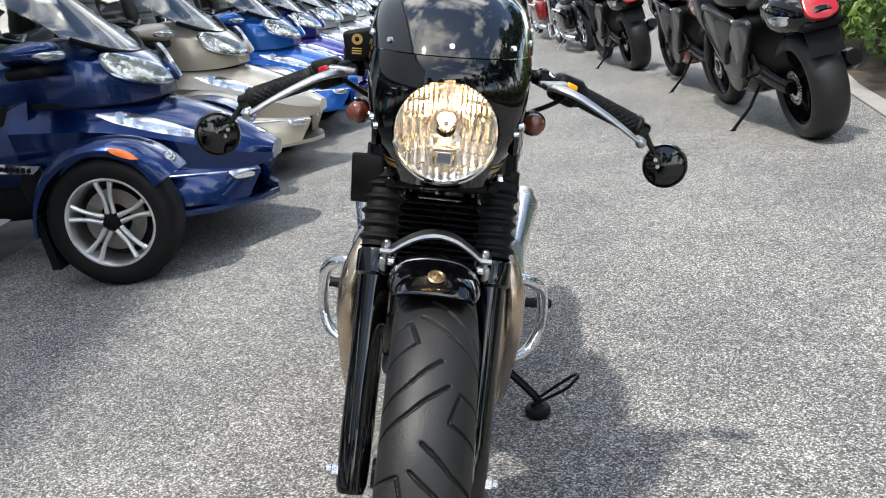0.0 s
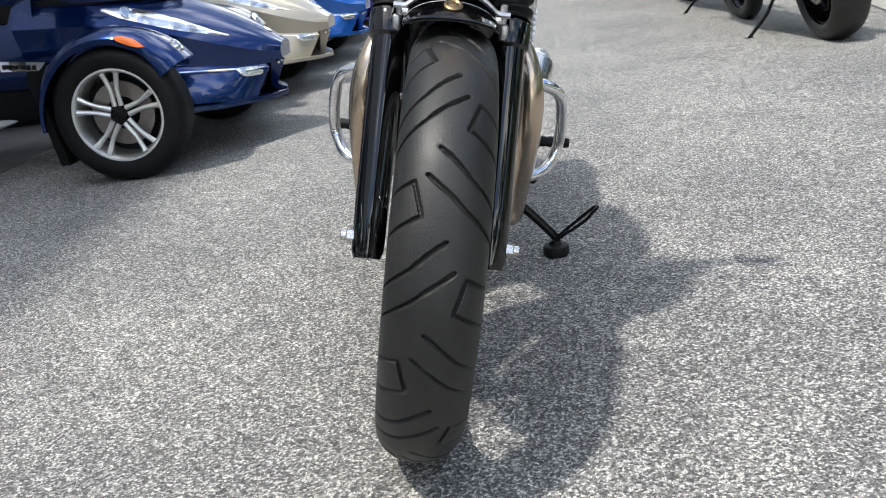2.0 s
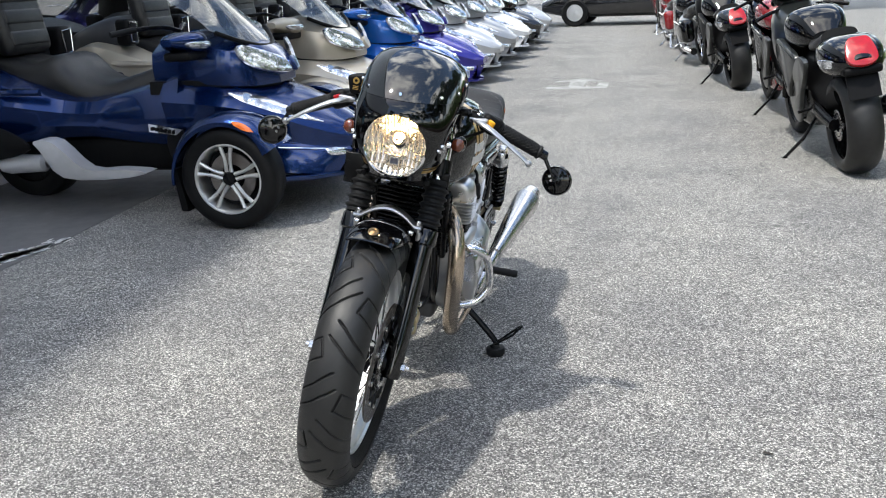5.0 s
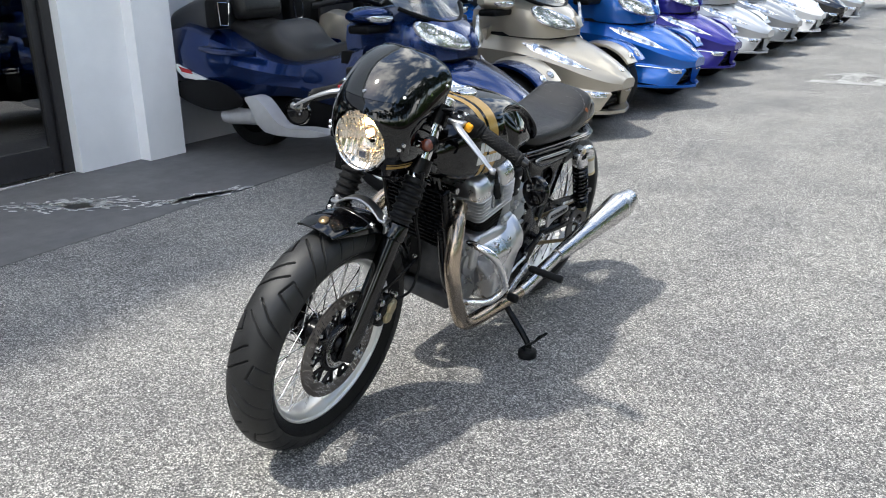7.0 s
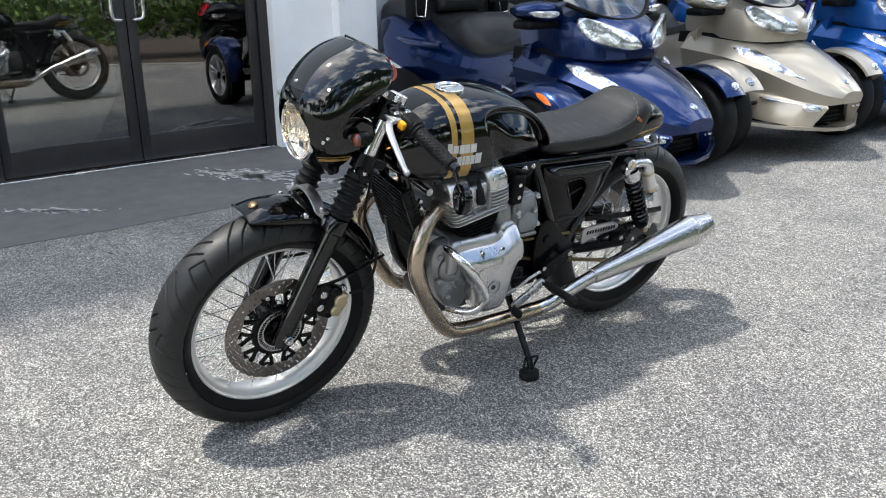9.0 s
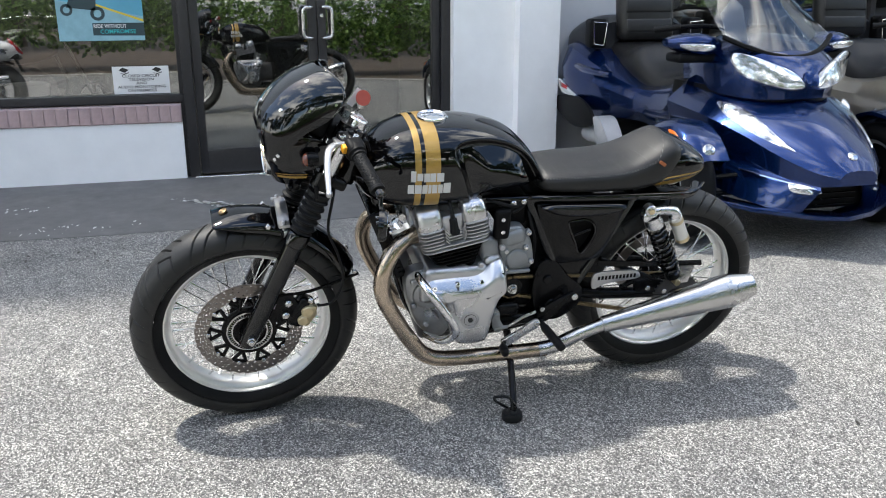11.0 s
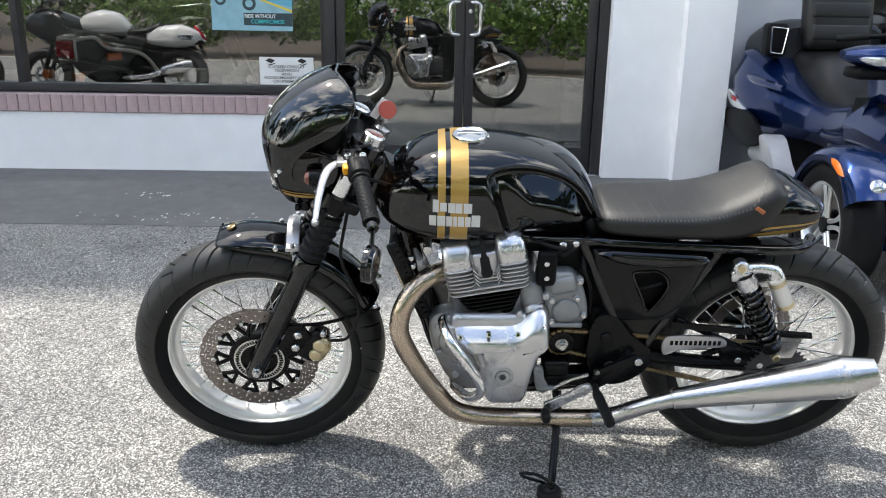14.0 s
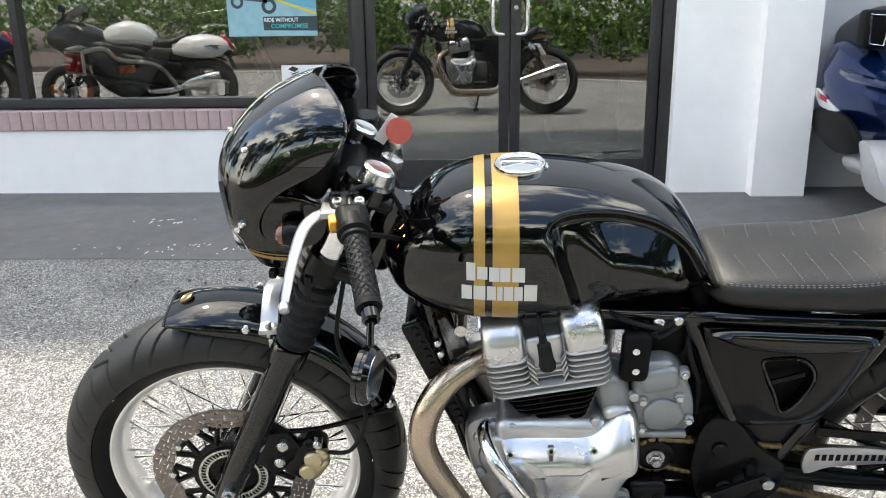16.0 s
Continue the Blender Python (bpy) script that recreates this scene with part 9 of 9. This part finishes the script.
scrape_marks("paint_flecks", -2.40, -1.00, 0.14, 0.7, 0.0, 34, 9, "flaked remains of white paint on the asphalt", size=0.7)
scrape_marks("paint_flecks", -2.90, -1.15, 0.10, 0.25, 0.0, 14, 10, "flaked remains of white paint on the asphalt", size=0.9)
LITTER = material("dark_litter", (0.03, 0.026, 0.022), 0.9, vary=0.4, scale=60)
scrape_marks("debris", -1.85, -1.1, 0.30, 1.2, 0.0, 46, 12, "small dark leaves and dirt on the asphalt", LITTER, 0.9)
scrape_marks("debris", 1.4, 2.2, 1.6, 2.4, 0.0, 34, 13, "small dark leaves and dirt on the asphalt", LITTER, 0.7)

# window poster and notice
POSTER_BLUE = material("poster_blue", (0.10, 0.36, 0.50), 0.4, vary=0.12, scale=6)
POSTER_DARK = material("poster_dark", (0.02, 0.045, 0.055), 0.4)
POSTER_ROAD = material("poster_road", (0.22, 0.40, 0.47), 0.4, vary=0.2, scale=14)
POSTER_YELLOW = material("poster_yellow", (0.65, 0.50, 0.05), 0.4)
TEAL = material("poster_teal", (0.03, 0.42, 0.45), 0.4)
INK = material("black_ink", (0.012, 0.012, 0.012), 0.5)


def words(text, x, y, z, size, mat_, parent, align="LEFT", width=None):
    """Lettering on a plane that faces +x."""
    cu = bpy.data.curves.new("lettering", "FONT")
    cu.body, cu.size, cu.align_x, cu.extrude = text, size, align, 0.0004
    cu.offset = size * 0.012
    cu.materials.append(mat_)
    o = new("lettering", cu)
    o.parent = parent
    o.matrix_basis = Matrix.Translation((x, y, z)) @ Matrix.Rotation(radians(90), 4, "Z") @ Matrix.Rotation(radians(90), 4, "X") @ Matrix.Diagonal((width or 1, 1, 1, 1))
    return o


PXX = DX + 0.008
poster = thing("poster", "blue window poster of a motorcycle on a road", "poster")
g = Geo()
g.box((PXX, -0.994, 0.955), (PXX + 0.002, -0.456, 1.62))
part("sheet", g, POSTER_BLUE, poster, sharp=0)
g = Geo()
g.add([(PXX + 0.003, -0.994, 0.956), (PXX + 0.003, -0.456, 0.956), (PXX + 0.003, -0.456, 1.11), (PXX + 0.003, -0.994, 1.22)], [(0, 1, 2, 3)])
part("pictured_road", g, POSTER_ROAD, poster, sharp=0)
g = Geo()
g.add([(PXX + 0.004, -0.456, 1.075), (PXX + 0.004, -0.456, 1.09), (PXX + 0.004, -0.78, 1.205), (PXX + 0.004, -0.80, 1.20)], [(0, 1, 2, 3)])
part("pictured_line", g, POSTER_YELLOW, poster, sharp=0)
g = Geo()
for yy, zz, r in ((-0.93, 1.155, 0.038), (-0.74, 1.13, 0.045)):
    g.lathe([(0.0, r * 0.55), (0.0, r)], (PXX + 0.0045, yy, zz), (1, 0, 0), 28)
g.add([(PXX + 0.0045, y, z) for y, z in ((-0.93, 1.17), (-0.75, 1.15), (-0.74, 1.24), (-0.82, 1.30), (-0.90, 1.25))], [(0, 1, 2, 3, 4)])
part("pictured_motorcycle", g, POSTER_DARK, poster, "dark motorcycle shape", 0)
g = Geo()
g.add([(PXX + 0.0035, -0.78, 0.99), (PXX + 0.0035, -0.456, 0.985), (PXX + 0.0035, -0.456, 1.07), (PXX + 0.0035, -0.78, 1.07)], [(0, 1, 2, 3)])
part("caption_band", g, POSTER_DARK, poster, sharp=0)
words("RIDE WITHOUT", PXX + 0.0045, -0.775, 1.038, 0.034, PAPER, poster, width=0.86)
words("COMPROMISE", PXX + 0.0045, -0.735, 1.002, 0.037, TEAL, poster, width=0.98)

notice = thing("notice", "white closed circuit television notice in the window", "sign")
g = Geo()
g.box((PXX, -0.69, 0.598), (PXX + 0.003, -0.324, 0.782))
part("card", g, PAPER, notice, sharp=0)
for k, line in enumerate(("CLOSED CIRCUIT", "TELEVISION", "AND", "AUDIO MONITORING", "ON PREMISES")):
    words(line, PXX + 0.004, -0.507, 0.710 - 0.0245 * k, 0.026, INK, notice, "CENTER", 1.22)
for yy in (-0.615, -0.40):
    g = Geo()
    g.add([(PXX + 0.004, yy + a, 0.752 + b) for a, b in ((-0.035, 0.006), (0.005, -0.012), (0.032, 0.008), (-0.006, 0.024))], [(0, 1, 2, 3)])
    g.add([(PXX + 0.004, yy + a, 0.752 + b) for a, b in ((-0.03, -0.012), (0.0, -0.018), (0.034, -0.006), (0.03, -0.014), (0.0, -0.024))], [(0, 1, 2, 3, 4)])
    part("camera_symbol", g, INK, notice, sharp=0)

# motorcycles across from the shop window, seen mirrored in its glass
white_bike = sport_bike("white and orange sport touring motorcycle with a red tail lamp", PAINT_WHITE, GREY_DUCT, pose(-0.66, -2.10, GROUND_Z, 0, -8, 178) @ Matrix.Scale(0.92, 4))
blue_bike = sport_bike("dark blue sport motorcycle parked behind the white one", PAINT_NAVY, PAINT_NAVY, pose(-0.95, -4.10, GROUND_Z, 0, -8, 176))
for b in (white_bike, blue_bike):
    tagged(b, group="motorcycles parked before the shop window")
for o in white_bike.children_recursive:
    if o.name.startswith("exhaust"):
        o.data.materials[0] = CHROME
    if o.name.startswith("belly_fairing"):
        o.data.materials[0] = BLACK_MATT


def tourer(label, m):
    """An older touring motorcycle: tail lamp over the origin, nose towards +y."""
    T = thing("touring_motorcycle", label, "motorcycle", m)
    plain_wheel("rear_wheel", T, 0.26, 0.315, 0.065, 0.215, BLACK_SATIN)
    plain_wheel("front_wheel", T, 1.72, 0.310, 0.055, 0.215, BLACK_SATIN)
    tail = part("tail_cowl", body_loft([(0.01, 0.090, 0.72, 0.85), (0.10, 0.125, 0.68, 0.87), (0.30, 0.135, 0.64, 0.84), (0.52, 0.125, 0.58, 0.80), (0.70, 0.09, 0.56, 0.76)], 24, 0.5), GREY_DUCT, T, "dark grey tail section")
    g = Geo()
    g.rbox((0, -0.040, 0.785), (0.178, 0.060, 0.112), 0.012)
    lamp = part("tail_lamp", g, RED_LENS, T, "wide red tail lamp")
    g = Geo()
    g.rbox((0, -0.0705, 0.785), (0.168, 0.004, 0.008), 0.0015)
    part("lamp_rib", g, RED_LENS, lamp)
    g = Geo()
    g.tube([(x, -0.035, z) for x, z in ((-0.100, 0.715), (-0.100, 0.855), (0.100, 0.855), (0.100, 0.715), (-0.100, 0.715))], 0.012, 10)
    part("lamp_surround", g, PAINT_WHITE, T, "white surround of the tail lamp")
    for sx in (1, -1):
        g = Geo()
        g.tube(crom([(0.104 * sx, -0.03, 0.855), (0.128 * sx, 0.10, 0.865), (0.140 * sx, 0.20, 0.79), (0.142 * sx, 0.40, 0.755), (0.138 * sx, 0.52, 0.70), (0.134 * sx, 0.62, 0.58)], 5), 0.016, 10)
        part("white_edging", g, PAINT_WHITE, tail, "white edging of the tail section")
        g = Geo()
        g.tube([(0.136 * sx, 0.11, 0.862), (0.146 * sx, 0.18, 0.805)], 0.010, 8)
        part("orange_flash", g, ORANGE_PANEL, tail, "orange flash")
        g = Geo()
        g.rbox((0.140 * sx, 0.24, 0.725), (0.030, 0.120, 0.052), 0.010)
        part("side_reflector", g, ORANGE_PANEL, T, "orange side reflector")
        g = Geo()
        g.tube([(0.06 * sx, 0.0, 0.64), (0.15 * sx, -0.06, 0.61)], 0.010, 8)
        stalk = part("signal_stalk", g, BLACK_MATT, T)
        g = Geo()
        g.rbox((0.180 * sx, -0.085, 0.605), (0.090, 0.050, 0.068), 0.012)
        part("turn_signal", g, ORANGE_PANEL, stalk, "orange turn signal")
        g = Geo()
        g.lathe([(0.0, 0.030), (0.02, 0.046), (0.55, 0.046), (0.66, 0.024)], (0.20 * sx, -0.02, 0.36), (0, 1, -0.06), 20)
        part("exhaust", g, CHROME, T, "chrome silencer")
        g = Geo()
        g.tube([(0.08 * sx, 1.34, 0.98), (0.09 * sx, 1.52, 0.66), (0.09 * sx, 1.72, 0.31)], 0.022, 12)
        part("fork_leg", g, CHROME, T)
    g = Geo()
    g.tube([(x, -0.075 - 0.03 * (0.69 - z), z) for x, z in ((-0.080, 0.560), (-0.080, 0.690), (0.115, 0.690), (0.115, 0.560), (-0.080, 0.560))], 0.009, 10)
    g.tube([(0.018, -0.07, 0.69), (0.018, 0.0, 0.70)], 0.010, 8)
    part("plate_frame", g, CHROME, T, "empty chrome plate frame")
    part("seat", body_loft([(0.16, 0.10, 0.83, 0.90), (0.32, 0.135, 0.80, 0.91), (0.60, 0.13, 0.74, 0.84), (0.84, 0.10, 0.73, 0.82)], 24, 0.6), LEATHER, T, "black seat")
    part("fuel_tank", body_loft([(0.80, 0.09, 0.74, 0.86), (0.92, 0.15, 0.72, 0.95), (1.10, 0.165, 0.72, 0.98), (1.32, 0.10, 0.76, 0.93)], 24, 0.6), GREY_DUCT, T, "dark grey fuel tank")
    part("engine", body_loft([(0.56, 0.12, 0.30, 0.62), (0.74, 0.17, 0.24, 0.70), (1.05, 0.17, 0.24, 0.70), (1.26, 0.10, 0.34, 0.60)], 24, 0.5), CAST_DARK, T, "dark engine block")
    g = Geo()
    g.tube([(-0.36, 1.18, 1.03), (-0.20, 1.32, 1.06), (0.20, 1.32, 1.06), (0.36, 1.18, 1.03)], 0.012, 10, 4)
    part("handlebar", g, CHROME, T)
    g = Geo()
    g.tube([(0.02, 0.82, 0.26), (0.16, 0.80, 0.012)], 0.011, 8)
    part("side_stand", g, BLACK_SATIN, T)
    return T


ORANGE_PANEL = material("orange_panel", (0.55, 0.12, 0.02), 0.3, coat=0.6, vary=0.1)
tourer("older grey and white touring motorcycle inside the shop window", pose(-3.97, -2.06, 0.006, 0, 0, 54))
g = Geo()
g.lathe([(0.0, 0.0), (0.0, 0.13), (0.60, 0.15), (0.61, 0.157), (0.625, 0.157), (0.625, 0.145), (0.02, 0.12), (0.02, 0.0)], (-4.23, -1.33, 0.006), (0, 0, 1), 32)
bin_ = solid("bin", g, PAINT_WHITE, "tall white plastic bin on the showroom floor", "bin")
for zz in (0.50, 0.545):
    g = Geo()
    r = 0.13 + 0.02 * zz / 0.60
    g.lathe([(-0.004, r), (-0.004, r + 0.004), (0.004, r + 0.004), (0.004, r)], (-4.23, -1.33, zz), (0, 0, 1), 32, wrap=True)
    part("dark_band", g, BLACK_MATT, bin_)
g = Geo()
g.rbox((-5.4, 1.35, 0.62), (0.5, 0.55, 1.2), 0.05)
solid("display_counter", g, BLACK_MATT, "dark display counter inside the showroom", "counter")

# dark car at the end of the lot
def car(label, m):
    C = thing("car", label, "car", m)
    part("body", body_loft([(-2.2, 0.75, 0.35, 0.75), (-1.9, 0.88, 0.22, 0.86), (0.0, 0.90, 0.20, 0.92), (1.6, 0.88, 0.22, 0.84), (2.2, 0.70, 0.32, 0.62)], 28, 0.5), PAINT_BLACK, C, "black car body")
    part("cabin", body_loft([(-1.8, 0.60, 0.8, 0.9), (-1.0, 0.72, 0.8, 1.42), (0.3, 0.70, 0.8, 1.45), (1.2, 0.60, 0.8, 0.95)], 28, 0.6), SCREEN, C, "dark glass cabin")
    for x in (-0.82, 0.82):
        for y in (-1.35, 1.35):
            g = Geo()
            g.lathe([(-0.10, 0.20), (-0.11, 0.29), (-0.08, 0.33), (0.08, 0.33), (0.11, 0.29), (0.10, 0.20)], (x, y, 0.33), (1, 0, 0), 40)
            w = part("wheel", g, TYRE, C)
            g = Geo()
            g.lathe([(-0.10, 0.0), (-0.09, 0.20), (0.09, 0.20), (0.10, 0.0)], (x, y, 0.33), (1, 0, 0), 32)
            part("rim", g, RIM_ALU, w)
    return C


car("black car parked at the far end of the lot", pose(0.6, 20.6, 0, 0, 0, 84))
